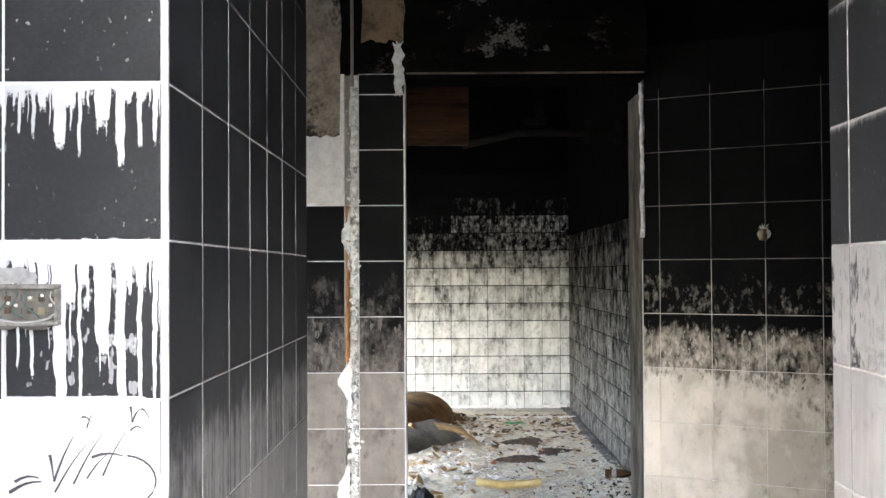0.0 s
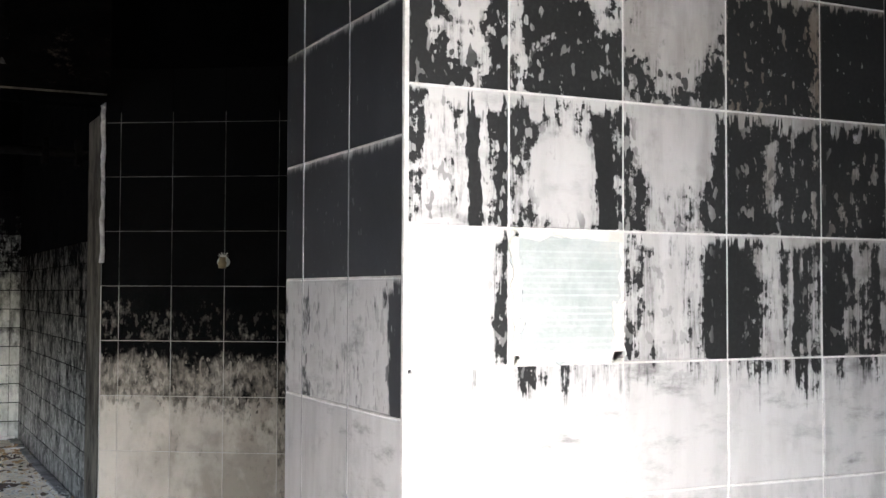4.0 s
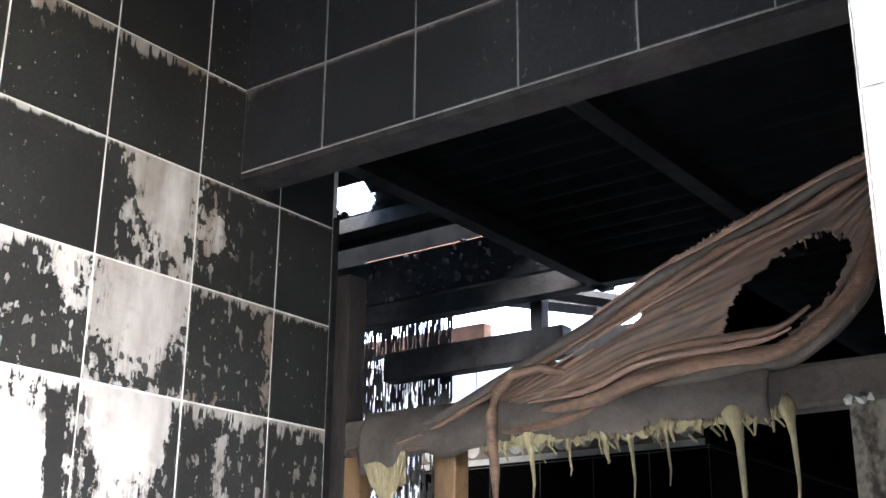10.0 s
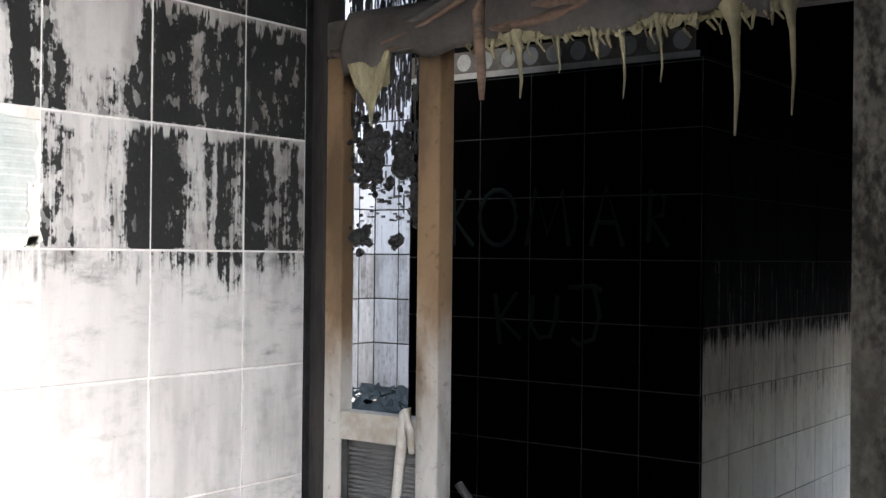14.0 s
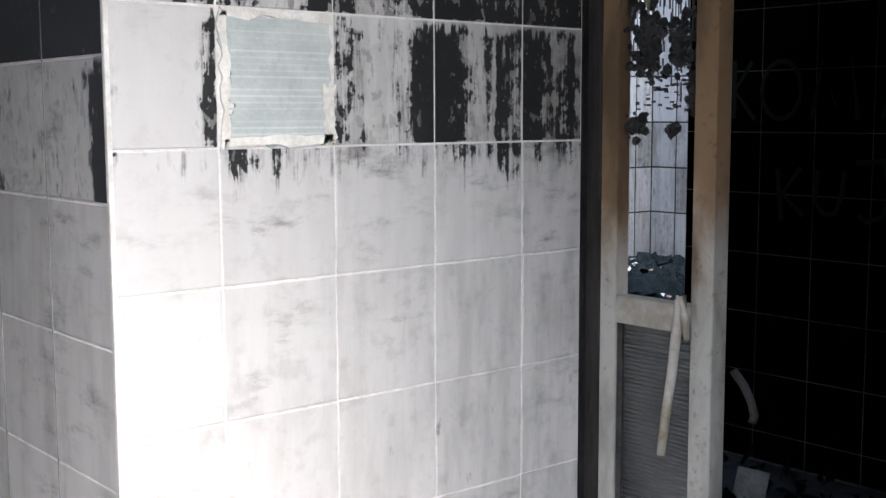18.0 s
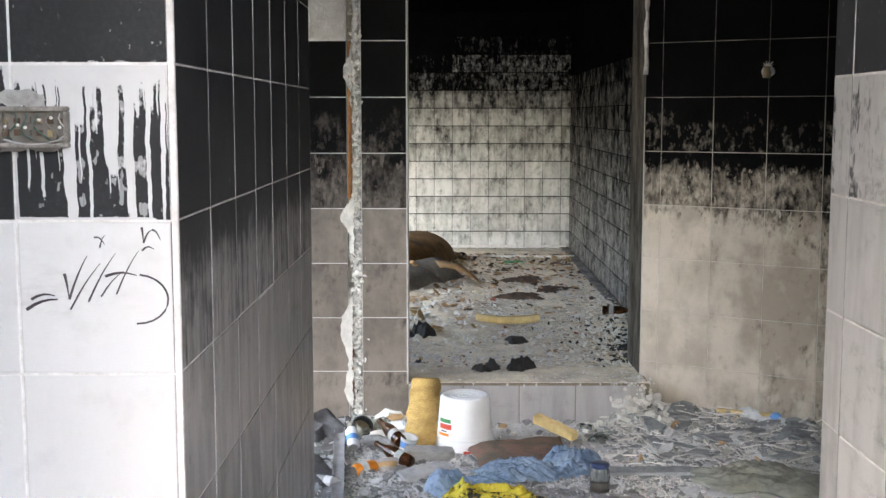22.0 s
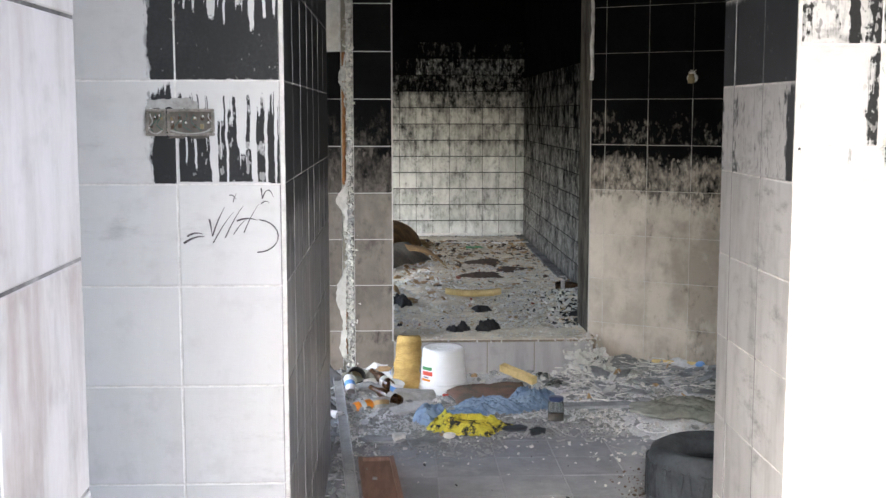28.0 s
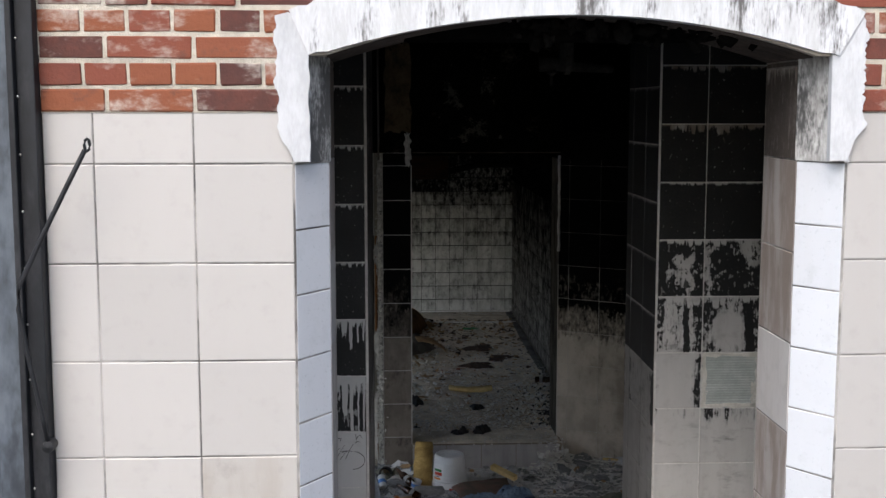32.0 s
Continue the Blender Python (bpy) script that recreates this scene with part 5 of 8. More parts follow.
# drawn scrawl on the left pier, a few sweeping strokes
def scrawl():
    ob = thing("marker_scrawl", "dark marker scrawl on the pale tiles", "scrawl", m=pose(0, 2.1985, 0))
    k = ((-0.775, 1.385, -0.715, 1.405, 0.004), (-0.765, 1.405, -0.72, 1.412, 0.0035), (-0.70, 1.455, -0.692, 1.405, 0.003), (-0.692, 1.405, -0.655, 1.49, 0.0025),
         (-0.69, 1.385, -0.63, 1.475, 0.002), (-0.655, 1.40, -0.60, 1.495, 0.002), (-0.63, 1.41, -0.585, 1.46, 0.0018), (-0.62, 1.45, -0.56, 1.452, 0.0032), (-0.60, 1.415, -0.555, 1.50, 0.0018),
         (-0.64, 1.525, -0.62, 1.512, 0.002), (-0.63, 1.505, -0.618, 1.53, 0.0016), (-0.548, 1.545, -0.545, 1.515, 0.0026), (-0.545, 1.515, -0.528, 1.54, 0.0022), (-0.528, 1.54, -0.512, 1.52, 0.002), (-0.548, 1.50, -0.525, 1.503, 0.0022))
    for x0, z0, x1, z1, r in k:
        pts = [(x0 + (x1 - x0) * i / 4, 0.0, z0 + (z1 - z0) * i / 4 + 0.006 * math.sin(i * 0.8)) for i in range(5)]
        part("stroke", tube(pts, r, 6, radii=[r, r * 0.9, r * 0.7, r * 0.5, r * 0.3]), M_INK, ob)
    part("stroke", tube([(-0.56 + 0.06 * math.sin(a), 0.0, 1.405 + 0.048 * math.cos(a)) for a in (0.1 + 0.28 * i for i in range(12))], 0.002, 6), M_INK, ob)
scrawl()

# ---- facade: bricks, plaster, steel door, plank ----
brick_mesh = {}
def brick(parent, x0, x1, z0, z1, y=FY - 0.006):
    key = round(x1 - x0, 2), round(z1 - z0, 2), RNG.randint(0, 3)
    if key not in brick_mesh:
        bm = box(-(x1 - x0) / 2, (x1 - x0) / 2, 0, 0.03, -(z1 - z0) / 2, (z1 - z0) / 2)
        bmesh.ops.bevel(bm, geom=bm.edges[:], offset=0.004, segments=1, affect="EDGES")
        for v in bm.verts:
            v.co += Vector((RNG.uniform(-0.002, 0.002), RNG.uniform(-0.0008, 0.0008), RNG.uniform(-0.002, 0.002)))
        brick_mesh[key] = mesh_of(bm, "brick", M_BRICK)
    ob = new("brick", brick_mesh[key])
    ob.parent = parent
    ob.matrix_basis = pose((x0 + x1) / 2, y + RNG.uniform(-0.003, 0.003), (z0 + z1) / 2, 0, RNG.uniform(-0.4, 0.4), 0)
part("mortar_bed", box(-1.40, -0.62, FY - 0.002, FY + 0.02, 3.233, SPRING), M_MORTAR, facade)
part("mortar_bed", box(1.02, 2.4, FY - 0.002, FY + 0.02, 3.233, SPRING), M_MORTAR, facade)
for row in range(9):
    z0 = 3.236 + row * 0.0785
    z1 = z0 + 0.0665
    for side in (0, 1):
        lo, hi = ((-1.40, -0.66 if row < 3 else 0.2), (1.03 if row < 3 else 0.2, 1.9))[side]
        x = lo - (0.0 if row % 2 else 0.06)
        while x < hi - 0.02:
            w = 0.122 if row % 2 == 1 else RNG.choice((0.25, 0.25, 0.122))
            a, b = max(x, lo), min(x + w, hi)
            u = ((a + b) / 2 + 0.60) / 1.61
            if row >= 2 and 0 < u < 1 and z0 < SPRING + 0.128 * (1 - (2 * u - 1) ** 2) + 0.05:
                x += w + 0.0115
                continue
            if b - a > 0.03:
                brick(facade, a, b, z0, z1)
            x += w + 0.0115

def plaster_band():
    """Whitewash round the arch and down both shoulders, thick and uneven at its edges."""
    ob = facade
    r = random.Random(51)
    n = 60
    lower, upper = [], []
    for i in range(n + 1):
        u = i / n
        x = -0.60 + 1.61 * u
        z = SPRING + 0.128 * (1 - (2 * u - 1) ** 2) - (0.008 if 0.03 < u < 0.97 else 0)
        lower.append((x, z))
    for i in range(n + 1):
        u = 1 - i / n
        x = -0.66 + 1.75 * u + r.uniform(-0.006, 0.006)
        z = SPRING + 0.13 + 0.145 * (1 - (2 * u - 1) ** 2) + r.uniform(-0.012, 0.012)
        upper.append((x, z))
    part("plaster_arch", prism(lower + upper, FY - 0.022, FY + 0.03, "y"), M_PLASTER, ob, "whitewashed arch band with soot streaks")
    left = [(-0.648, 3.085), (-0.60, 3.085)] + [(-0.60 + r.uniform(-0.004, 0.004), 3.10 + 0.31 * i / 8) for i in range(9)] + [(-0.60, 3.50), (-0.66, 3.53)] + [(-0.700 - 0.018 * noise.noise(Vector((i * 0.21, 2.0, 0))) - 0.008 * noise.noise(Vector((i * 0.9, 5.0, 0))) + 0.02 * max(0.0, i / 40 - 0.5), 3.52 - 0.37 * i / 40) for i in range(41)] + [(-0.662, 3.12)]
    part("plaster_shoulder", prism(left, FY - 0.016, FY + 0.012, "y"), M_LIMEWASH, ob, "thick whitewashed shoulder")
    right = [(1.05, 3.085), (1.07, 3.15)] + [(1.095 + 0.022 * noise.noise(Vector((i * 0.19, 12.0, 0))) + 0.012 * noise.noise(Vector((i * 0.8, 15.0, 0))), 3.18 + 0.33 * i / 40) for i in range(41)] + [(1.08, 3.53), (0.99, 3.50), (0.995, 3.085)]
    part("plaster_shoulder", prism(right, FY - 0.016, FY + 0.012, "y"), M_LIMEWASH, ob, "thick whitewashed shoulder")
    # splayed faces above the glazed tiles
    a = prism([(-0.655, FY - 0.012), (-0.640, FY - 0.014), (-0.546, -0.078), (-0.556, -0.07)], 3.08, SPRING + 0.02)
    part("plaster_splay", a, M_PLASTER_SOOTY, ob, "soot-stained plaster splay")
    b = prism([(1.058, FY - 0.012), (0.953, -0.07), (0.943, -0.078), (1.042, FY - 0.014)], 3.08, SPRING + 0.02)
    part("plaster_splay", b, M_PLASTER_SOOTY, ob, "soot-stained plaster splay")
plaster_band()
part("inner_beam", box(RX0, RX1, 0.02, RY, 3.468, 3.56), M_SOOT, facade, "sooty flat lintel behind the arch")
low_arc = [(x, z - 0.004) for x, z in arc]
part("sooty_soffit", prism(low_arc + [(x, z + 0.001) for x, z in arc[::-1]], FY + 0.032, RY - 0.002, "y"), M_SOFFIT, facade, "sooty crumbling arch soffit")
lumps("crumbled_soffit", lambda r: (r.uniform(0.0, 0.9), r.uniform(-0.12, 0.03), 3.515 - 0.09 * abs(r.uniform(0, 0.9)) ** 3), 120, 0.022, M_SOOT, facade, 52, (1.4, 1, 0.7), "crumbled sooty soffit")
part("cement_repair", wavy_plate(-0.712, -0.655, 0.55, 0.945, 0.02, 53, 0.012), M_CONCRETE, facade, "grey cement repair under the glazed tiles", m=pose(0, FY - 0.008, 0))
solid("timber_plank", box(-0.783, -0.698, -0.262, FY - 0.004, -0.26, 1.513, 0.003), M_GREYWOOD, "weathered grey plank upright against the facade", "plank")
part("bolt", lathe([(0, 0), (0.011, 0), (0.011, 0.006), (0.0, 0.009)], 10), M_BROWNDIRT, bpy.data.objects["timber_plank"], "rusty bolt", m=pose(-0.752, -0.262, 1.235, 90))

def steel_door():
    ob = thing("steel_door", "blackened blue-grey steel door with a bent rod", "steel door")
    part("door_frame", box(-1.455, -1.402, FY - 0.05, RY, -0.26, 4.0, 0.004), M_STEEL, ob, "black angle-iron frame")
    part("leaf", box(-2.44, -1.475, FY + 0.03, FY + 0.07, -0.2, 4.0, 0.004), M_STEEL_BLUE, ob, "blue-grey sheet steel leaf")
    part("stile", box(-1.56, -1.475, FY - 0.03, FY + 0.03, -0.2, 4.0, 0.006), M_STEEL_BLUE, ob)
    part("edge_strip", box(-1.474, -1.456, FY - 0.075, FY - 0.02, -0.26, 4.0, 0.003), M_STEEL, ob)
    for i in range(18):
        part("rivet", lathe([(0, 0), (0.004, 0), (0.003, 0.003), (0, 0.004)], 8), M_TIN, ob, m=pose(-1.452, FY - 0.05, 0.9 + 0.17 * i, 90))
    part("rod", tube([(-1.245, -0.345, 3.125), (-1.30, -0.35, 3.02), (-1.37, -0.36, 2.88), (-1.445, -0.36, 2.73), (-1.452, -0.355, 2.66), (-1.43, -0.345, 2.5), (-1.40, -0.34, 2.33), (-1.385, -0.34, 2.25)], 0.0075, 8), M_STEEL, ob, "bent round rod", True)
    part("rod_eye", tube([(-1.238 + 0.008 * math.cos(a), -0.345, 3.14 + 0.018 * math.sin(a)) for a in (i * 0.785 for i in range(9))], 0.005, 6), M_STEEL, ob)
    part("pivot", lathe([(0, 0), (0.018, 0), (0.018, 0.05), (0, 0.055)], 10), M_STEEL, ob, m=pose(-1.385, -0.30, 2.24, 90))
steel_door()

# ceiling lamp of the vestibule, pipes of the far room
def ceiling_lamp():
    ob = thing("burnt_ceiling_lamp", "burnt tube-shaped ceiling lamp on a bracket", "ceiling lamp", m=pose(0.43, 1.7, 3.45) @ Matrix.Diagonal((0.66, 0.66, 0.66, 1)))
    part("barrel", tube([(-0.14, 0, 0), (-0.05, 0, 0.0), (0.4, 0.1, -0.03)], 0.05, 12, radii=[0.055, 0.05, 0.03]), M_LAMPGREY, ob, smooth=True)
    part("bracket", box(0.0, 0.10, -0.05, 0.05, -0.05, 0.712, 0.008), M_LAMPGREY, ob)
    part("collar", lathe([(0.06, -0.02), (0.075, -0.02), (0.075, 0.02), (0.06, 0.02)], 14), M_LAMPGREY, ob, m=pose(0.06, 0, 0, 0, 90))
    part("cap", lathe([(0, -0.15), (0.012, -0.15), (0.014, -0.08), (0.04, -0.06), (0.03, -0.04), (0, -0.03)], 10), M_LAMPGREY, ob, m=pose(-0.05, 0, 0))
ceiling_lamp()
def far_pipes():
    ob = thing("far_ceiling_pipes", "sooty pipes and a bracket under the far ceiling", "pipes")
    part("pipe", tube([(0.15, 7.6, 2.62), (0.5, 7.6, 2.70), (0.9, 7.6, 2.70), (1.4, 7.6, 2.68)], 0.03, 8), M_PIPE, ob, smooth=True)
    part("bracket", box(0.62, 0.68, 7.5, 7.56, 2.78, CEIL, 0.004), M_PIPE, ob)
    part("hook", box(0.55, 0.70, 7.5, 7.56, 2.74, 2.79, 0.006), M_PIPE, ob)
    for x in (0.95, 1.15):
        part("clamp", box(x, x + 0.04, 7.55, 7.65, 2.62, 2.78, 0.006), M_PIPE, ob)
far_pipes()

# small marks of the facade and weeds on the sill
for x, z in NAIL_HOLES:
    part("nail_hole", lathe([(0, 0), (0.0038, 0), (0.0038, 0.002), (0, 0.002)], 8), M_INK, facade, m=pose(x, FY - 0.001, z, 90))
for i, (x, y) in enumerate(((0.139, -0.116), (0.519, -0.084), (0.535, -0.088))):
    ob = thing("weed", "tiny green weed in a joint of the sill", "weed", "weeds on the sill", m=pose(x, y, SILL, 0, 0, 70 * i))
    for k in range(5):
        a = 1.3 * k
        part("blade", tube([(0, 0, 0), (0.006 * math.cos(a), 0.006 * math.sin(a), 0.010), (0.018 * math.cos(a), 0.018 * math.sin(a), 0.013 + 0.002 * k)], 0.0018, 5, radii=[0.0018, 0.0022, 0.0005]), M_LEAF, ob)

# ---- things on the hall floor ----
def drape(w, d, h, seed, nx=40, ny=30, folds=5, ragged=0.25, along=1.0):
    """A crumpled cloth lying on the ground: w by d, h high in the folds, with an uneven outline; along stretches the folds."""
    r = random.Random(seed)
    ph = [r.uniform(0, 6.28) for _ in range(4)]
    yaw = r.uniform(-0.5, 0.5)
    bm = bmesh.new()
    grid = []
    def ridge(x, y, f):
        p, q = x * math.cos(yaw) + y * math.sin(yaw), y * math.cos(yaw) - x * math.sin(yaw)
        wob = noise.noise(Vector((x * 5, y * 5, seed + 3.0))) * 0.06
        return 1 - abs(2 * noise.noise(Vector(((p + wob) * f / along, (q - wob) * f, seed * 1.7))))
    for j in range(ny + 1):
        row = []
        for i in range(nx + 1):
            u, v = i / nx * 2 - 1, j / ny * 2 - 1
            a = math.atan2(v, u)
            k = 1 + ragged * (0.5 * math.sin(3 * a + ph[0]) + 0.35 * math.sin(5 * a + ph[1]) + 0.2 * math.sin(9 * a + ph[2]) + 0.12 * math.sin(17 * a + ph[3])) * max(abs(u), abs(v))
            m = max(abs(u), abs(v), 1e-6) / max(math.hypot(u, v), 1e-6)
            x, y = u * (0.25 + 0.75 * m) * k * w / 2, v * (0.25 + 0.75 * m) * k * d / 2
            rim = max(0.0, 1 - max(abs(u), abs(v)) ** 4)
            big = 0.5 + 0.5 * noise.noise(Vector((x * 4, y * 4, seed + 9.0)))
            z = 0.45 * big + 0.40 * ridge(x, y, folds * 1.6) ** 2 + 0.25 * ridge(x + 3, y, folds * 4.0) ** 2
            row.append(bm.verts.new((x, y, 0.008 + h * (0.10 + 0.9 * rim) * max(0.0, z))))
        grid.append(row)
    for a, b in zip(grid, grid[1:]):
        for i in range(nx):
            bm.faces.new((a[i], a[i + 1], b[i + 1], b[i]))
    lower = {v: bm.verts.new((v.co.x * 0.97, v.co.y * 0.97, 0.0)) for v in grid[0] + grid[-1] + [q[0] for q in grid[1:-1]] + [q[-1] for q in grid[1:-1]]}
    ring = grid[0] + [q[-1] for q in grid[1:]] + grid[-1][-2::-1] + [q[0] for q in grid[-2:0:-1]]
    for i, v in enumerate(ring):
        n = ring[(i + 1) % len(ring)]
        bm.faces.new((n, v, lower[v], lower[n]))
    bm.faces.new([lower[v] for v in ring])
    bmesh.ops.recalc_face_normals(bm, faces=bm.faces[:])
    return bm


def pillow(w, d, h, seed, n=30):
    """A flattened cushion with pulled corners and creases."""
    bm = bmesh.new()
    sides = []
    for s in (1, -1):
        g = []
        for j in range(n + 1):
            row = []
            for i in range(n + 1):
                u, v = i / n * 2 - 1, j / n * 2 - 1
                pinch = 1 - 0.13 * (1 - u * u) * abs(v) ** 3 - 0.13 * (1 - v * v) * abs(u) ** 3
                x, y = u * w / 2 * pinch, v * d / 2 * pinch
                q = max(0.0, (1 - u ** 4) * (1 - v ** 4)) ** 0.6
                c = noise.fractal(Vector((x * 9, y * 9, seed)), 0.8, 2.0, 4) * 0.22
                row.append(bm.verts.new((x, y, max(0.0, h * 0.42 + s * h * 0.5 * q * (1 + (c if s > 0 else 0)) + h * 0.10 * c))))
            g.append(row)
        for a, b in zip(g, g[1:]):
            for i in range(n):
                bm.faces.new((a[i], a[i + 1], b[i + 1], b[i]))
    bmesh.ops.remove_doubles(bm, verts=bm.verts[:], dist=0.003)
    bmesh.ops.recalc_face_normals(bm, faces=bm.faces[:])
    return bm


def slab(w, d, h, seed, bevel=0.008, bend=0.0, seg=6, rough=0.004):
    """A soft-edged block with uneven sides; bend lifts its middle."""
    bm = box(-w / 2, w / 2, -d / 2, d / 2, 0, h)
    bmesh.ops.subdivide_edges(bm, edges=[e for e in bm.edges if abs((e.verts[0].co - e.verts[1].co).x) > w * 0.9], cuts=seg, use_grid_fill=True)
    bmesh.ops.bevel(bm, geom=[e for e in bm.edges if e.calc_face_angle(0) > 0.8], offset=bevel, segments=2, affect="EDGES")
    r = random.Random(seed)
    for v in bm.verts:
        v.co += Vector([noise.noise(v.co * 22 + Vector((seed, i * 7, 0))) for i in range(3)]) * rough
        v.co.z += bend * (1 - (2 * v.co.x / w) ** 2)
    return bm


# upturned white bucket
def bucket():
    ob = thing("plastic_bucket", "white plastic bucket standing upside down before the step", "bucket", m=pose(0.132, 5.84, 0.058, 0, 0, 10) @ Matrix.Diagonal((0.98, 0.98, 1.01, 1)))
    part("body", lathe([(0.152, 0.035), (0.148, 0.05), (0.146, 0.06), (0.128, 0.262), (0.122, 0.272), (0.112, 0.276), (0.106, 0.270), (0.0, 0.268)], 40), M_WHITEPLASTIC, ob, smooth=True)
    part("rim", lathe([(0.140, 0.0), (0.158, 0.0), (0.163, 0.012), (0.161, 0.05), (0.154, 0.062), (0.146, 0.066)], 40), M_WHITEPLASTIC, ob, smooth=True)
    for r in (0.035, 0.075, 0.10):
        part("base_ring", lathe([(r - 0.003, 0.267), (r - 0.002, 0.271), (r + 0.002, 0.271), (r + 0.003, 0.267)], 32), M_WHITEPLASTIC, ob, smooth=True)
    def sheet(a0, a1, z0, z1, mat, off, label=""):
        bm = bmesh.new()
        cols = []
        for i in range(9):
            a = a0 + (a1 - a0) * i / 8
            q = []
            for z in (z0, z1):
                rr = 0.146 + (z - 0.06) * (0.128 - 0.146) / 0.202 + off
                q.append(bm.verts.new((rr * math.cos(a), rr * math.sin(a), z)))
            cols.append(q)
        for a, b in zip(cols, cols[1:]):
            bm.faces.new((a[0], b[0], b[1], a[1]))
        return part("label_print", bm, mat, ob, label, True)
    a0 = radians(-168)
    sheet(a0, a0 + 0.75, 0.075, 0.21, M_WHITEPLASTIC, 0.0012, "white paper label")
    sheet(a0, a0 + 0.62, 0.150, 0.170, M_GREEN, 0.0020, "green print")
    sheet(a0 + 0.05, a0 + 0.66, 0.118, 0.144, M_RED, 0.0020, "red print bar")
    sheet(a0, a0 + 0.56, 0.084, 0.098, M_ORANGE, 0.0020, "orange print bar")
    sheet(a0 + 0.15, a0 + 0.45, 0.104, 0.111, M_DARKPRINT, 0.0020)
    part("handle_lug", box(-0.02, 0.02, -0.168, -0.152, 0.005, 0.04, 0.004), M_WHITEPLASTIC, ob)
    part("red_tab", box(-0.04, 0.04, -0.176, -0.160, 0.0, 0.022, 0.003), M_RED, ob)
bucket()

solid("foam_block", slab(0.50, 0.155, 0.075, 3, 0.01, seg=16, rough=0.014), M_FOAM, "scorched yellow foam block leaning on the step", "foam", smooth=True, m=pose(-0.085, 6.0, 0.168, 0, -27, 86))
solid("foam_offcut", slab(0.27, 0.05, 0.045, 5, 0.003, rough=0.003), M_FOAM_PALE, "pale yellow foam strip on the rubbish", "foam", m=pose(0.60, 5.87, 0.135, 12, 10, -46))
solid("cushion", pillow(0.56, 0.36, 0.065, 7), M_CUSHION, "flattened charred brown cushion", "cushion", smooth=True, m=pose(0.41, 5.66, 0.056, 4, 0, 16))
solid("jeans", drape(0.64, 0.26, 0.085, 9, 110, 60, 10, 0.2, 3.0), M_JEANS, "crumpled faded blue jeans", "jeans", smooth=True, m=pose(0.42, 5.37, 0.053, 0, 0, 16))
solid("denim_leg", drape(0.28, 0.28, 0.12, 12, 60, 60, 10, 0.2, 2.4), M_JEANS, "bunched blue denim leg on the rubble", "jeans", smooth=True, m=pose(0.645, 5.50, 0.055, 0, 0, 40))
solid("denim_leg", drape(0.22, 0.20, 0.11, 14, 44, 40, 8, 0.15, 2.0), M_JEANS, "bunched blue denim leg beside the yellow cloth", "jeans", smooth=True, m=pose(0.045, 5.13, 0.055, 0, 0, 10))
solid("yellow_cloth", drape(0.38, 0.28, 0.085, 15, 80, 60, 6, 0.25, 1.8), M_YELLOW, "crumpled yellow cloth with black print", "cloth", smooth=True, m=pose(0.25, 4.98, 0.052, 0, 0, -10))
solid("yellow_cloth", drape(0.17, 0.20, 0.12, 27, 40, 40, 7, 0.2, 1.6), M_YELLOW, "bunched end of the yellow printed cloth", "cloth", smooth=True, m=pose(0.10, 4.99, 0.052, 0, 0, 20))
solid("khaki_cloth", drape(0.62, 0.48, 0.06, 17, 60, 50, 7, 0.3, 1.8), M_KHAKI, "dusty khaki cloth spread over the rubble", "cloth", smooth=True, m=pose(1.50, 5.18, 0.088, 0, 0, -24))
solid("flat_stone", slab(0.26, 0.13, 0.022, 19, 0.004, rough=0.008), M_CONCRETE, "flat grey slab of render among the rubbish", "slab", m=pose(-0.06, 5.33, 0.075, 4, -5, 24))
solid("flat_stone", slab(0.24, 0.10, 0.05, 20, 0.008, rough=0.012), M_CONCRETE, "grey lump of render beside the bucket", "slab", m=pose(-0.05, 5.60, 0.07, 4, 5, 8))

def jar():
    ob = thing("glass_jar", "dusty glass jar with a blue lid", "jar", m=pose(0.735, 5.13, 0.052))
    part("glass", lathe([(0, 0), (0.042, 0), (0.046, 0.008), (0.046, 0.10), (0.040, 0.115), (0.038, 0.125)], 24), M_CLEARGLASS, ob, smooth=True)
    part("contents", lathe([(0, 0.006), (0.038, 0.006), (0.038, 0.045), (0, 0.047)], 20), M_BROWNDIRT, ob, "grey sludge", True)
    part("lid", lathe([(0.041, 0.118), (0.043, 0.118), (0.043, 0.134), (0.039, 0.138), (0, 0.138)], 24), M_LID, ob, "blue tin lid", True)
jar()

def bottle(x, y, z, yaw, label, tilt=76):
    ob = thing("beer_bottle", label, "bottle", "bottles among the rubbish", m=pose(x, y, z, tilt, 0, yaw))
    part("glass", lathe([(0, 0), (0.030, 0), (0.033, 0.006), (0.033, 0.125), (0.029, 0.15), (0.016, 0.18), (0.0135, 0.22), (0.015, 0.226), (0.015, 0.236), (0.010, 0.238)], 22), M_BROWNGLASS, ob, smooth=True)
    part("label", lathe([(0.0336, 0.05), (0.0337, 0.051), (0.0337, 0.084), (0.0336, 0.085)], 22), M_CONCRETE, ob, "torn paper label", True)
bottle(-0.19, 5.70, 0.125, 212, "brown glass beer bottle lying among the rubbish")
bottle(-0.135, 5.46, 0.088, 231, "brown beer bottle with a torn label")

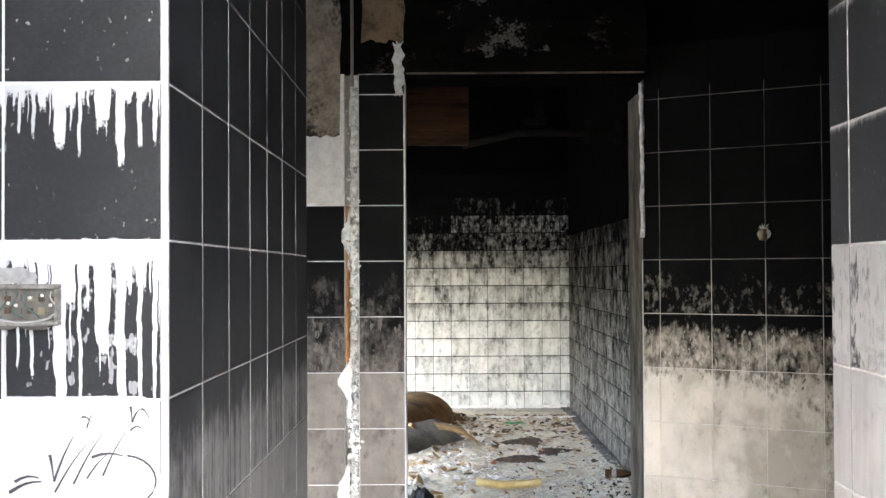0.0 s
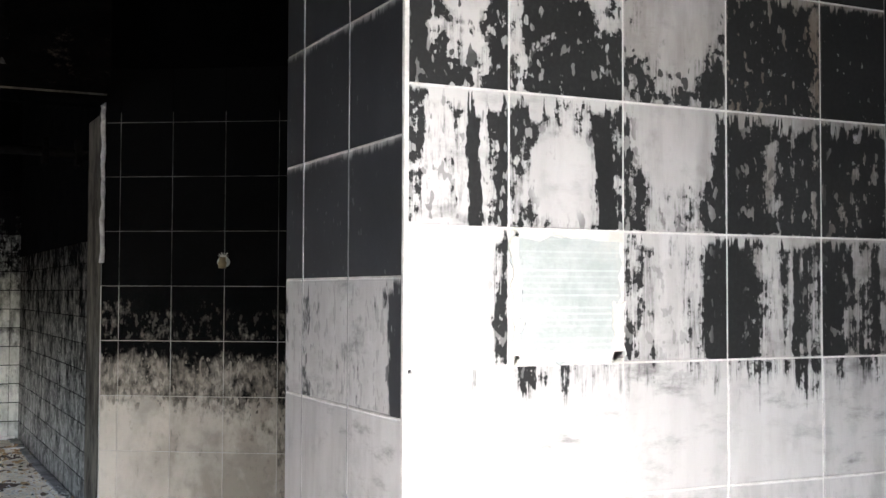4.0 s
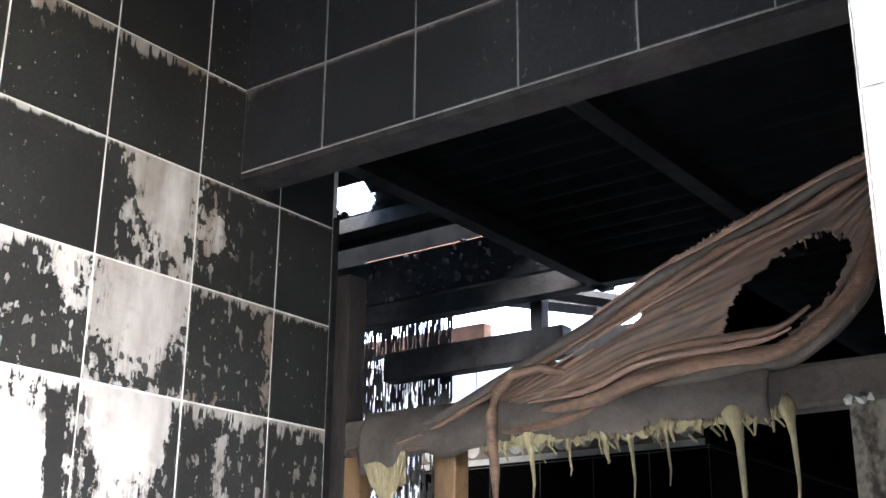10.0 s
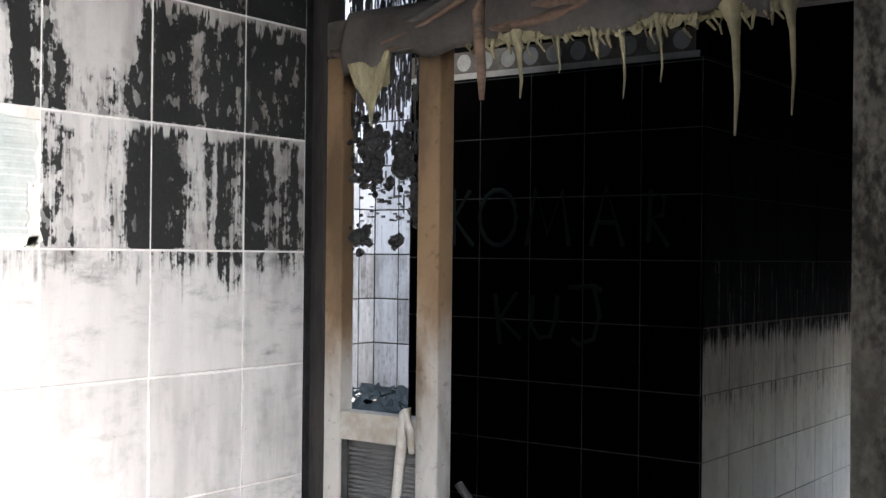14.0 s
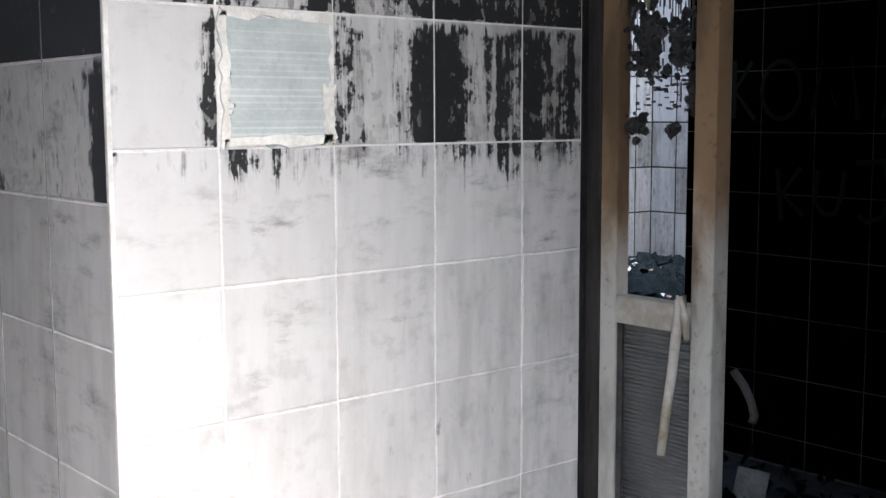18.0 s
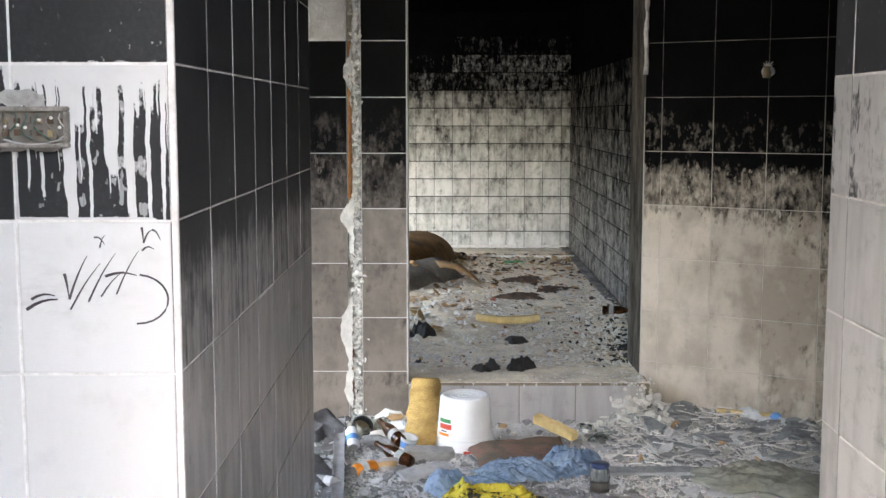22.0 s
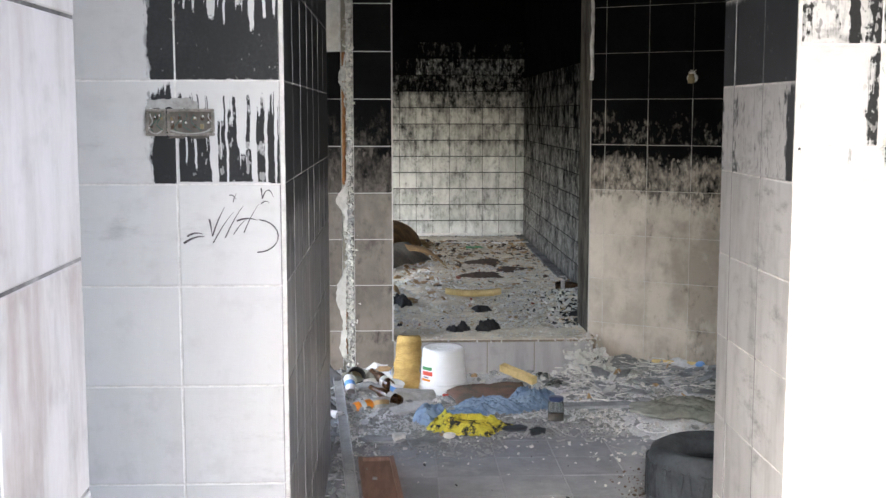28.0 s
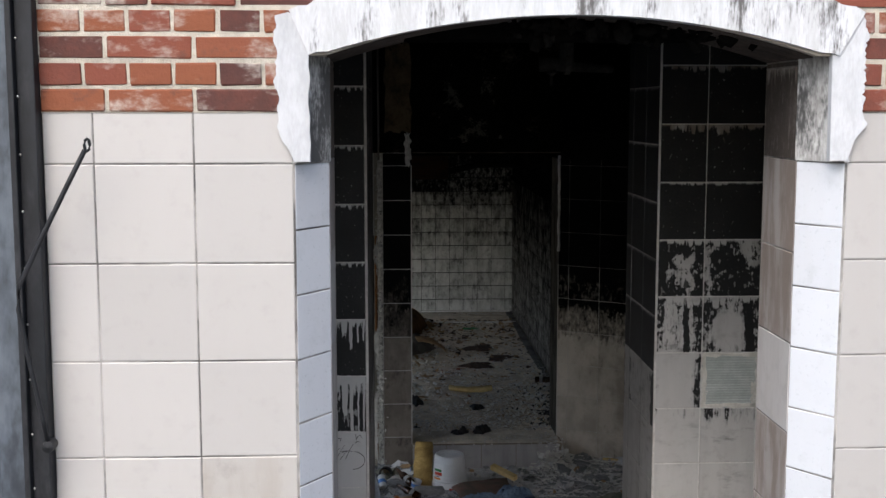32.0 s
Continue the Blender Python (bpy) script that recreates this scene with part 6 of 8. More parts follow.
def can(x, y, z, yaw, mat, label, tilt=88):
    ob = thing("drinks_can", label, "can", "cans among the rubbish", m=pose(x, y, z, tilt, 0, yaw))
    part("body", lathe([(0.024, 0.0), (0.033, 0.01), (0.033, 0.112), (0.027, 0.122)], 22), mat, ob, smooth=True)
    part("end", lathe([(0, 0.118), (0.022, 0.118), (0.027, 0.122), (0.027, 0.124), (0.020, 0.124)], 20), M_TIN, ob, "bare tin end", True)
    part("base", lathe([(0, 0.006), (0.018, 0.004), (0.024, 0.0)], 20), M_TIN, ob, smooth=True)
    part("print_band", lathe([(0.0332, 0.035), (0.0334, 0.036), (0.0334, 0.07), (0.0332, 0.071)], 22), M_WHITEPLASTIC if mat is not M_WHITEPLASTIC else M_BLUE, ob, "printed band", True)
can(-0.40, 5.33, 0.085, 130, M_ORANGE, "orange drinks can on its side")
can(-0.43, 5.68, 0.10, 190, M_WHITEPLASTIC, "blue and white drinks can", 60)
can(-0.45, 5.13, 0.085, 250, M_CONCRETE, "scorched drinks can against the pier")

def cup(x, y, z, m1, label, r=0.05, h=0.06, tilt=20):
    ob = thing("plastic_cup", label, "cup", "cups among the rubbish", m=pose(x, y, z, tilt, 8, 30))
    part("wall", lathe([(r * 0.75, 0), (r, h), (r * 1.05, h + 0.002), (r * 0.95, h), (r * 0.7, 0.004), (0, 0.004)], 24), m1, ob, smooth=True)
    part("print_band", lathe([(r * 0.84, h * 0.35), (r * 0.845, h * 0.36), (r * 0.955, h * 0.75), (r * 0.95, h * 0.76)], 24), M_BLUE if m1 is M_WHITEPLASTIC else M_TANBIT, ob, "printed band", True)
cup(-0.245, 5.40, 0.06, M_CONCRETE, "dirty plastic cup with a reddish band", 0.055, 0.06, -25)
cup(-0.17, 5.72, 0.07, M_WHITEPLASTIC, "white and blue plastic cup", 0.045, 0.08, 15)
cup(-0.17, 6.10, 0.10, M_WHITEPLASTIC, "white plastic tub half buried", 0.05, 0.05, 60)

def jug_ring():
    ob = thing("black_jar_ring", "scorched round tin among the bottles", "tin", m=pose(-0.42, 6.02, 0.10, 55, 0, 20))
    part("wall", lathe([(0.050, 0), (0.056, 0.0), (0.056, 0.06), (0.050, 0.06)], 24), M_BLACKBIT, ob, smooth=True)
    part("base", lathe([(0, 0.006), (0.05, 0.004)], 24), M_BRASS, ob)
jug_ring()

def metal_strip():
    ob = thing("metal_profile", "long grey metal channel lying along the pier", "metal profile", m=pose(-0.445, 4.98, 0.092, 1.4, 0, 4.6))
    part("web", box(-0.026, 0.026, -1.18, 1.18, 0.0, 0.004), M_ZINC, ob)
    for x in (-0.028, 0.024):
        part("flange", box(x, x + 0.004, -1.18, 1.18, 0.0, 0.018), M_ZINC, ob)
metal_strip()

def cabinet_door():
    ob = thing("cabinet_front", "brown veneered cabinet front lying on the floor", "cabinet front", m=pose(-0.205, 3.62, 0.056, 0, 0, 4.0))
    part("panel", box(-0.072, 0.072, -0.74, 0.74, 0.004, 0.012), M_BROWNWOOD, ob)
    for x in (-0.088, 0.066):
        part("rail", box(x, x + 0.022, -0.765, 0.765, 0.0, 0.03, 0.003), M_BROWNWOOD, ob)
    for y in (-0.765, -0.01, 0.743):
        part("cross_rail", box(-0.066, 0.066, y, y + 0.022, 0.0, 0.028, 0.003), M_BROWNWOOD, ob, "lighter brown cross rail")
cabinet_door()

def tyre():
    ob = thing("car_tyre", "worn dusty black car tyre lying flat", "tyre", m=pose(1.222, 3.63, 0.052) @ Matrix.Diagonal((1.03, 1.03, 1.40, 1)))
    part("tread", lathe([(0.235, 0.012), (0.268, 0.02), (0.285, 0.045), (0.288, 0.10), (0.285, 0.16), (0.268, 0.192), (0.235, 0.205)], 56), M_RUBBER, ob, smooth=True)
    part("sidewall", lathe([(0.235, 0.205), (0.21, 0.208), (0.185, 0.200), (0.165, 0.185), (0.162, 0.165)], 56), M_RUBBER, ob, "dusty sidewall", True)
    part("sidewall", lathe([(0.162, 0.04), (0.165, 0.02), (0.21, 0.003), (0.235, 0.012)], 56), M_RUBBER, ob, smooth=True)
    part("bead", lathe([(0.162, 0.165), (0.158, 0.15), (0.20, 0.13), (0.24, 0.11), (0.20, 0.07), (0.158, 0.055), (0.162, 0.04)], 48), M_RUBBER, ob, smooth=True)
    for k in range(40):
        a = 2 * math.pi * k / 40
        part("tread_block", box(-0.011, 0.011, -0.004, 0.005, -0.062, 0.062, 0.002), M_RUBBER, ob, m=pose(0.287 * math.cos(a), 0.287 * math.sin(a), 0.104, 0, 0, math.degrees(a) + 90) @ pose(0, 0, 0, 0, 10 if k % 2 else -10, 0))
tyre()
def saucer():
    ob = thing("white_saucer", "white saucer on the floor beside the tyre", "saucer", m=pose(1.23, 4.90, 0.053, 2, 3, 0))
    part("dish", lathe([(0, 0.004), (0.045, 0.004), (0.085, 0.016), (0.088, 0.018), (0.05, 0.0), (0, 0.0)], 30), M_WHITEPLASTIC, ob, smooth=True)
    part("well_ring", lathe([(0.040, 0.0045), (0.042, 0.006), (0.044, 0.0045)], 30), M_WHITEPLASTIC, ob, smooth=True)
saucer()
for x, y, w, d, s in ((0.78, 6.10, 0.11, 0.08, 3), (0.86, 5.92, 0.14, 0.1, 4)):
    solid("clear_wrapper", drape(w, d, 0.05, s + 60, 14, 12, 6, 0.4), M_CLEARGLASS, "crumpled clear plastic wrapper with a red stripe", "wrapper", "wrappers", smooth=True, m=pose(x, y, 0.07))
solid("yellow_stick", slab(0.30, 0.03, 0.02, 71, 0.004), M_FOAM_PALE, "yellow stick by the wall", "stick", m=ASK @ pose(0.62, -0.04, 0.152, 0, -2, 3))
solid("blue_plastic_scrap", lathe([(0, 0), (0.03, 0), (0.033, 0.018), (0.026, 0.033), (0, 0.036)], 16), M_BLUE, "blue plastic scrap on the rubble", "scrap", smooth=True, m=ASK @ pose(0.80, -0.06, 0.150, 20))

# loose pieces round the cloths
def shard_plate(name, label, x, y, w, d, t, mat, seed, rx=3, ry=-2, rz=0, n=9, z=0.062):
    r = random.Random(seed)
    pts = [(w / 2 * math.cos(a) * r.uniform(0.65, 1.1), d / 2 * math.sin(a) * r.uniform(0.65, 1.1)) for a in (6.283 * k / n for k in range(n))]
    bm = prism(pts, 0.0, t)
    bmesh.ops.bevel(bm, geom=[e for e in bm.edges if abs(e.verts[0].co.z - e.verts[1].co.z) < 1e-5], offset=t * 0.2, segments=1, affect="EDGES")
    solid(name, bm, mat, label, "shard", "loose shards", m=pose(x, y, z, rx, ry, rz))
shard_plate("slate_piece", "flat grey slate piece on the dirt", 0.00, 4.70, 0.26, 0.17, 0.010, M_SLATE, 1, rz=20, n=5)
shard_plate("slate_piece", "flat grey slate piece on the dirt", -0.24, 4.74, 0.26, 0.14, 0.012, M_SLATE, 2, rz=-15, n=6)
shard_plate("slate_piece", "dark slate piece beside the jar", 0.48, 4.93, 0.20, 0.13, 0.010, M_STEEL_BLUE, 3, rz=5, n=6)
shard_plate("tile_piece", "broken tile with a white edge beside the jar", 0.60, 4.87, 0.15, 0.11, 0.014, M_RUBBER, 4, rx=8, rz=30, n=5)
shard_plate("plaster_piece", "white lump of plaster on the dirt", -0.145, 4.73, 0.10, 0.08, 0.035, M_WHITEBIT, 5, rz=40, n=7)
shard_plate("plaster_piece", "white lump of plaster on the dirt", 0.12, 4.78, 0.07, 0.05, 0.025, M_WHITEBIT, 6, n=6)
shard_plate("plaster_piece", "white lump of plaster among the shards", 0.86, 5.62, 0.10, 0.07, 0.03, M_WHITEBIT, 7, n=6)
solid("board_piece", slab(0.44, 0.09, 0.014, 8, 0.003, rough=0.006), M_SLAB, "dark grey burnt board on the rubble", "board", "burnt boards", m=pose(0.98, 5.34, 0.080, 3, -2, -6))
shard_plate("paper_scrap", "white paper scrap behind the bottles", -0.20, 6.05, 0.22, 0.09, 0.006, M_WHITEPLASTIC, 10, rx=16, rz=-20, n=7, z=0.11)
shard_plate("paper_scrap", "white paper scrap behind the bottles", -0.32, 5.92, 0.14, 0.08, 0.006, M_WHITEBIT, 11, rx=20, rz=35, n=6, z=0.10)
shard_plate("paper_scrap", "tan paper scrap behind the bottles", -0.24, 6.16, 0.13, 0.07, 0.006, M_TANBIT, 12, rx=25, rz=10, n=6, z=0.13)
solid("grey_cloth", drape(0.30, 0.24, 0.12, 31, 40, 34, 6, 0.25, 1.8), M_KHAKI, "dusty grey cloth heaped in the corner by the pier", "cloth", smooth=True, m=pose(-0.40, 6.06, 0.06, 0, 0, 25))
solid("grey_cloth", drape(0.26, 0.16, 0.07, 33, 36, 26, 6, 0.25, 1.8), M_SLATE, "dusty grey cloth behind the can", "cloth", smooth=True, m=pose(-0.30, 5.80, 0.06, 0, 0, -30))

# ---- far room things ----
for x, l, turn in ((0.42, 0.66, 1.5), (1.17, 0.44, -2.0)):
    solid("white_lath", box(-l / 2, l / 2, -0.02, 0.02, 0, 0.022, 0.004), M_WHITEBIT, "white lath lying along the foot of the end wall", "lath", "white laths", m=pose(x, 13.16, FZ + 0.035, 0, 0, turn))
solid("scorched_board", slab(0.52, 0.04, 0.50, 171, 0.004, seg=8, rough=0.006), M_SCORCHED, "scorched brown board hanging over the far room", "board", m=pose(-0.07, 7.24, 2.58))
part("hanger", box(-0.20, -0.18, -0.008, 0.008, 0.49, CEIL - 2.58), M_PIPE, bpy.data.objects["scorched_board"])
part("hanger", box(0.18, 0.20, -0.008, 0.008, 0.49, CEIL - 2.58), M_PIPE, bpy.data.objects["scorched_board"])
solid("foam_plank", slab(0.46, 0.09, 0.045, 73, 0.006, -0.02, rough=0.006), M_FOAM_PALE, "bent plank of yellow foam on the dusty floor", "foam", smooth=True, m=pose(0.48, 8.30, FZ + 0.05, 0, 0, -4))
solid("white_batten", box(0.10, 1.40, 12.36, 12.40, FZ, FZ + 0.03, 0.003), M_WHITEBIT, "long white batten on the floor by the end wall", "batten")
def carpet_roll():
    ob = thing("rolled_sheet", "curled brown rolled sheet on the floor", "roll", m=pose(-0.50, 11.1, FZ, 0, 0, -14))
    bm = bmesh.new()
    rows = []
    for i in range(25):
        a = -0.35 + 3.6 * i / 24
        rr = 0.30 + 0.012 * i / 24 * 10
        rows.append([bm.verts.new((0.38 * math.cos(a) * (1 + 0.02 * math.sin(3 * y)), y, 0.02 + 0.30 * max(0.0, math.sin(max(0.0, a) * 0.98)))) for y in [-1.0 + 0.16 * k for k in range(14)]])
    for a, b in zip(rows, rows[1:]):
        for k in range(13):
            bm.faces.new((a[k], a[k + 1], b[k + 1], b[k]))
    sh = part("shell", bm, M_BROWNCARPET, ob, smooth=True)
    md = sh.modifiers.new("thick", "SOLIDIFY")
    md.thickness = 0.012
    part("torn_flap", slab(1.7, 0.34, 0.012, 77, 0.003, 0.05, 14, 0.03), M_POST, ob, "grey torn flap", True, m=pose(0.40, -1.35, 0.10, 28, -4, 66))
    part("bent_offcut", slab(0.46, 0.14, 0.02, 79, 0.004, 0.06, 8, 0.02), M_TANBIT, ob, "tan bent offcut", True, m=pose(0.78, -0.55, 0.10, 20, 25, 40))
    part("splinter", slab(0.40, 0.05, 0.03, 78, 0.004), M_TANBIT, ob, m=pose(0.55, -0.85, 0.12, 0, 40, 60))
carpet_roll()
for x, y, w, d, h, s in ((-0.14, 7.72, 0.26, 0.34, 0.15, 81), (0.27, 6.62, 0.22, 0.17, 0.13, 82), (0.46, 6.64, 0.27, 0.19, 0.15, 83), (-0.12, 6.85, 0.12, 0.1, 0.06, 84), (0.50, 7.66, 0.18, 0.16, 0.05, 85), (1.24, 7.4, 0.26, 0.24, 0.05, 86), (0.65, 9.6, 0.44, 0.35, 0.04, 87), (0.75, 10.6, 0.5, 0.4, 0.035, 88), (0.95, 10.0, 0.5, 0.3, 0.035, 89)):
    flat = h < 0.045
    solid("burnt_rag", drape(w * 0.8, d * 0.8, h, s, 36, 30, 5.5, 0.35), M_BROWNDIRT if flat else M_BLACKRAG, ("burnt black rag on the dusty floor", "flat brown burnt scrap on the dusty floor")[flat], "rag", "burnt rags", smooth=True, m=pose(x, y, FZ + 0.012, 0, 0, s * 31))
bottle(1.22, 8.72, FZ + 0.055, 75, "brown bottle lying in the far room", 88)
solid("green_scrap", drape(0.2, 0.1, 0.05, 91, 14, 10, 4, 0.4), M_GREEN, "green plastic scrap by the end wall", "scrap", smooth=True, m=pose(0.72, 11.9, FZ))
# soot level also stands for how little light this wall catches
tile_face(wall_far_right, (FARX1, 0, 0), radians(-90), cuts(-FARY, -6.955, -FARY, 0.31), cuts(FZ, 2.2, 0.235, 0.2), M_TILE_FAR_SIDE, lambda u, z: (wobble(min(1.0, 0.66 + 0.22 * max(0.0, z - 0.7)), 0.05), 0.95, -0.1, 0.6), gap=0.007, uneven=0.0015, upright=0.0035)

# ---- loose rubble ----
def shards(name, count, where, size, flat, mat, label, seed, category="rubble", lift=0.0, tilt=0.5):
    """Broken flat pieces strewn over a floor; where(r) gives x, y and z."""
    r = random.Random(seed)
    vs, fs = [], []
    for _ in range(count):
        x, y, z = where(r)
        s = size * min(1.9, math.exp(r.gauss(0, 0.5)))
        n = r.randint(3, 6)
        a0 = r.uniform(0, 6.28)
        t = s * flat * r.uniform(0.5, 1.6)
        m = Euler((r.gauss(0, tilt), r.gauss(0, tilt), r.uniform(0, 6.28))).to_matrix()
        b = len(vs)
        asp = r.uniform(0.35, 1.0)
        ring = [(s * math.cos(a0 + 6.283 * k / n) * r.uniform(0.6, 1.1), s * asp * math.sin(a0 + 6.283 * k / n) * r.uniform(0.6, 1.1)) for k in range(n)]
        low = 0.0
        pts = [m @ Vector((p, q, h)) for h in (-t / 2, t / 2) for p, q in ring]
        low = min(p.z for p in pts)
        for p in pts:
            vs.append((x + p.x, y + p.y, z + p.z - low * 0.75 + lift))
        fs.append(tuple(b + k for k in range(n))[::-1])
        fs.append(tuple(b + n + k for k in range(n)))
        for k in range(n):
            fs.append((b + k, b + (k + 1) % n, b + n + (k + 1) % n, b + n + k))
    me = bpy.data.meshes.new(name)
    me.from_pydata(vs, [], fs)
    me.materials.append(mat)
    return tagged(new(name, me), label, category, kind="stuff")


def bed_height(x, y):
    """Height of the hall's rubble over its floor."""
    k = min(1.0, max(0.0, (y - 4.75 - 0.25 * math.sin(3 * x)) / 0.9))
    edge = max(0.0, 1 - (x + 0.48) / 0.15) * 0.12 if x < -0.2 else 0.0
    right = max(0.0, min(1.0, (x - 0.8) / 0.8)) * k
    far = max(0.0, (y + 0.5 - askew_y(x)) / 0.5) * 0.05 if x > 0.95 or x < -0.2 else 0.0
    return 0.018 * max(k, edge) + 0.03 * right + far


def heap(name, x0, x1, y0, y1, nx, ny, height, base, mat, label, category="rubble"):
    bm = bmesh.new()
    g = [[bm.verts.new((x0 + (x1 - x0) * i / nx, y0 + (y1 - y0) * j / ny, 0)) for i in range(nx + 1)] for j in range(ny + 1)]
    for row in g:
        for v in row:
            n = max(-1.0, min(0.6, noise.fractal(Vector((v.co.x * 7, v.co.y * 7, 3.3)), 0.8, 2.1, 5)))
            h = height(v.co.x, v.co.y)
            v.co.z = base + h * (1 + 0.7 * n) - (0.006 if h < 0.004 else 0)
    for a, b in zip(g, g[1:]):
        for i in range(nx):
            bm.faces.new((a[i], a[i + 1], b[i + 1], b[i]))
    ob = new(name, mesh_of(bm, name, mat, True))
    return tagged(ob, label, category, kind="stuff")


def far_relief(x, y):
    """Height of the dust over the far room's floor."""
    wall = max(0.0, 1 - (1.44 - x) / 0.35) * max(0.0, 1 - (y - 6.9) / 3.5)
    heaped = max(0.0, 1 - (x + 0.3) / 0.8) if x > -0.3 else 1.0
    return 0.014 + 0.03 * wall + 0.035 * min(1.0, heaped) + 0.012 * noise.noise(Vector((x * 2.5, y * 2.0, 7.0)))


heap("far_dust_bed", -0.9, 1.36, 6.66, 12.9, 110, 200, far_relief, FZ, M_ASHFLOOR, "uneven bed of ash and plaster dust in the far room", "dust")
heap("ash_bed", -0.48, 2.18, 2.6, 6.29, 90, 120, bed_height, FLOOR, M_HALLDIRT, "grey bed of ash and plaster dust on the tiles")


def hall_spot(r):
    while True:
        x, y = r.uniform(-0.47, 2.15), r.uniform(4.3, 6.28)
        k = min(1.0, max(0.0, (y - 4.6) / 1.0))
        if r.random() < (0.12 + 0.88 * k) * (0.35 if x < 0.9 else 1.0) and y < askew_y(x) - 0.02 and not (abs(x - 0.13) < 0.17 and abs(y - 5.95) < 0.17):
            return x, y, FLOOR + bed_height(x, y)


def front_spot(r):
    while True:
        x, y = r.uniform(-0.46, 1.1), 5.05 + r.gauss(0, 0.33)
        if 4.45 < y < 5.9 and not (x > 0.4 and y < 4.8):
            return x, y, FLOOR + bed_height(x, y)


def right_spot(r):
    x = r.uniform(0.9, 2.15)
    y = askew_y(x) - 0.03 - abs(r.gauss(0, 0.55))
    return x, y, FLOOR + bed_height(x, y)


def edge_spot(r):
    x, y = -0.47 + abs(r.gauss(0, 0.10)), r.uniform(2.6, 6.25)
    return x, y, FLOOR + bed_height(x, y)


def step_spot(r):
    x, y = 1.05 + r.gauss(0, 0.25), 6.26 - abs(r.gauss(0, 0.25))
    return x, y, FLOOR + bed_height(x, y)


def lane_spot(r):
    x, y = r.uniform(-0.2, 1.05), r.uniform(2.6, 5.0)
    return x, y, FLOOR


def far_spot(r):
    while True:
        x, y = r.uniform(-0.6, 1.42), 6.62 + abs(r.gauss(0, 2.6))
        if noise.fractal(Vector((x * 2.2, y * 1.1, 0.3)), 0.8, 2.0, 4) + r.uniform(-0.5, 0.6) > 0.05:
            return x, min(y, 13.1), FZ + far_relief(x, y)


def far_left(r):
    x, y = -0.3 + abs(r.gauss(0, 0.35)), r.uniform(7.5, 12.5)
    return x, y, FZ + far_relief(x, y)


def back_spot(r):
    x, y = r.uniform(-0.3, 1.35), 12.6 - abs(r.gauss(0, 1.6))
    return x, y, FZ + far_relief(x, y)


def far_corner(r):
    x, y = 1.40 - abs(r.gauss(0, 0.22)), 6.96 + abs(r.gauss(0, 1.0))
    return x, y, FZ + far_relief(x, y)


shards("slate_shards", 700, right_spot, 0.036, 0.08, M_SLAB, "dark broken slate and tile shards in the hall", 101, tilt=0.11)
def slate_slabs():
    """Larger slate slabs lying over one another between the wall and the cloth."""
    r = random.Random(61)
    for i in range(46):
        x = r.uniform(1.08, 2.12)
        y = askew_y(x) - 0.06 - abs(r.gauss(0, 0.38))
        w = r.uniform(0.09, 0.22)
        shard_plate("slate_piece", "dark grey slate slab among the rubble", x, y, w, w * r.uniform(0.45, 0.8), r.uniform(0.006, 0.014), M_SLAB, 500 + i,
                    rx=r.gauss(0, 9), ry=r.gauss(0, 7), rz=r.uniform(0, 180), n=r.choice((4, 5, 5, 6)), z=FLOOR + bed_height(x, y) + 0.018)


def sticks(name, count, where, size, mat, label, seed):
    """Thin broken slats strewn flat, joined into one mesh."""
    r = random.Random(seed)
    bm = bmesh.new()
    for _ in range(count):
        x, y, z = where(r)
        l, w, t = size * r.uniform(0.4, 1.4), r.uniform(0.003, 0.007), r.uniform(0.003, 0.006)
        own = box(-l / 2, l / 2, -w / 2, w / 2, 0, t)
        own.transform(pose(x, y, z + r.uniform(0.012, 0.035), r.gauss(0, 5), r.gauss(0, 5), r.gauss(0, 40)))
        join(bm, own)
    solid(name, bm, mat, label, "rubble", kind="stuff")


slate_slabs()
sticks("white_slats", 90, right_spot, 0.10, M_WHITEBIT, "thin white slats and broken edges among the slate", 62)
shards("plaster_chunks", 110, lambda r: (1.08 + r.gauss(0, 0.07), 6.24 - abs(r.gauss(0, 0.10)), FLOOR + max(0.0, r.uniform(-0.05, 0.17))), 0.024, 0.6, M_WHITEBIT, "white plaster chunks heaped at the broken end of the step", 63)
shards("far_plaster_chunks", 130, lambda r: (r.uniform(0.55, 1.36), 6.75 + abs(r.gauss(0, 0.9)), FZ + 0.02), 0.013, 0.4, M_WHITEBIT, "white plaster chunks on the far room floor", 64)
shards("white_slivers", 260, right_spot, 0.022, 0.14, M_WHITEBIT, "white slivers among the slate", 130, tilt=0.2)
shards("right_grit", 4200, right_spot, 0.009, 0.45, M_GREYBIT, "grey crumbs between the shards", 121)
shards("right_white_grit", 700, right_spot, 0.009, 0.4, M_WHITEBIT, "white crumbs between the shards", 122)
shards("slate_shards_thin", 520, hall_spot, 0.024, 0.14, M_SLATE, "grey broken shards on the hall floor", 102, tilt=0.3)
shards("plaster_bits", 480, hall_spot, 0.009, 0.5, M_WHITEBIT, "small white plaster bits on the hall floor", 103)
shards("plaster_rubble", 260, step_spot, 0.013, 0.5, M_WHITEBIT, "white plaster rubble by the step", 104)
shards("plaster_rubble_edge", 90, edge_spot, 0.012, 0.45, M_WHITEBIT, "white plaster rubble along the pier", 105)
shards("grey_rubble_edge", 420, edge_spot, 0.014, 0.45, M_SLAB, "dark grey rubble along the pier", 106)
heap("side_ash_bed", -2.38, -0.478, 4.44, 6.28, 60, 60, lambda x, y: 0.035 + 0.02 * noise.noise(Vector((x * 3, y * 3, 1.0))), FLOOR, M_SIDEDIRT, "dark bed of ash behind the pier")
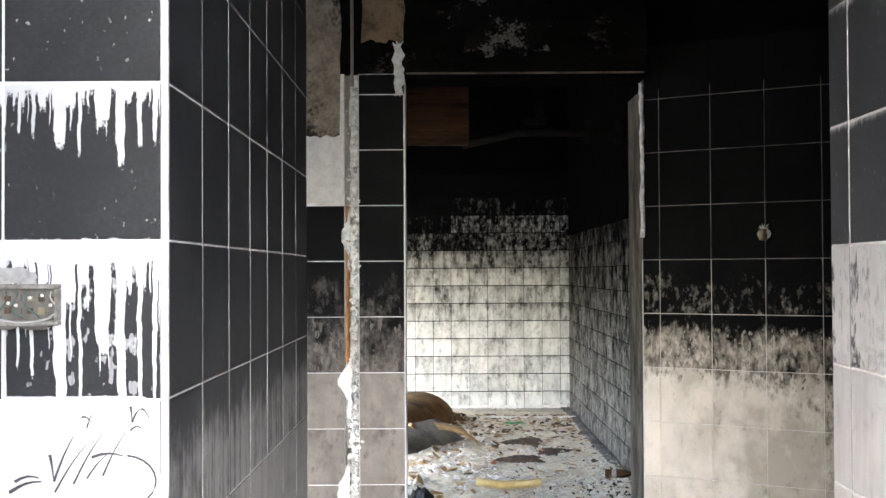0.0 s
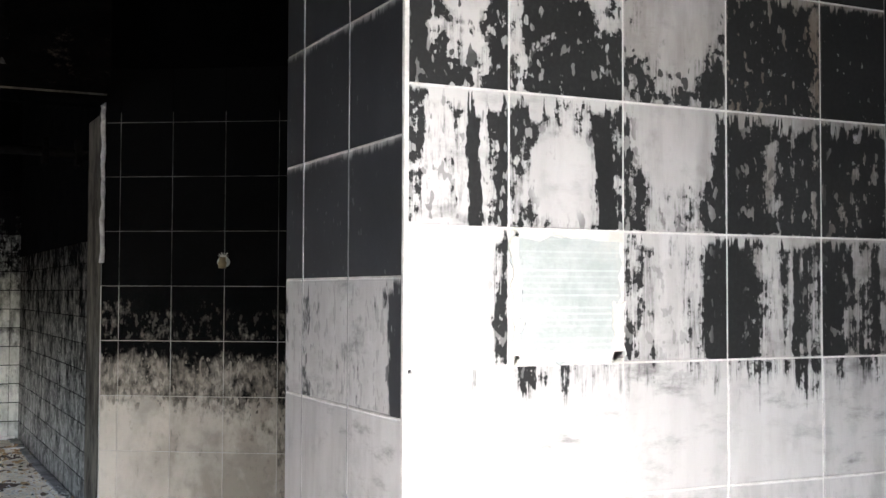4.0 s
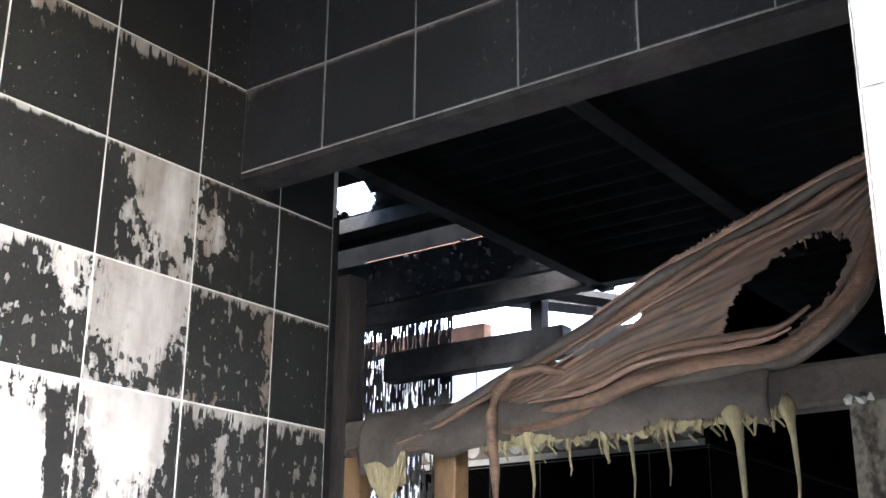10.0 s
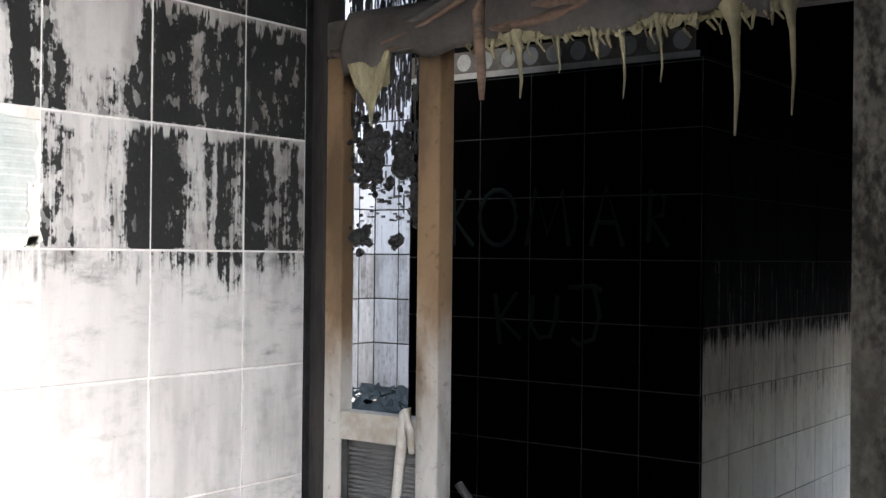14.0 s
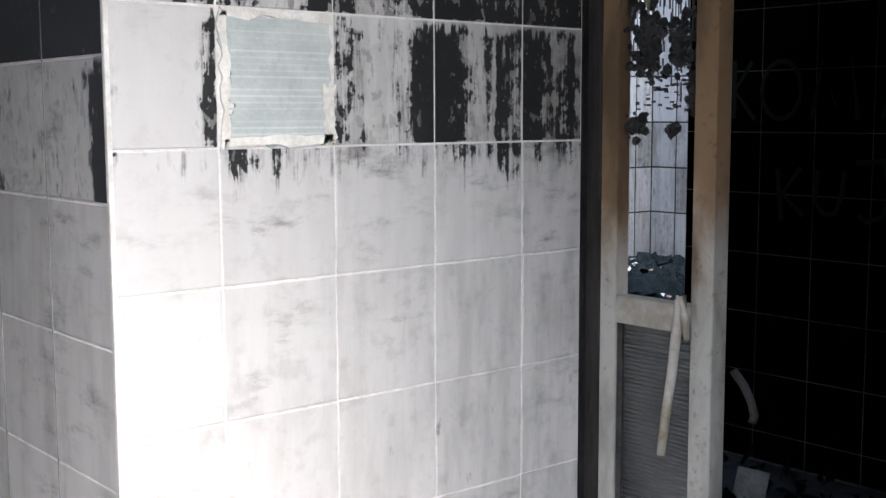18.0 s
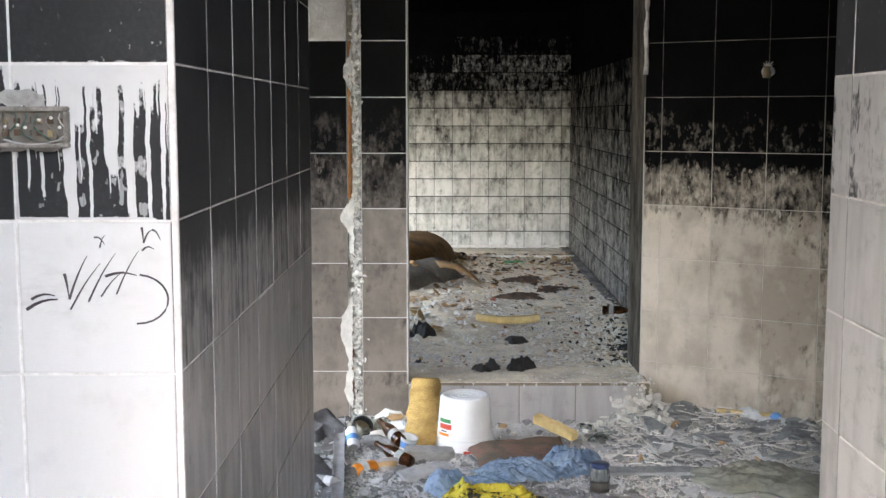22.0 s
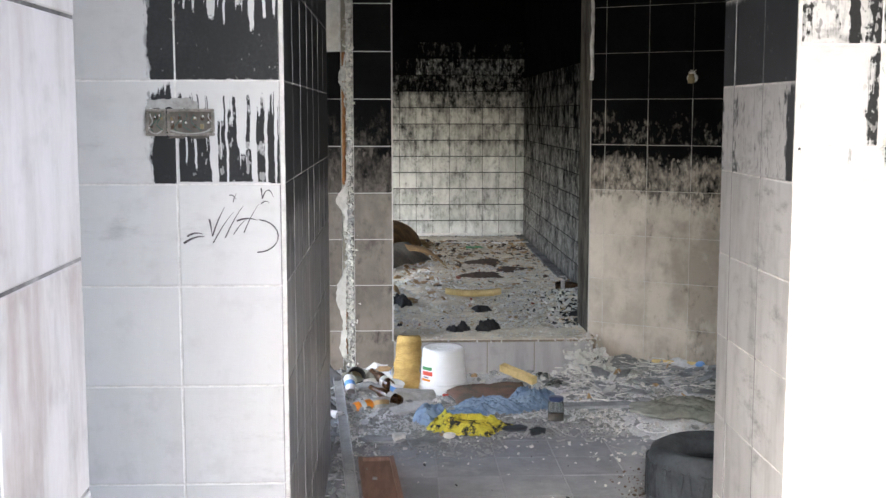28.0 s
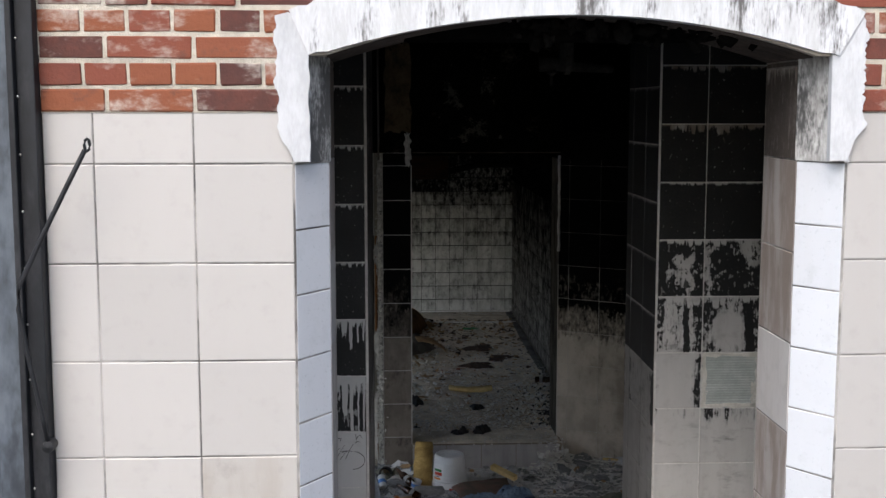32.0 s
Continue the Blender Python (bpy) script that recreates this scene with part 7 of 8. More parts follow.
shards("side_rubble", 700, lambda r: (r.uniform(-1.4, -0.47), r.uniform(4.5, 6.25), FLOOR + 0.03), 0.022, 0.25, M_SLATE_DARK, "dark rubble behind the pier", 131, tilt=0.3)
shards("side_white_bits", 160, lambda r: (r.uniform(-1.2, -0.47), r.uniform(4.5, 6.25), FLOOR + 0.035), 0.013, 0.4, M_WHITEBIT, "white bits behind the pier", 132)
solid("dark_cloth", drape(0.42, 0.60, 0.13, 35, 44, 50, 2.2, 0.25, 1.8), M_DARKCLOTH, "dark grey cloth heaped beside the metal channel", "cloth", smooth=True, m=pose(-0.72, 5.35, FLOOR + 0.02, 0, 0, 10))
solid("dark_cloth", drape(0.34, 0.40, 0.15, 36, 40, 40, 2.2, 0.25, 1.8), M_DARKCLOTH, "dark grey cloth heaped in the corner", "cloth", smooth=True, m=pose(-0.66, 5.98, FLOOR + 0.02, 0, 0, 30))
shards("splinters", 160, right_spot, 0.034, 0.10, M_GREYBIT, "grey splinters on the rubble", 107, tilt=0.3)
shards("floor_specks", 60, lane_spot, 0.006, 0.5, M_WHITEBIT, "white specks on the floor tiles", 108)
shards("dark_specks", 40, lane_spot, 0.007, 0.3, M_BLACKBIT, "dark specks on the floor tiles", 109)
shards("front_dirt", 4200, front_spot, 0.007, 0.45, M_SLATE, "grey dirt round the cloths", 123)
shards("front_shards", 260, front_spot, 0.022, 0.12, M_SLATE, "grey shards round the cloths", 124, tilt=0.25)
shards("step_crumbs", 420, lambda r: (r.uniform(DL + 0.02, DR - 0.02), r.uniform(6.31, 6.64), STEP), 0.007, 0.4, M_GREYBIT, "crumbs on the step", 125)
shards("step_white_crumbs", 240, lambda r: (r.uniform(DL + 0.02, DR - 0.02), r.uniform(6.30, 6.64), STEP), 0.006, 0.4, M_WHITEBIT, "white crumbs on the step", 126)
shards("grit", 2600, hall_spot, 0.008, 0.5, M_GREYBIT, "grey grit on the hall floor", 110)
shards("far_plaster_flakes", 6500, far_spot, 0.010, 0.16, M_WHITEBIT, "white plaster flakes over the far floor", 111, tilt=0.25)
shards("far_grey_flakes", 3200, far_spot, 0.011, 0.18, M_GREYBIT, "grey flakes over the far floor", 112, tilt=0.25)
shards("far_charcoal", 260, far_spot, 0.009, 0.2, M_BLACKBIT, "charcoal crumbs over the far floor", 113)
shards("far_brown_litter", 420, back_spot, 0.026, 0.12, M_BROWNDIRT, "brown burnt litter over the far floor", 127, tilt=0.2)
shards("far_pale_litter", 420, back_spot, 0.026, 0.14, M_TANBIT, "tan and yellow litter over the far floor", 128, tilt=0.25)
shards("far_ochre_crumbs", 500, far_spot, 0.010, 0.3, M_TANBIT, "ochre crumbs over the far floor", 129)
shards("far_tan_scraps", 110, far_left, 0.03, 0.15, M_TANBIT, "tan scraps beside the roll", 114)
shards("far_white_lumps", 560, far_left, 0.016, 0.35, M_WHITEBIT, "white lumps beside the roll", 115)
shards("far_red_bits", 22, far_spot, 0.018, 0.4, M_REDBIT, "brick crumbs over the far floor", 116)
shards("corner_lumps", 420, far_corner, 0.014, 0.55, M_WHITEBIT, "white plaster lumps along the long wall", 117)
shards("corner_charcoal", 420, far_corner, 0.012, 0.4, M_BLACKBIT, "charcoal along the long wall", 118)
shards("tan_scraps", 18, hall_spot, 0.022, 0.3, M_TANBIT, "tan scraps on the hall floor", 119)
shard_plate("dark_patch", "dark damp patch trodden on the floor", 0.41, 2.70, 0.15, 0.12, 0.003, M_SIDEDIRT, 41, rx=0, ry=0, rz=10, n=11, z=FLOOR + 0.001)
shards("dirt_by_tyre", 160, lambda r: (0.96 + r.gauss(0, 0.07), 3.85 + r.gauss(0, 0.22), FLOOR), 0.006, 0.4, M_BROWNDIRT, "brown crumbs beside the tyre", 120)

# ---- side doorway ----
def side_frame():
    ob = thing("side_door_frame", "scorched aluminium frame of the side doorway", "door frame")
    part("jamb_cover", box(2.405, 2.425, 2.195, 2.215, FLOOR, 2.9), M_CHAR, ob)
    part("jamb", box(2.425, 2.50, 2.145, 2.20, FLOOR - 0.05, 2.72, 0.004), M_SOOTWOOD, ob, "charred black jamb")
    part("post", box(2.42, 2.49, 0.665, 0.745, FLOOR - 0.05, 2.19, 0.005), M_POST_PALE, ob, "peeling grey post")
    part("post_cap", lumps("post_cap", lambda q: (q.uniform(2.42, 2.49), q.uniform(0.665, 0.75), 2.19 + q.uniform(0, 0.012)), 30, 0.012, None, None, 131), M_CEMENT, ob, "crumbled cap")
    part("header", box(2.42, 2.49, 0.25, 2.145, 2.185, 2.285, 0.012), M_MELT_GREY, ob, "sooty header bar")
side_frame()

def sidelight():
    ob = thing("sidelight", "narrow dirty aluminium side panel, glass burnt out above", "side panel")
    part("stile", box(2.425, 2.475, 2.085, 2.143, FLOOR, 2.185, 0.004), M_STILE, ob, "grey stile scorched brown above")
    part("stile", box(2.415, 2.475, 1.756, 1.825, FLOOR, 2.185, 0.005), M_STILE, ob, "grey stile scorched ochre above")
    part("rail", box(2.422, 2.472, 1.825, 2.085, 1.17, 1.245, 0.004), M_ALU, ob)
    part("rail", box(2.422, 2.472, 1.825, 2.085, FLOOR, 0.16, 0.004), M_ALU, ob)
    part("bead", box(2.432, 2.440, 2.066, 2.085, 0.16, 1.17), M_BLACKBIT, ob)
    pan = part("panel", box(2.445, 2.452, 1.825, 2.075, 0.16, 1.17), M_RIB, ob, "ribbed grey panel")
    rib = tube([(2.4448, 1.825, 0), (2.4448, 2.07, 0)], 0.003, 6)
    rm = mesh_of(rib, "rib", M_RIB, True)
    for i in range(82):
        q = new("rib", rm)
        q.parent = pan
        q.matrix_basis = Matrix.Translation((0, 0, 0.17 + 0.0121 * i))
    for z in (0.35,):
        part("hinge", lathe([(0, 0), (0.009, 0), (0.009, 0.09), (0, 0.09)], 10), M_STEEL, ob, m=pose(2.47, 1.748, z))
sidelight()

solid("hanging_strip", tube([(2.412, 1.832, 1.16), (2.395, 1.828, 1.22), (2.388, 1.832, 1.275), (2.394, 1.842, 1.262), (2.398, 1.852, 1.20), (2.398, 1.868, 1.06), (2.398, 1.885, 0.95), (2.398, 1.897, 0.845)], 0.013, 8, radii=[0.008, 0.011, 0.013, 0.014, 0.014, 0.013, 0.013, 0.012]), M_ALU, "bent pale plastic strip hanging over the rail", "strip", smooth=True)
solid("curled_strip", tube([(2.50, 1.75, 1.08), (2.52, 1.73, 1.04), (2.53, 1.715, 1.0), (2.525, 1.70, 0.965), (2.515, 1.70, 0.95)], 0.011, 8), M_BLACKRAG, "curled burnt pull handle behind the stile", "handle", smooth=True)

# burnt wired glass left hanging in the panel
def burnt_glass():
    r = random.Random(141)
    ob = thing("burnt_wired_glass", "burnt wired glass hanging in tatters", "glass remains")
    bm = bmesh.new()
    for i in range(46):
        y = 1.845 + 0.235 * (i + r.uniform(-0.3, 0.3)) / 46
        top, low = r.uniform(2.1, 2.19), r.uniform(1.80, 2.08)
        z = top
        while z > low:
            h = r.uniform(0.012, 0.05)
            if r.random() < 0.55:
                w = r.uniform(0.0010, 0.0026)
                box(2.448, 2.450, y - w, y + w, z - h, z, bm=bm)
            z -= h
    tagged(part("burnt_strand_screen", bm, M_BLACKBIT, ob), kind="stuff")
    bm = bmesh.new()
    for i in range(15):
        for j in range(9):
            if r.random() < 0.30:
                y, z = 1.86 + 0.012 * i + r.uniform(-0.005, 0.005), 1.745 + 0.012 * j + r.uniform(-0.005, 0.005)
                box(2.447, 2.450, y, y + 0.012, z, z + r.uniform(0.003, 0.008), bm=bm)
    tagged(part("wire_mesh", bm, M_BLACKBIT, ob, "square wire mesh"), kind="stuff")
    for y0, y1, z0, z1, n in ((1.95, 2.06, 1.84, 2.02, 110), (1.865, 1.93, 1.85, 1.98, 60), (2.01, 2.075, 1.68, 1.735, 34), (1.90, 1.935, 1.68, 1.71, 14), (1.845, 1.865, 1.74, 1.86, 26)):
        def near(q, cy=(y0 + y1) / 2, cz=(z0 + z1) / 2, ry=(y1 - y0) / 2, rz=(z1 - z0) / 2):
            a, d = q.uniform(0, 6.283), abs(q.gauss(0, 0.62))
            return 2.447 + q.uniform(-0.008, 0.008), cy + ry * d * math.cos(a), cz + rz * d * math.sin(a)
        tagged(part("burnt_clump", lumps("burnt_clump", near, n * 2, 0.012, None, None, 150 + n), M_BLACKRAG, ob, "black burnt clump"), kind="stuff")
burnt_glass()

# melted sheet sagging over the header
def glide(points, t):
    """A smooth curve through points, t from 0 to 1."""
    n = len(points) - 1
    k = min(n - 1, int(t * n))
    f = t * n - k
    p = [Vector(points[min(n, max(0, k + i))]) for i in (-1, 0, 1, 2)]
    return 0.5 * (2 * p[1] + (p[2] - p[0]) * f + (2 * p[0] - 5 * p[1] + 4 * p[2] - p[3]) * f ** 2 + (3 * p[1] - p[0] - 3 * p[2] + p[3]) * f ** 3)


SHEET_TOP = [(2.10, 2.205), (1.80, 2.255), (1.43, 2.402), (1.18, 2.51), (0.98, 2.589), (0.79, 2.65), (0.61, 2.711), (0.44, 2.77)]
SHEET_LOW = [(2.10, 2.185), (1.575, 2.225), (1.36, 2.245), (1.20, 2.285), (0.967, 2.305), (0.83, 2.325), (0.70, 2.41), (0.62, 2.56), (0.44, 2.74)]


def melted_sheet():
    ob = thing("melted_plastic_sheet", "melted brown plastic sheet sagging over the door header", "melted sheet")
    r = random.Random(161)
    nu, nv = 240, 60
    bm = bmesh.new()
    g = []
    for j in range(nv + 1):
        row = []
        for i in range(nu + 1):
            u, v = i / nu, j / nv
            a, b = glide(SHEET_LOW, u), glide(SHEET_TOP, u)
            y, z = a.x + (b.x - a.x) * v, a.y + (b.y - a.y) * v
            fold = 0.016 * noise.noise(Vector((u * 2.5, v * 6, 4.2))) + 0.007 * noise.noise(Vector((u * 6, v * 22, 8.1)))
            row.append(bm.verts.new((2.402 - 0.030 * math.sin(math.pi * v) ** 0.8 * min(1.0, u * 3) + fold, y, z)))
        g.append(row)
    for j in range(nv):
        for i in range(nu):
            c = (g[j][i].co + g[j + 1][i + 1].co) / 2
            p, q = 0.845 - c.y, c.z - 2.435
            rag = 0.30 * noise.noise(Vector((c.y * 55, c.z * 55, 1.0))) + 0.14 * noise.noise(Vector((c.y * 150, c.z * 60, 4.0)))
            hole = ((0.82 * p + 0.57 * q) / 0.172) ** 2 + ((0.82 * q - 0.57 * p) / 0.078) ** 2
            p, q = 1.32 - c.y, c.z - 2.408
            tear = ((0.96 * p + 0.28 * q) / 0.14) ** 2 + ((0.96 * q - 0.28 * p) / 0.030) ** 2
            if hole + (rag if q > 0 else 0.3 * rag) < 1 or tear + 0.7 * rag < 1:
                continue
            bm.faces.new((g[j][i], g[j][i + 1], g[j + 1][i + 1], g[j + 1][i]))
    bmesh.ops.delete(bm, geom=[v for v in bm.verts if not v.link_faces], context="VERTS")
    sh = part("sheet", bm, M_MELT_STREAK, ob, smooth=True)
    sh.modifiers.new("thick", "SOLIDIFY").thickness = 0.006

    def strand(points, x, rr, mat, lo=0.0, hi=1.0, off=0.0, wav=0.004, label="", n=70):
        pts, rad = [], []
        ph = r.uniform(0, 6.28)
        for i in range(n):
            t = lo + (hi - lo) * i / (n - 1)
            p = glide(points, t)
            pts.append((x + wav * math.sin(t * 19 + ph) + 0.006 * noise.noise(Vector((t * 6, ph, 0))), p.x, p.y + off + wav * math.sin(t * 23 + ph)))
            rad.append(rr * (1 + 0.35 * noise.noise(Vector((t * 16, ph, 2)))) * min(1.0, 0.35 + 6 * min(t - lo, hi - t)))
        return part("strand", tube(pts, rr, 9, radii=rad), mat, ob, label, True)

    strand(SHEET_TOP, 2.392, 0.015, M_MELT_GREY, 0.0, 1.0, -0.004, label="grey rolled rim")
    strand(SHEET_TOP, 2.384, 0.008, M_MELT_PINK, 0.34, 1.0, 0.012, 0.002, "blistered pinkish rim")
    strand(SHEET_TOP, 2.384, 0.010, M_MELT, 0.22, 0.9, -0.030, 0.003)
    strand(SHEET_TOP, 2.378, 0.006, M_MELT_PINK, 0.25, 0.75, -0.055, 0.004)
    strand(SHEET_LOW, 2.384, 0.019, M_MELT, 0.10, 1.0, 0.0, 0.004, "thick drawn lower edge")
    strand(SHEET_LOW, 2.396, 0.017, M_MELT_GREY, 0.34, 0.97, -0.022, 0.004)
    strand(SHEET_LOW, 2.376, 0.008, M_MELT_PINK, 0.15, 0.62, 0.030, 0.004)
    strand(SHEET_LOW, 2.380, 0.010, M_MELT, 0.12, 0.66, 0.050, 0.006)
    for k in range(9):
        lo = r.uniform(0.0, 0.10)
        strand(SHEET_TOP if k % 2 else SHEET_LOW, 2.37 + r.uniform(0, 0.035), r.uniform(0.005, 0.012), r.choice((M_MELT, M_MELT_GREY, M_MELT_GREY)), lo, r.uniform(0.22, 0.42), r.uniform(-0.035, 0.02), 0.006)
    BL = part("blister", lumps("blister", lambda q: ((t := q.uniform(0.45, 0.95)) * 0 + 2.380 + q.uniform(-0.005, 0.005), glide(SHEET_TOP, t).x, glide(SHEET_TOP, t).y + q.uniform(0.010, 0.020)), 320, 0.0034, None, None, 163), M_MELT_PINK, ob, "row of blisters along the rim")
    BL["kind"] = "stuff"
    # thick strap hanging down over the header
    part("strap", tube([(2.385, 1.40, 2.325), (2.372, 1.47, 2.345), (2.362, 1.545, 2.335), (2.356, 1.588, 2.295), (2.356, 1.602, 2.24), (2.358, 1.602, 2.17), (2.362, 1.597, 2.10), (2.366, 1.598, 2.03)], 0.014, 9, radii=[0.008, 0.012, 0.014, 0.016, 0.016, 0.014, 0.012, 0.006]), M_MELT, ob, "hanging strap", True)
    # short threads across the hole's rim
    for k in range(12):
        t = 0.60 + 0.028 * k
        p = glide(SHEET_TOP, t)
        top = p.y - 0.075 - 0.02 * r.random()
        part("thread", tube([(2.388, p.x, top), (2.388, p.x + 0.003, top - 0.014), (2.388, p.x - 0.002, top - 0.014 - r.uniform(0.006, 0.03))], 0.003, 5, radii=[0.005, 0.003, 0.001]), M_MELT, ob, smooth=True)
    # sagging film wrapped over the header
    bm = bmesh.new()
    rows = []
    for i in range(91):
        u = i / 90
        y = 2.05 - 1.15 * u
        sag = 2.168 + 0.012 * math.sin(u * 17) + 0.008 * math.sin(u * 41 + 1) - (0.05 if u < 0.12 else 0)
        row = []
        for k in range(9):
            v = k / 8
            z = 2.295 + (sag - 2.295) * v
            x = 2.405 - 0.035 * math.sin(v * 2.6) + 0.006 * noise.noise(Vector((u * 30, v * 4, 8)))
            row.append(bm.verts.new((x, y, z)))
        rows.append(row)
    for a, b in zip(rows, rows[1:]):
        for k in range(8):
            bm.faces.new((a[k], a[k + 1], b[k + 1], b[k]))
    fl = part("film", bm, M_MELT_GREY, ob, "grey film wrapped over the header", True)
    fl.modifiers.new("thick", "SOLIDIFY").thickness = 0.006
    # yellow fringe and drips
    bm = bmesh.new()
    cols = []
    for i in range(161):
        y = 1.66 - 0.80 * i / 160
        drop = 0.022 + 0.03 * abs(noise.noise(Vector((y * 22, 0, 2.0)))) + 0.012 * noise.noise(Vector((y * 70, 3.0, 2.0)))
        cols.append([bm.verts.new((2.384 + 0.004 * noise.noise(Vector((y * 50, k * 0.6, 5.0))), y, 2.186 - drop * k / 5)) for k in range(6)])
    for a, b in zip(cols, cols[1:]):
        for k in range(5):
            bm.faces.new((a[k], a[k + 1], b[k + 1], b[k]))
    web = part("yellow_web", bm, M_DRIP, ob, "torn yellow film hanging under the header", True)
    web.modifiers.new("thick", "SOLIDIFY").thickness = 0.003
    for i in range(46):
        y = 1.64 - 0.78 * i / 45 + r.uniform(-0.01, 0.01)
        z = 2.178 + r.uniform(-0.015, 0.012)
        l = r.uniform(0.012, 0.05)
        w = r.uniform(0.003, 0.008)
        part("fringe", tube([(2.385, y, z), (2.38, y + 0.004, z - l * 0.5), (2.392, y + r.uniform(-0.012, 0.012), z - l)], w, 7, radii=[w, w * 0.7, 0.002]), M_DRIP, ob, smooth=True)
    for y, z1, w in ((1.505, 2.03, 0.016), (1.235, 2.01, 0.012), (1.145, 2.04, 0.010), (0.975, 1.915, 0.026), (0.855, 1.95, 0.018), (1.40, 2.08, 0.01), (1.30, 2.10, 0.014)):
        part("drip", tube([(2.398, y + 0.014, 2.215), (2.392, y + 0.010, 2.185), (2.388, y + 0.005, 2.155), (2.386, y, 2.12), (2.392, y - 0.002, (2.11 + z1) / 2), (2.392, y + 0.002, z1)], w, 10, radii=[w * 0.5, w * 1.15, w * 0.6, w * 0.36, w * 0.24, w * 0.1]), M_DRIP, ob, "long yellow drip", True)
    for i in range(12):
        k = (i - 5.5) / 5.5
        y = 1.965 + 0.062 * k
        part("foam_rib", tube([(2.395, y, 2.20), (2.384, y, 2.15), (2.384, 1.962 + 0.045 * k, 2.105 - 0.012 * (1 - k * k)), (2.388, 1.96 + 0.014 * k, 2.06 - 0.02 * (1 - k * k)), (2.39, 1.958, 2.02 - 0.03 * (1 - k * k))], 0.006, 6, radii=[0.008, 0.008, 0.007, 0.005, 0.002]), M_DRIP, ob, smooth=True)
    part("foam_core", slab(0.115, 0.02, 0.10, 167, 0.008, rough=0.01), M_DRIP, ob, "yellow foam clot", True, m=pose(2.40, 1.965, 2.09, 0, 0, 90))
melted_sheet()

# ---- roof of the side room ----
def shed_roof():
    ob = thing("shed_roof", "sooty corrugated roof on charred beams, open to the sky", "roof", kind="structure")
    def corr(x0, x1, y0, y1, z, hole=None):
        bm = bmesh.new()
        n, k = int((x1 - x0) / 0.0125), 110 if hole else 1
        rows = []
        for i in range(n + 1):
            x = x0 + (x1 - x0) * i / n
            zz = z + 0.022 * math.sin(x * 2 * math.pi / 0.15)
            rows.append([bm.verts.new((x, y0 + (y1 - y0) * j / k, zz)) for j in range(k + 1)])
        for a, b in zip(rows, rows[1:]):
            for j in range(k):
                c = (a[j].co + b[j + 1].co) / 2
                if hole:
                    p, q = c.x - hole[0], c.y - hole[1]
                    p, q = p * 0.75 + q * 0.66, q * 0.75 - p * 0.66
                    if (p / hole[2]) ** 2 + (q / hole[3]) ** 2 < 1:
                        continue
                bm.faces.new((a[j], a[j + 1], b[j + 1], b[j]))
        p = part("corrugated_sheet", bm, M_ROOF, ob, smooth=True)
        p.modifiers.new("thick", "SOLIDIFY").thickness = 0.004
    corr(2.2, 4.95, -0.2, 2.70, 3.47)
    # carried on out of view to x 10 to keep the passage dark
    corr(4.95, 10.0, -0.2, 2.30, 3.47)
    corr(2.42, 4.86, 2.60, 4.62, 3.86, (4.25, 3.74, 0.26, 0.10))
    for y in (0.55, 1.66, 2.62):
        part("rafter", box(2.2, 4.95, y, y + 0.075, 3.36, 3.445, 0.004), M_CHAR, ob, "charred rafter")
    part("wall_plate", box(4.85, 4.97, -0.2, 4.7, 3.50, 3.76, 0.006), M_CHAR, ob, "blistered charred beam")
    tagged(part("blister", lumps("blister", lambda q: (4.845, q.uniform(1.2, 4.2), q.uniform(3.5, 3.76)), 150, 0.024, None, None, 172, (0.4, 1, 0.7)), M_BLISTER, ob, "grey blisters on the beam"), kind="stuff")
    part("wall_plate", box(4.80, 4.90, 2.2, 4.6, 3.36, 3.47, 0.006), M_CHAR, ob, "blistered charred beam")
    part("tie_beam", box(4.9, 5.0, 2.9, 4.06, 3.06, 3.22, 0.006), M_CHAR, ob, "short charred tie beam")
    part("strut", box(4.9, 4.97, 3.02, 3.09, 2.75, 3.52, 0.005), M_CHAR, ob, "charred upright strut")
    part("orange_timber", box(5.4, 5.48, 3.72, 4.7, 3.36, 3.46, 0.005), M_SMOKEWOOD, ob, "raw orange timber")
    part("brace", tube([(5.2, 4.3, 3.85), (5.3, 2.6, 3.35)], 0.045, 6), M_CHAR, ob, "slanting charred brace")
    part("brace", tube([(5.6, 4.9, 3.95), (5.5, 3.0, 3.45)], 0.05, 6), M_CHAR, ob, "slanting charred brace")
    part("gable_board", box(5.2, 5.24, 3.0, 5.5, 3.80, 4.25, 0.004), M_SOOTY_DEEP, ob, "grey board at the roof edge")
    part("orange_edge", box(5.17, 5.199, 3.0, 4.45, 3.85, 3.898, 0.004), M_SMOKEWOOD, ob, "orange timber edge")
    part("purlin", box(4.3, 4.4, 2.70, 4.6, 3.72, 3.80, 0.004), M_CHAR, ob, "charred purlin")
    r = random.Random(171)
    bm = bmesh.new()
    for i in range(90):
        y = 3.66 + 0.66 * i / 90
        z = 3.75
        while z > 2.5:
            h = r.uniform(0.02, 0.09)
            if r.random() < 0.72:
                box(5.0, 5.006, y - 0.0035, y + 0.0035, z - h, z, bm=bm)
            z -= h
    part("burnt_reed_screen", bm, M_BLACKBIT, ob, "burnt reed screen with gaps")
shed_roof()

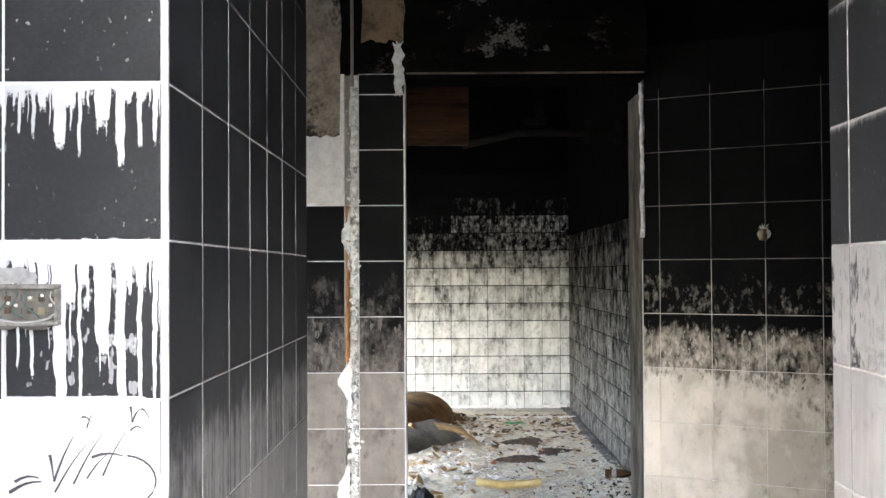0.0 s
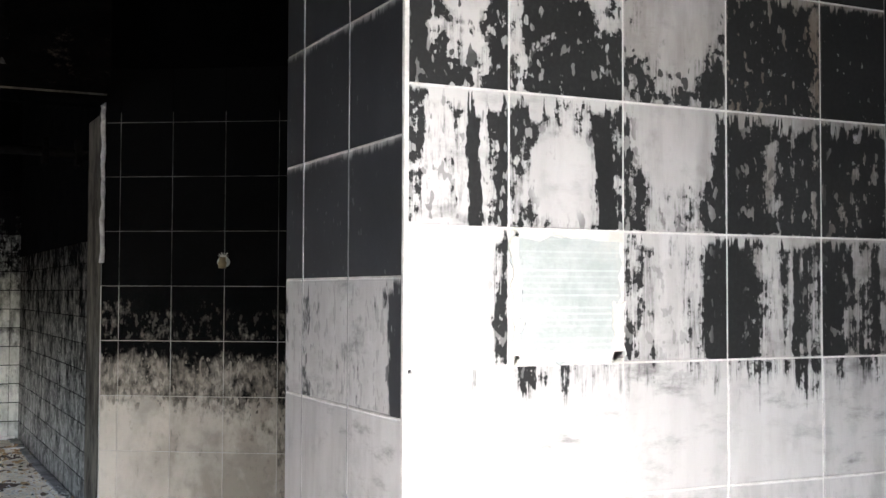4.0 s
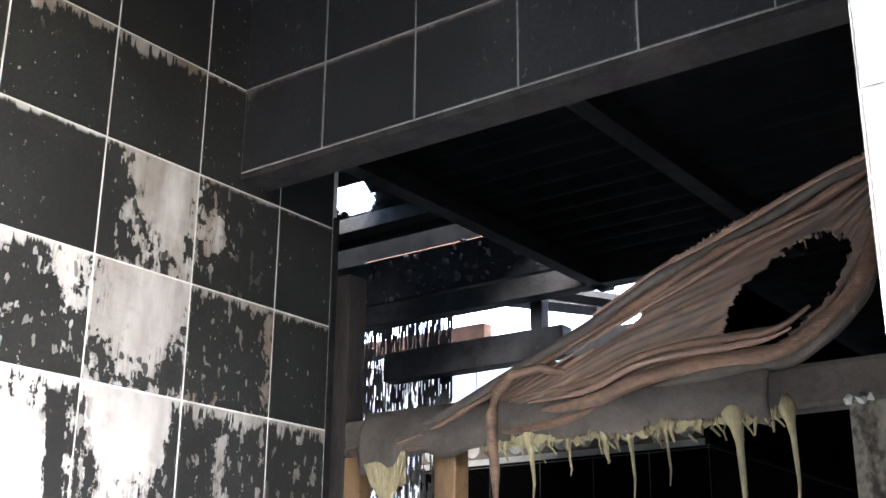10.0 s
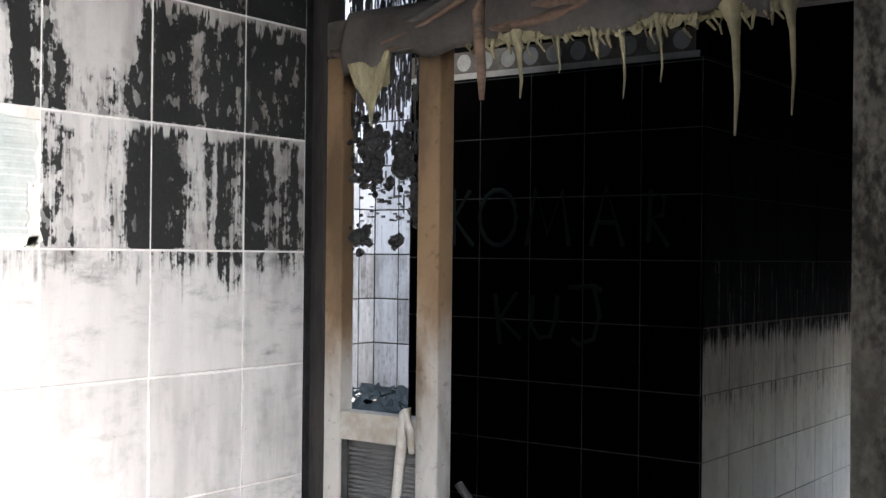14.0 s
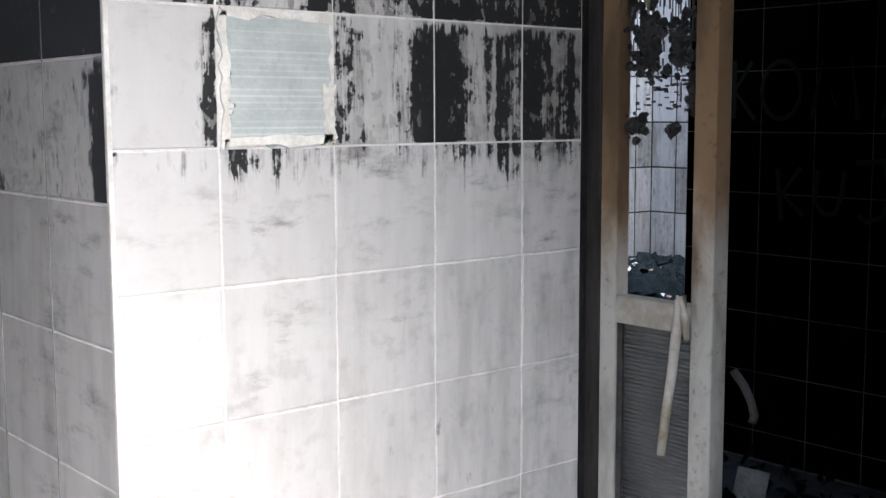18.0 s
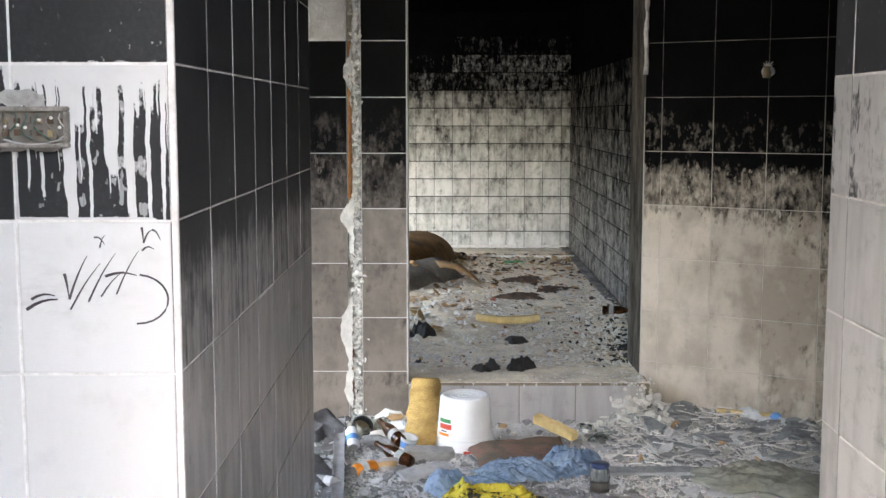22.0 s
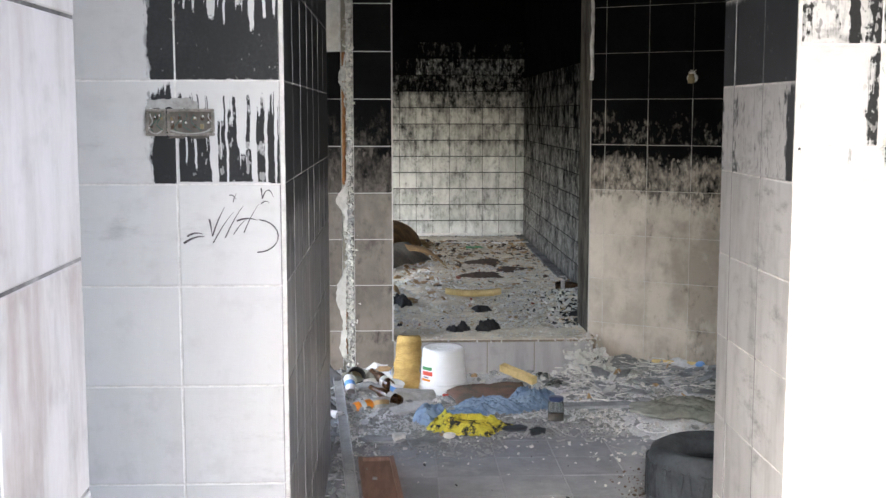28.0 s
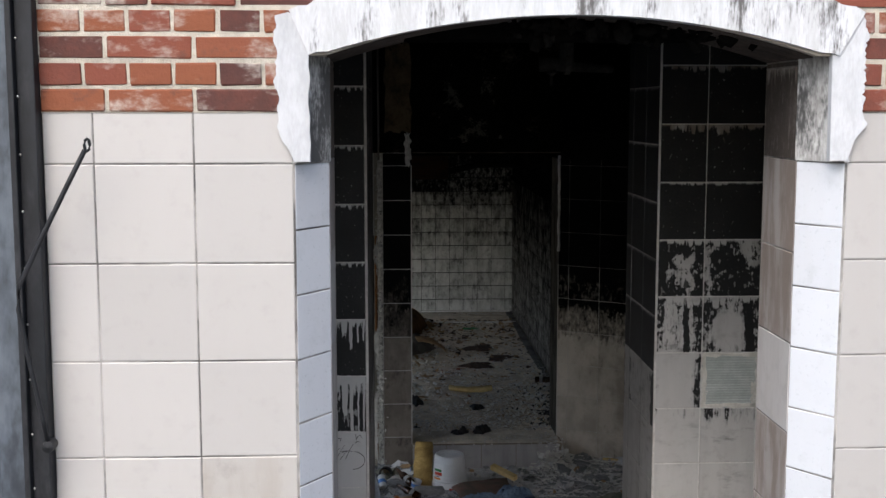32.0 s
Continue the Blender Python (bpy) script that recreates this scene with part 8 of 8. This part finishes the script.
# hollow blocks along the top of the side room wall
def hollow_blocks():
    ob = thing("hollow_block_course", "course of round-holed concrete blocks on the black wall", "blocks")
    part("base_course", box(NX + 0.004, NX + 0.35, 2.2, 3.83, 2.56, 2.59), M_CONCRETE, ob)
    part("top_course", box(NX + 0.004, NX + 0.35, 2.2, 3.83, 2.70, 2.76), M_SOOT, ob)
    for i in range(12):
        y = 2.22 + 0.134 * i
        bm = bmesh.new()
        n = 20
        outer, inner = [], []
        for k in range(n):
            a = 2 * math.pi * (k + 0.5) / n
            c, s = math.cos(a), math.sin(a)
            q = 1 / max(abs(c), abs(s))
            outer.append((0.067 * c * q, 0.055 * s * q))
            inner.append((0.045 * c, 0.045 * s))
        for d in (0.0, 0.3):
            vo = [bm.verts.new((d, *p)) for p in outer]
            vi = [bm.verts.new((d, *p)) for p in inner]
            for k in range(n):
                bm.faces.new((vo[k], vo[(k + 1) % n], vi[(k + 1) % n], vi[k]))
            if d == 0.0:
                keep = vo, vi
            else:
                for k in range(n):
                    bm.faces.new((keep[0][k], keep[0][(k + 1) % n], vo[(k + 1) % n], vo[k]))
                    bm.faces.new((keep[1][k], keep[1][(k + 1) % n], vi[(k + 1) % n], vi[k]))
        bmesh.ops.recalc_face_normals(bm, faces=bm.faces[:])
        blk = part("hollow_block", bm, M_POST, ob, "sooty block", m=pose(NX + 0.004, y + 0.067, 2.645))
        part("pale_plug", lathe([(0, 0), (0.044, 0), (0.044, 0.01), (0, 0.012)], 18), M_CONCRETE, blk, "pale round end", m=pose(0.012, 0, 0, 0, -90))
hollow_blocks()

# faded strokes on the black wall
def wall_strokes():
    ob = thing("faded_wall_paint", "faint teal spray strokes on the black tiles", "spray paint", m=pose(NX - 0.001, 0, 0) @ Matrix.Diagonal((0.2, 1, 1, 1)))
    def stroke(*pts):
        part("stroke", tube([(0.0, y + 0.12, z + 0.05) for y, z in pts], 0.012, 8), M_TEAL, ob)
    stroke(*LETTER_K[0]), stroke(*LETTER_K[1])
    stroke((2.94, 1.42), (2.95, 1.27), (2.90, 1.21), (2.84, 1.22), (2.81, 1.30), (2.80, 1.42))
    stroke((2.74, 1.46), (2.60, 1.47), (2.56, 1.45)), stroke((2.60, 1.47), (2.57, 1.33), (2.60, 1.22), (2.68, 1.19), (2.72, 1.22))
    stroke((3.42, 1.95), (3.42, 1.66)), stroke((3.32, 1.94), (3.42, 1.80), (3.30, 1.66))
    stroke(*((3.15 + 0.11 * math.cos(a), 1.80 + 0.14 * math.sin(a)) for a in (0.45 * i for i in range(15))))
    stroke((2.98, 1.66), (2.93, 1.94), (2.86, 1.72), (2.78, 1.93), (2.74, 1.66))
    stroke((2.62, 1.66), (2.54, 1.94), (2.45, 1.66)), stroke((2.59, 1.77), (2.48, 1.77))
    stroke((2.32, 1.68), (2.31, 1.92), (2.24, 1.88), (2.25, 1.80), (2.31, 1.79), (2.22, 1.66))
LETTER_K = [[(3.16, 1.42), (3.13, 1.17)], [(3.03, 1.43), (3.13, 1.30), (3.01, 1.20)]]
wall_strokes()

# ---- yard beyond the side room ----
yard_wall = solid("wall_yard", prism([(6.3, 7.5 + G), (9.1 + G, 7.5 + G), (9.1 + G, 4.0), (9.4, 4.0), (9.4, 7.8), (6.3, 7.8)], -0.2, 4.4), M_GROUT_SOOT, "pale tiled yard walls meeting in a corner", "wall", kind="structure")
zs_y = cuts(0.3, 4.4, 0.34, 0.44)
lv_yard = lambda u, z: (wobble(0.10 if z > 2 else 0.30, 0.12), wobble(0.25 if z > 1.85 else 0.75, 0.2), 0.0, 0.3)
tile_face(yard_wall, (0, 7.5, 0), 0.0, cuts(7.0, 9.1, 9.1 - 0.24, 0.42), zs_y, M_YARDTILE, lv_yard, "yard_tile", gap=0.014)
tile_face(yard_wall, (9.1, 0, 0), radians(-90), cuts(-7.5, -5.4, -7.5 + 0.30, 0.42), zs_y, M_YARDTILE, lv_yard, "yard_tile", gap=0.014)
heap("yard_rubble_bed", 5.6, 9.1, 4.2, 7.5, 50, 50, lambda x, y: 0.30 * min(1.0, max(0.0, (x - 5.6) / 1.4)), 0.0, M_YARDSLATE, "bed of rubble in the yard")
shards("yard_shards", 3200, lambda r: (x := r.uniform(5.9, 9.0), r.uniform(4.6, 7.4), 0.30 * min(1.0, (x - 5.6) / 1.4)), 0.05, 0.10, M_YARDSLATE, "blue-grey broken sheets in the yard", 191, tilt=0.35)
shards("yard_white_bits", 120, lambda r: (x := r.uniform(5.9, 9.0), r.uniform(4.6, 7.4), 0.30 * min(1.0, (x - 5.6) / 1.4)), 0.04, 0.15, M_SLATE, "pale scraps in the yard", 192, tilt=0.35)
shards("yard_tan_bits", 120, lambda r: (x := r.uniform(5.9, 9.0), r.uniform(4.6, 7.4), 0.30 * min(1.0, (x - 5.6) / 1.4)), 0.05, 0.2, M_CUSHION, "tan scraps in the yard", 193, tilt=0.35)

# ---- side room rubble ----
def side_spot(r):
    return r.uniform(2.7, 4.9), r.uniform(0.6, 3.8), 0.0
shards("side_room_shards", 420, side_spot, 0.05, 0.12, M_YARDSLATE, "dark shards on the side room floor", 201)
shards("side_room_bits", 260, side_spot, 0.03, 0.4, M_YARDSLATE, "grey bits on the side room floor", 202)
shards("pier_rubble", 420, lambda r: (5.2 + abs(r.gauss(0, 0.9)), 2.1 - abs(r.gauss(0, 0.28)), r.uniform(0, 0.12)), 0.04, 0.4, M_GREYBIT, "grey rubble along the pale flank", 203)
solid("white_board", box(-0.07, 0.07, -0.005, 0.005, 0, 0.17, 0.002), M_SLATE, "pale board corner leaning by the doorway", "board", m=pose(4.3, 2.95, 0.0, -18, 10, -55))
solid("blue_board", box(-0.11, 0.11, -0.004, 0.004, -0.09, 0.09, 0.001), M_STEEL_BLUE, "small blue-grey board on the rubble", "board", m=pose(4.15, 2.72, 0.06, -58, 0, 60))
for i, (x, y, z, l, w, rx, ry, rz, mt) in enumerate(((5.60, 1.92, 0.16, 0.40, 0.22, 20, -14, 20, M_CONCRETE), (5.85, 1.86, 0.32, 0.34, 0.2, 35, 20, 60, M_GREYBIT), (6.05, 1.80, 0.22, 0.42, 0.13, 10, 20, 40, M_TANBIT), (5.75, 1.70, 0.10, 0.36, 0.12, 4, 12, 30, M_TANBIT), (6.20, 1.92, 0.34, 0.36, 0.24, 30, 8, 10, M_REDBIT), (6.35, 1.72, 0.10, 0.3, 0.2, 10, 5, 70, M_TANBIT), (5.45, 1.80, 0.08, 0.38, 0.26, 5, 8, -10, M_SLATE), (6.55, 1.95, 0.30, 0.3, 0.2, 40, 10, 0, M_GREYBIT))):
    solid("broken_slab", slab(l * 0.62, w * 0.62, 0.04, 210 + i, 0.006, rough=0.02), mt, ("broken masonry slab piled along the pale flank", "tan plank end on the rubble pile")[mt is M_TANBIT], "rubble slab", "rubble pile", m=pose(x, y, z * 0.6, rx, ry, rz))
for i, (x, y, l, w, rz) in enumerate(((4.55, 2.25, 0.55, 0.16, 75), (4.6, 2.45, 0.5, 0.13, 95), (3.9, 2.35, 0.6, 0.09, 40), (4.4, 1.9, 0.5, 0.06, 60))):
    solid("burnt_board", box(-l / 2, l / 2, -w / 2, w / 2, 0.0, 0.014, 0.002), M_BLACKRAG, "grey burnt board on the side room floor", "board", "burnt boards", m=pose(x, y, 0.035 + 0.01 * i, 3, 2, rz))
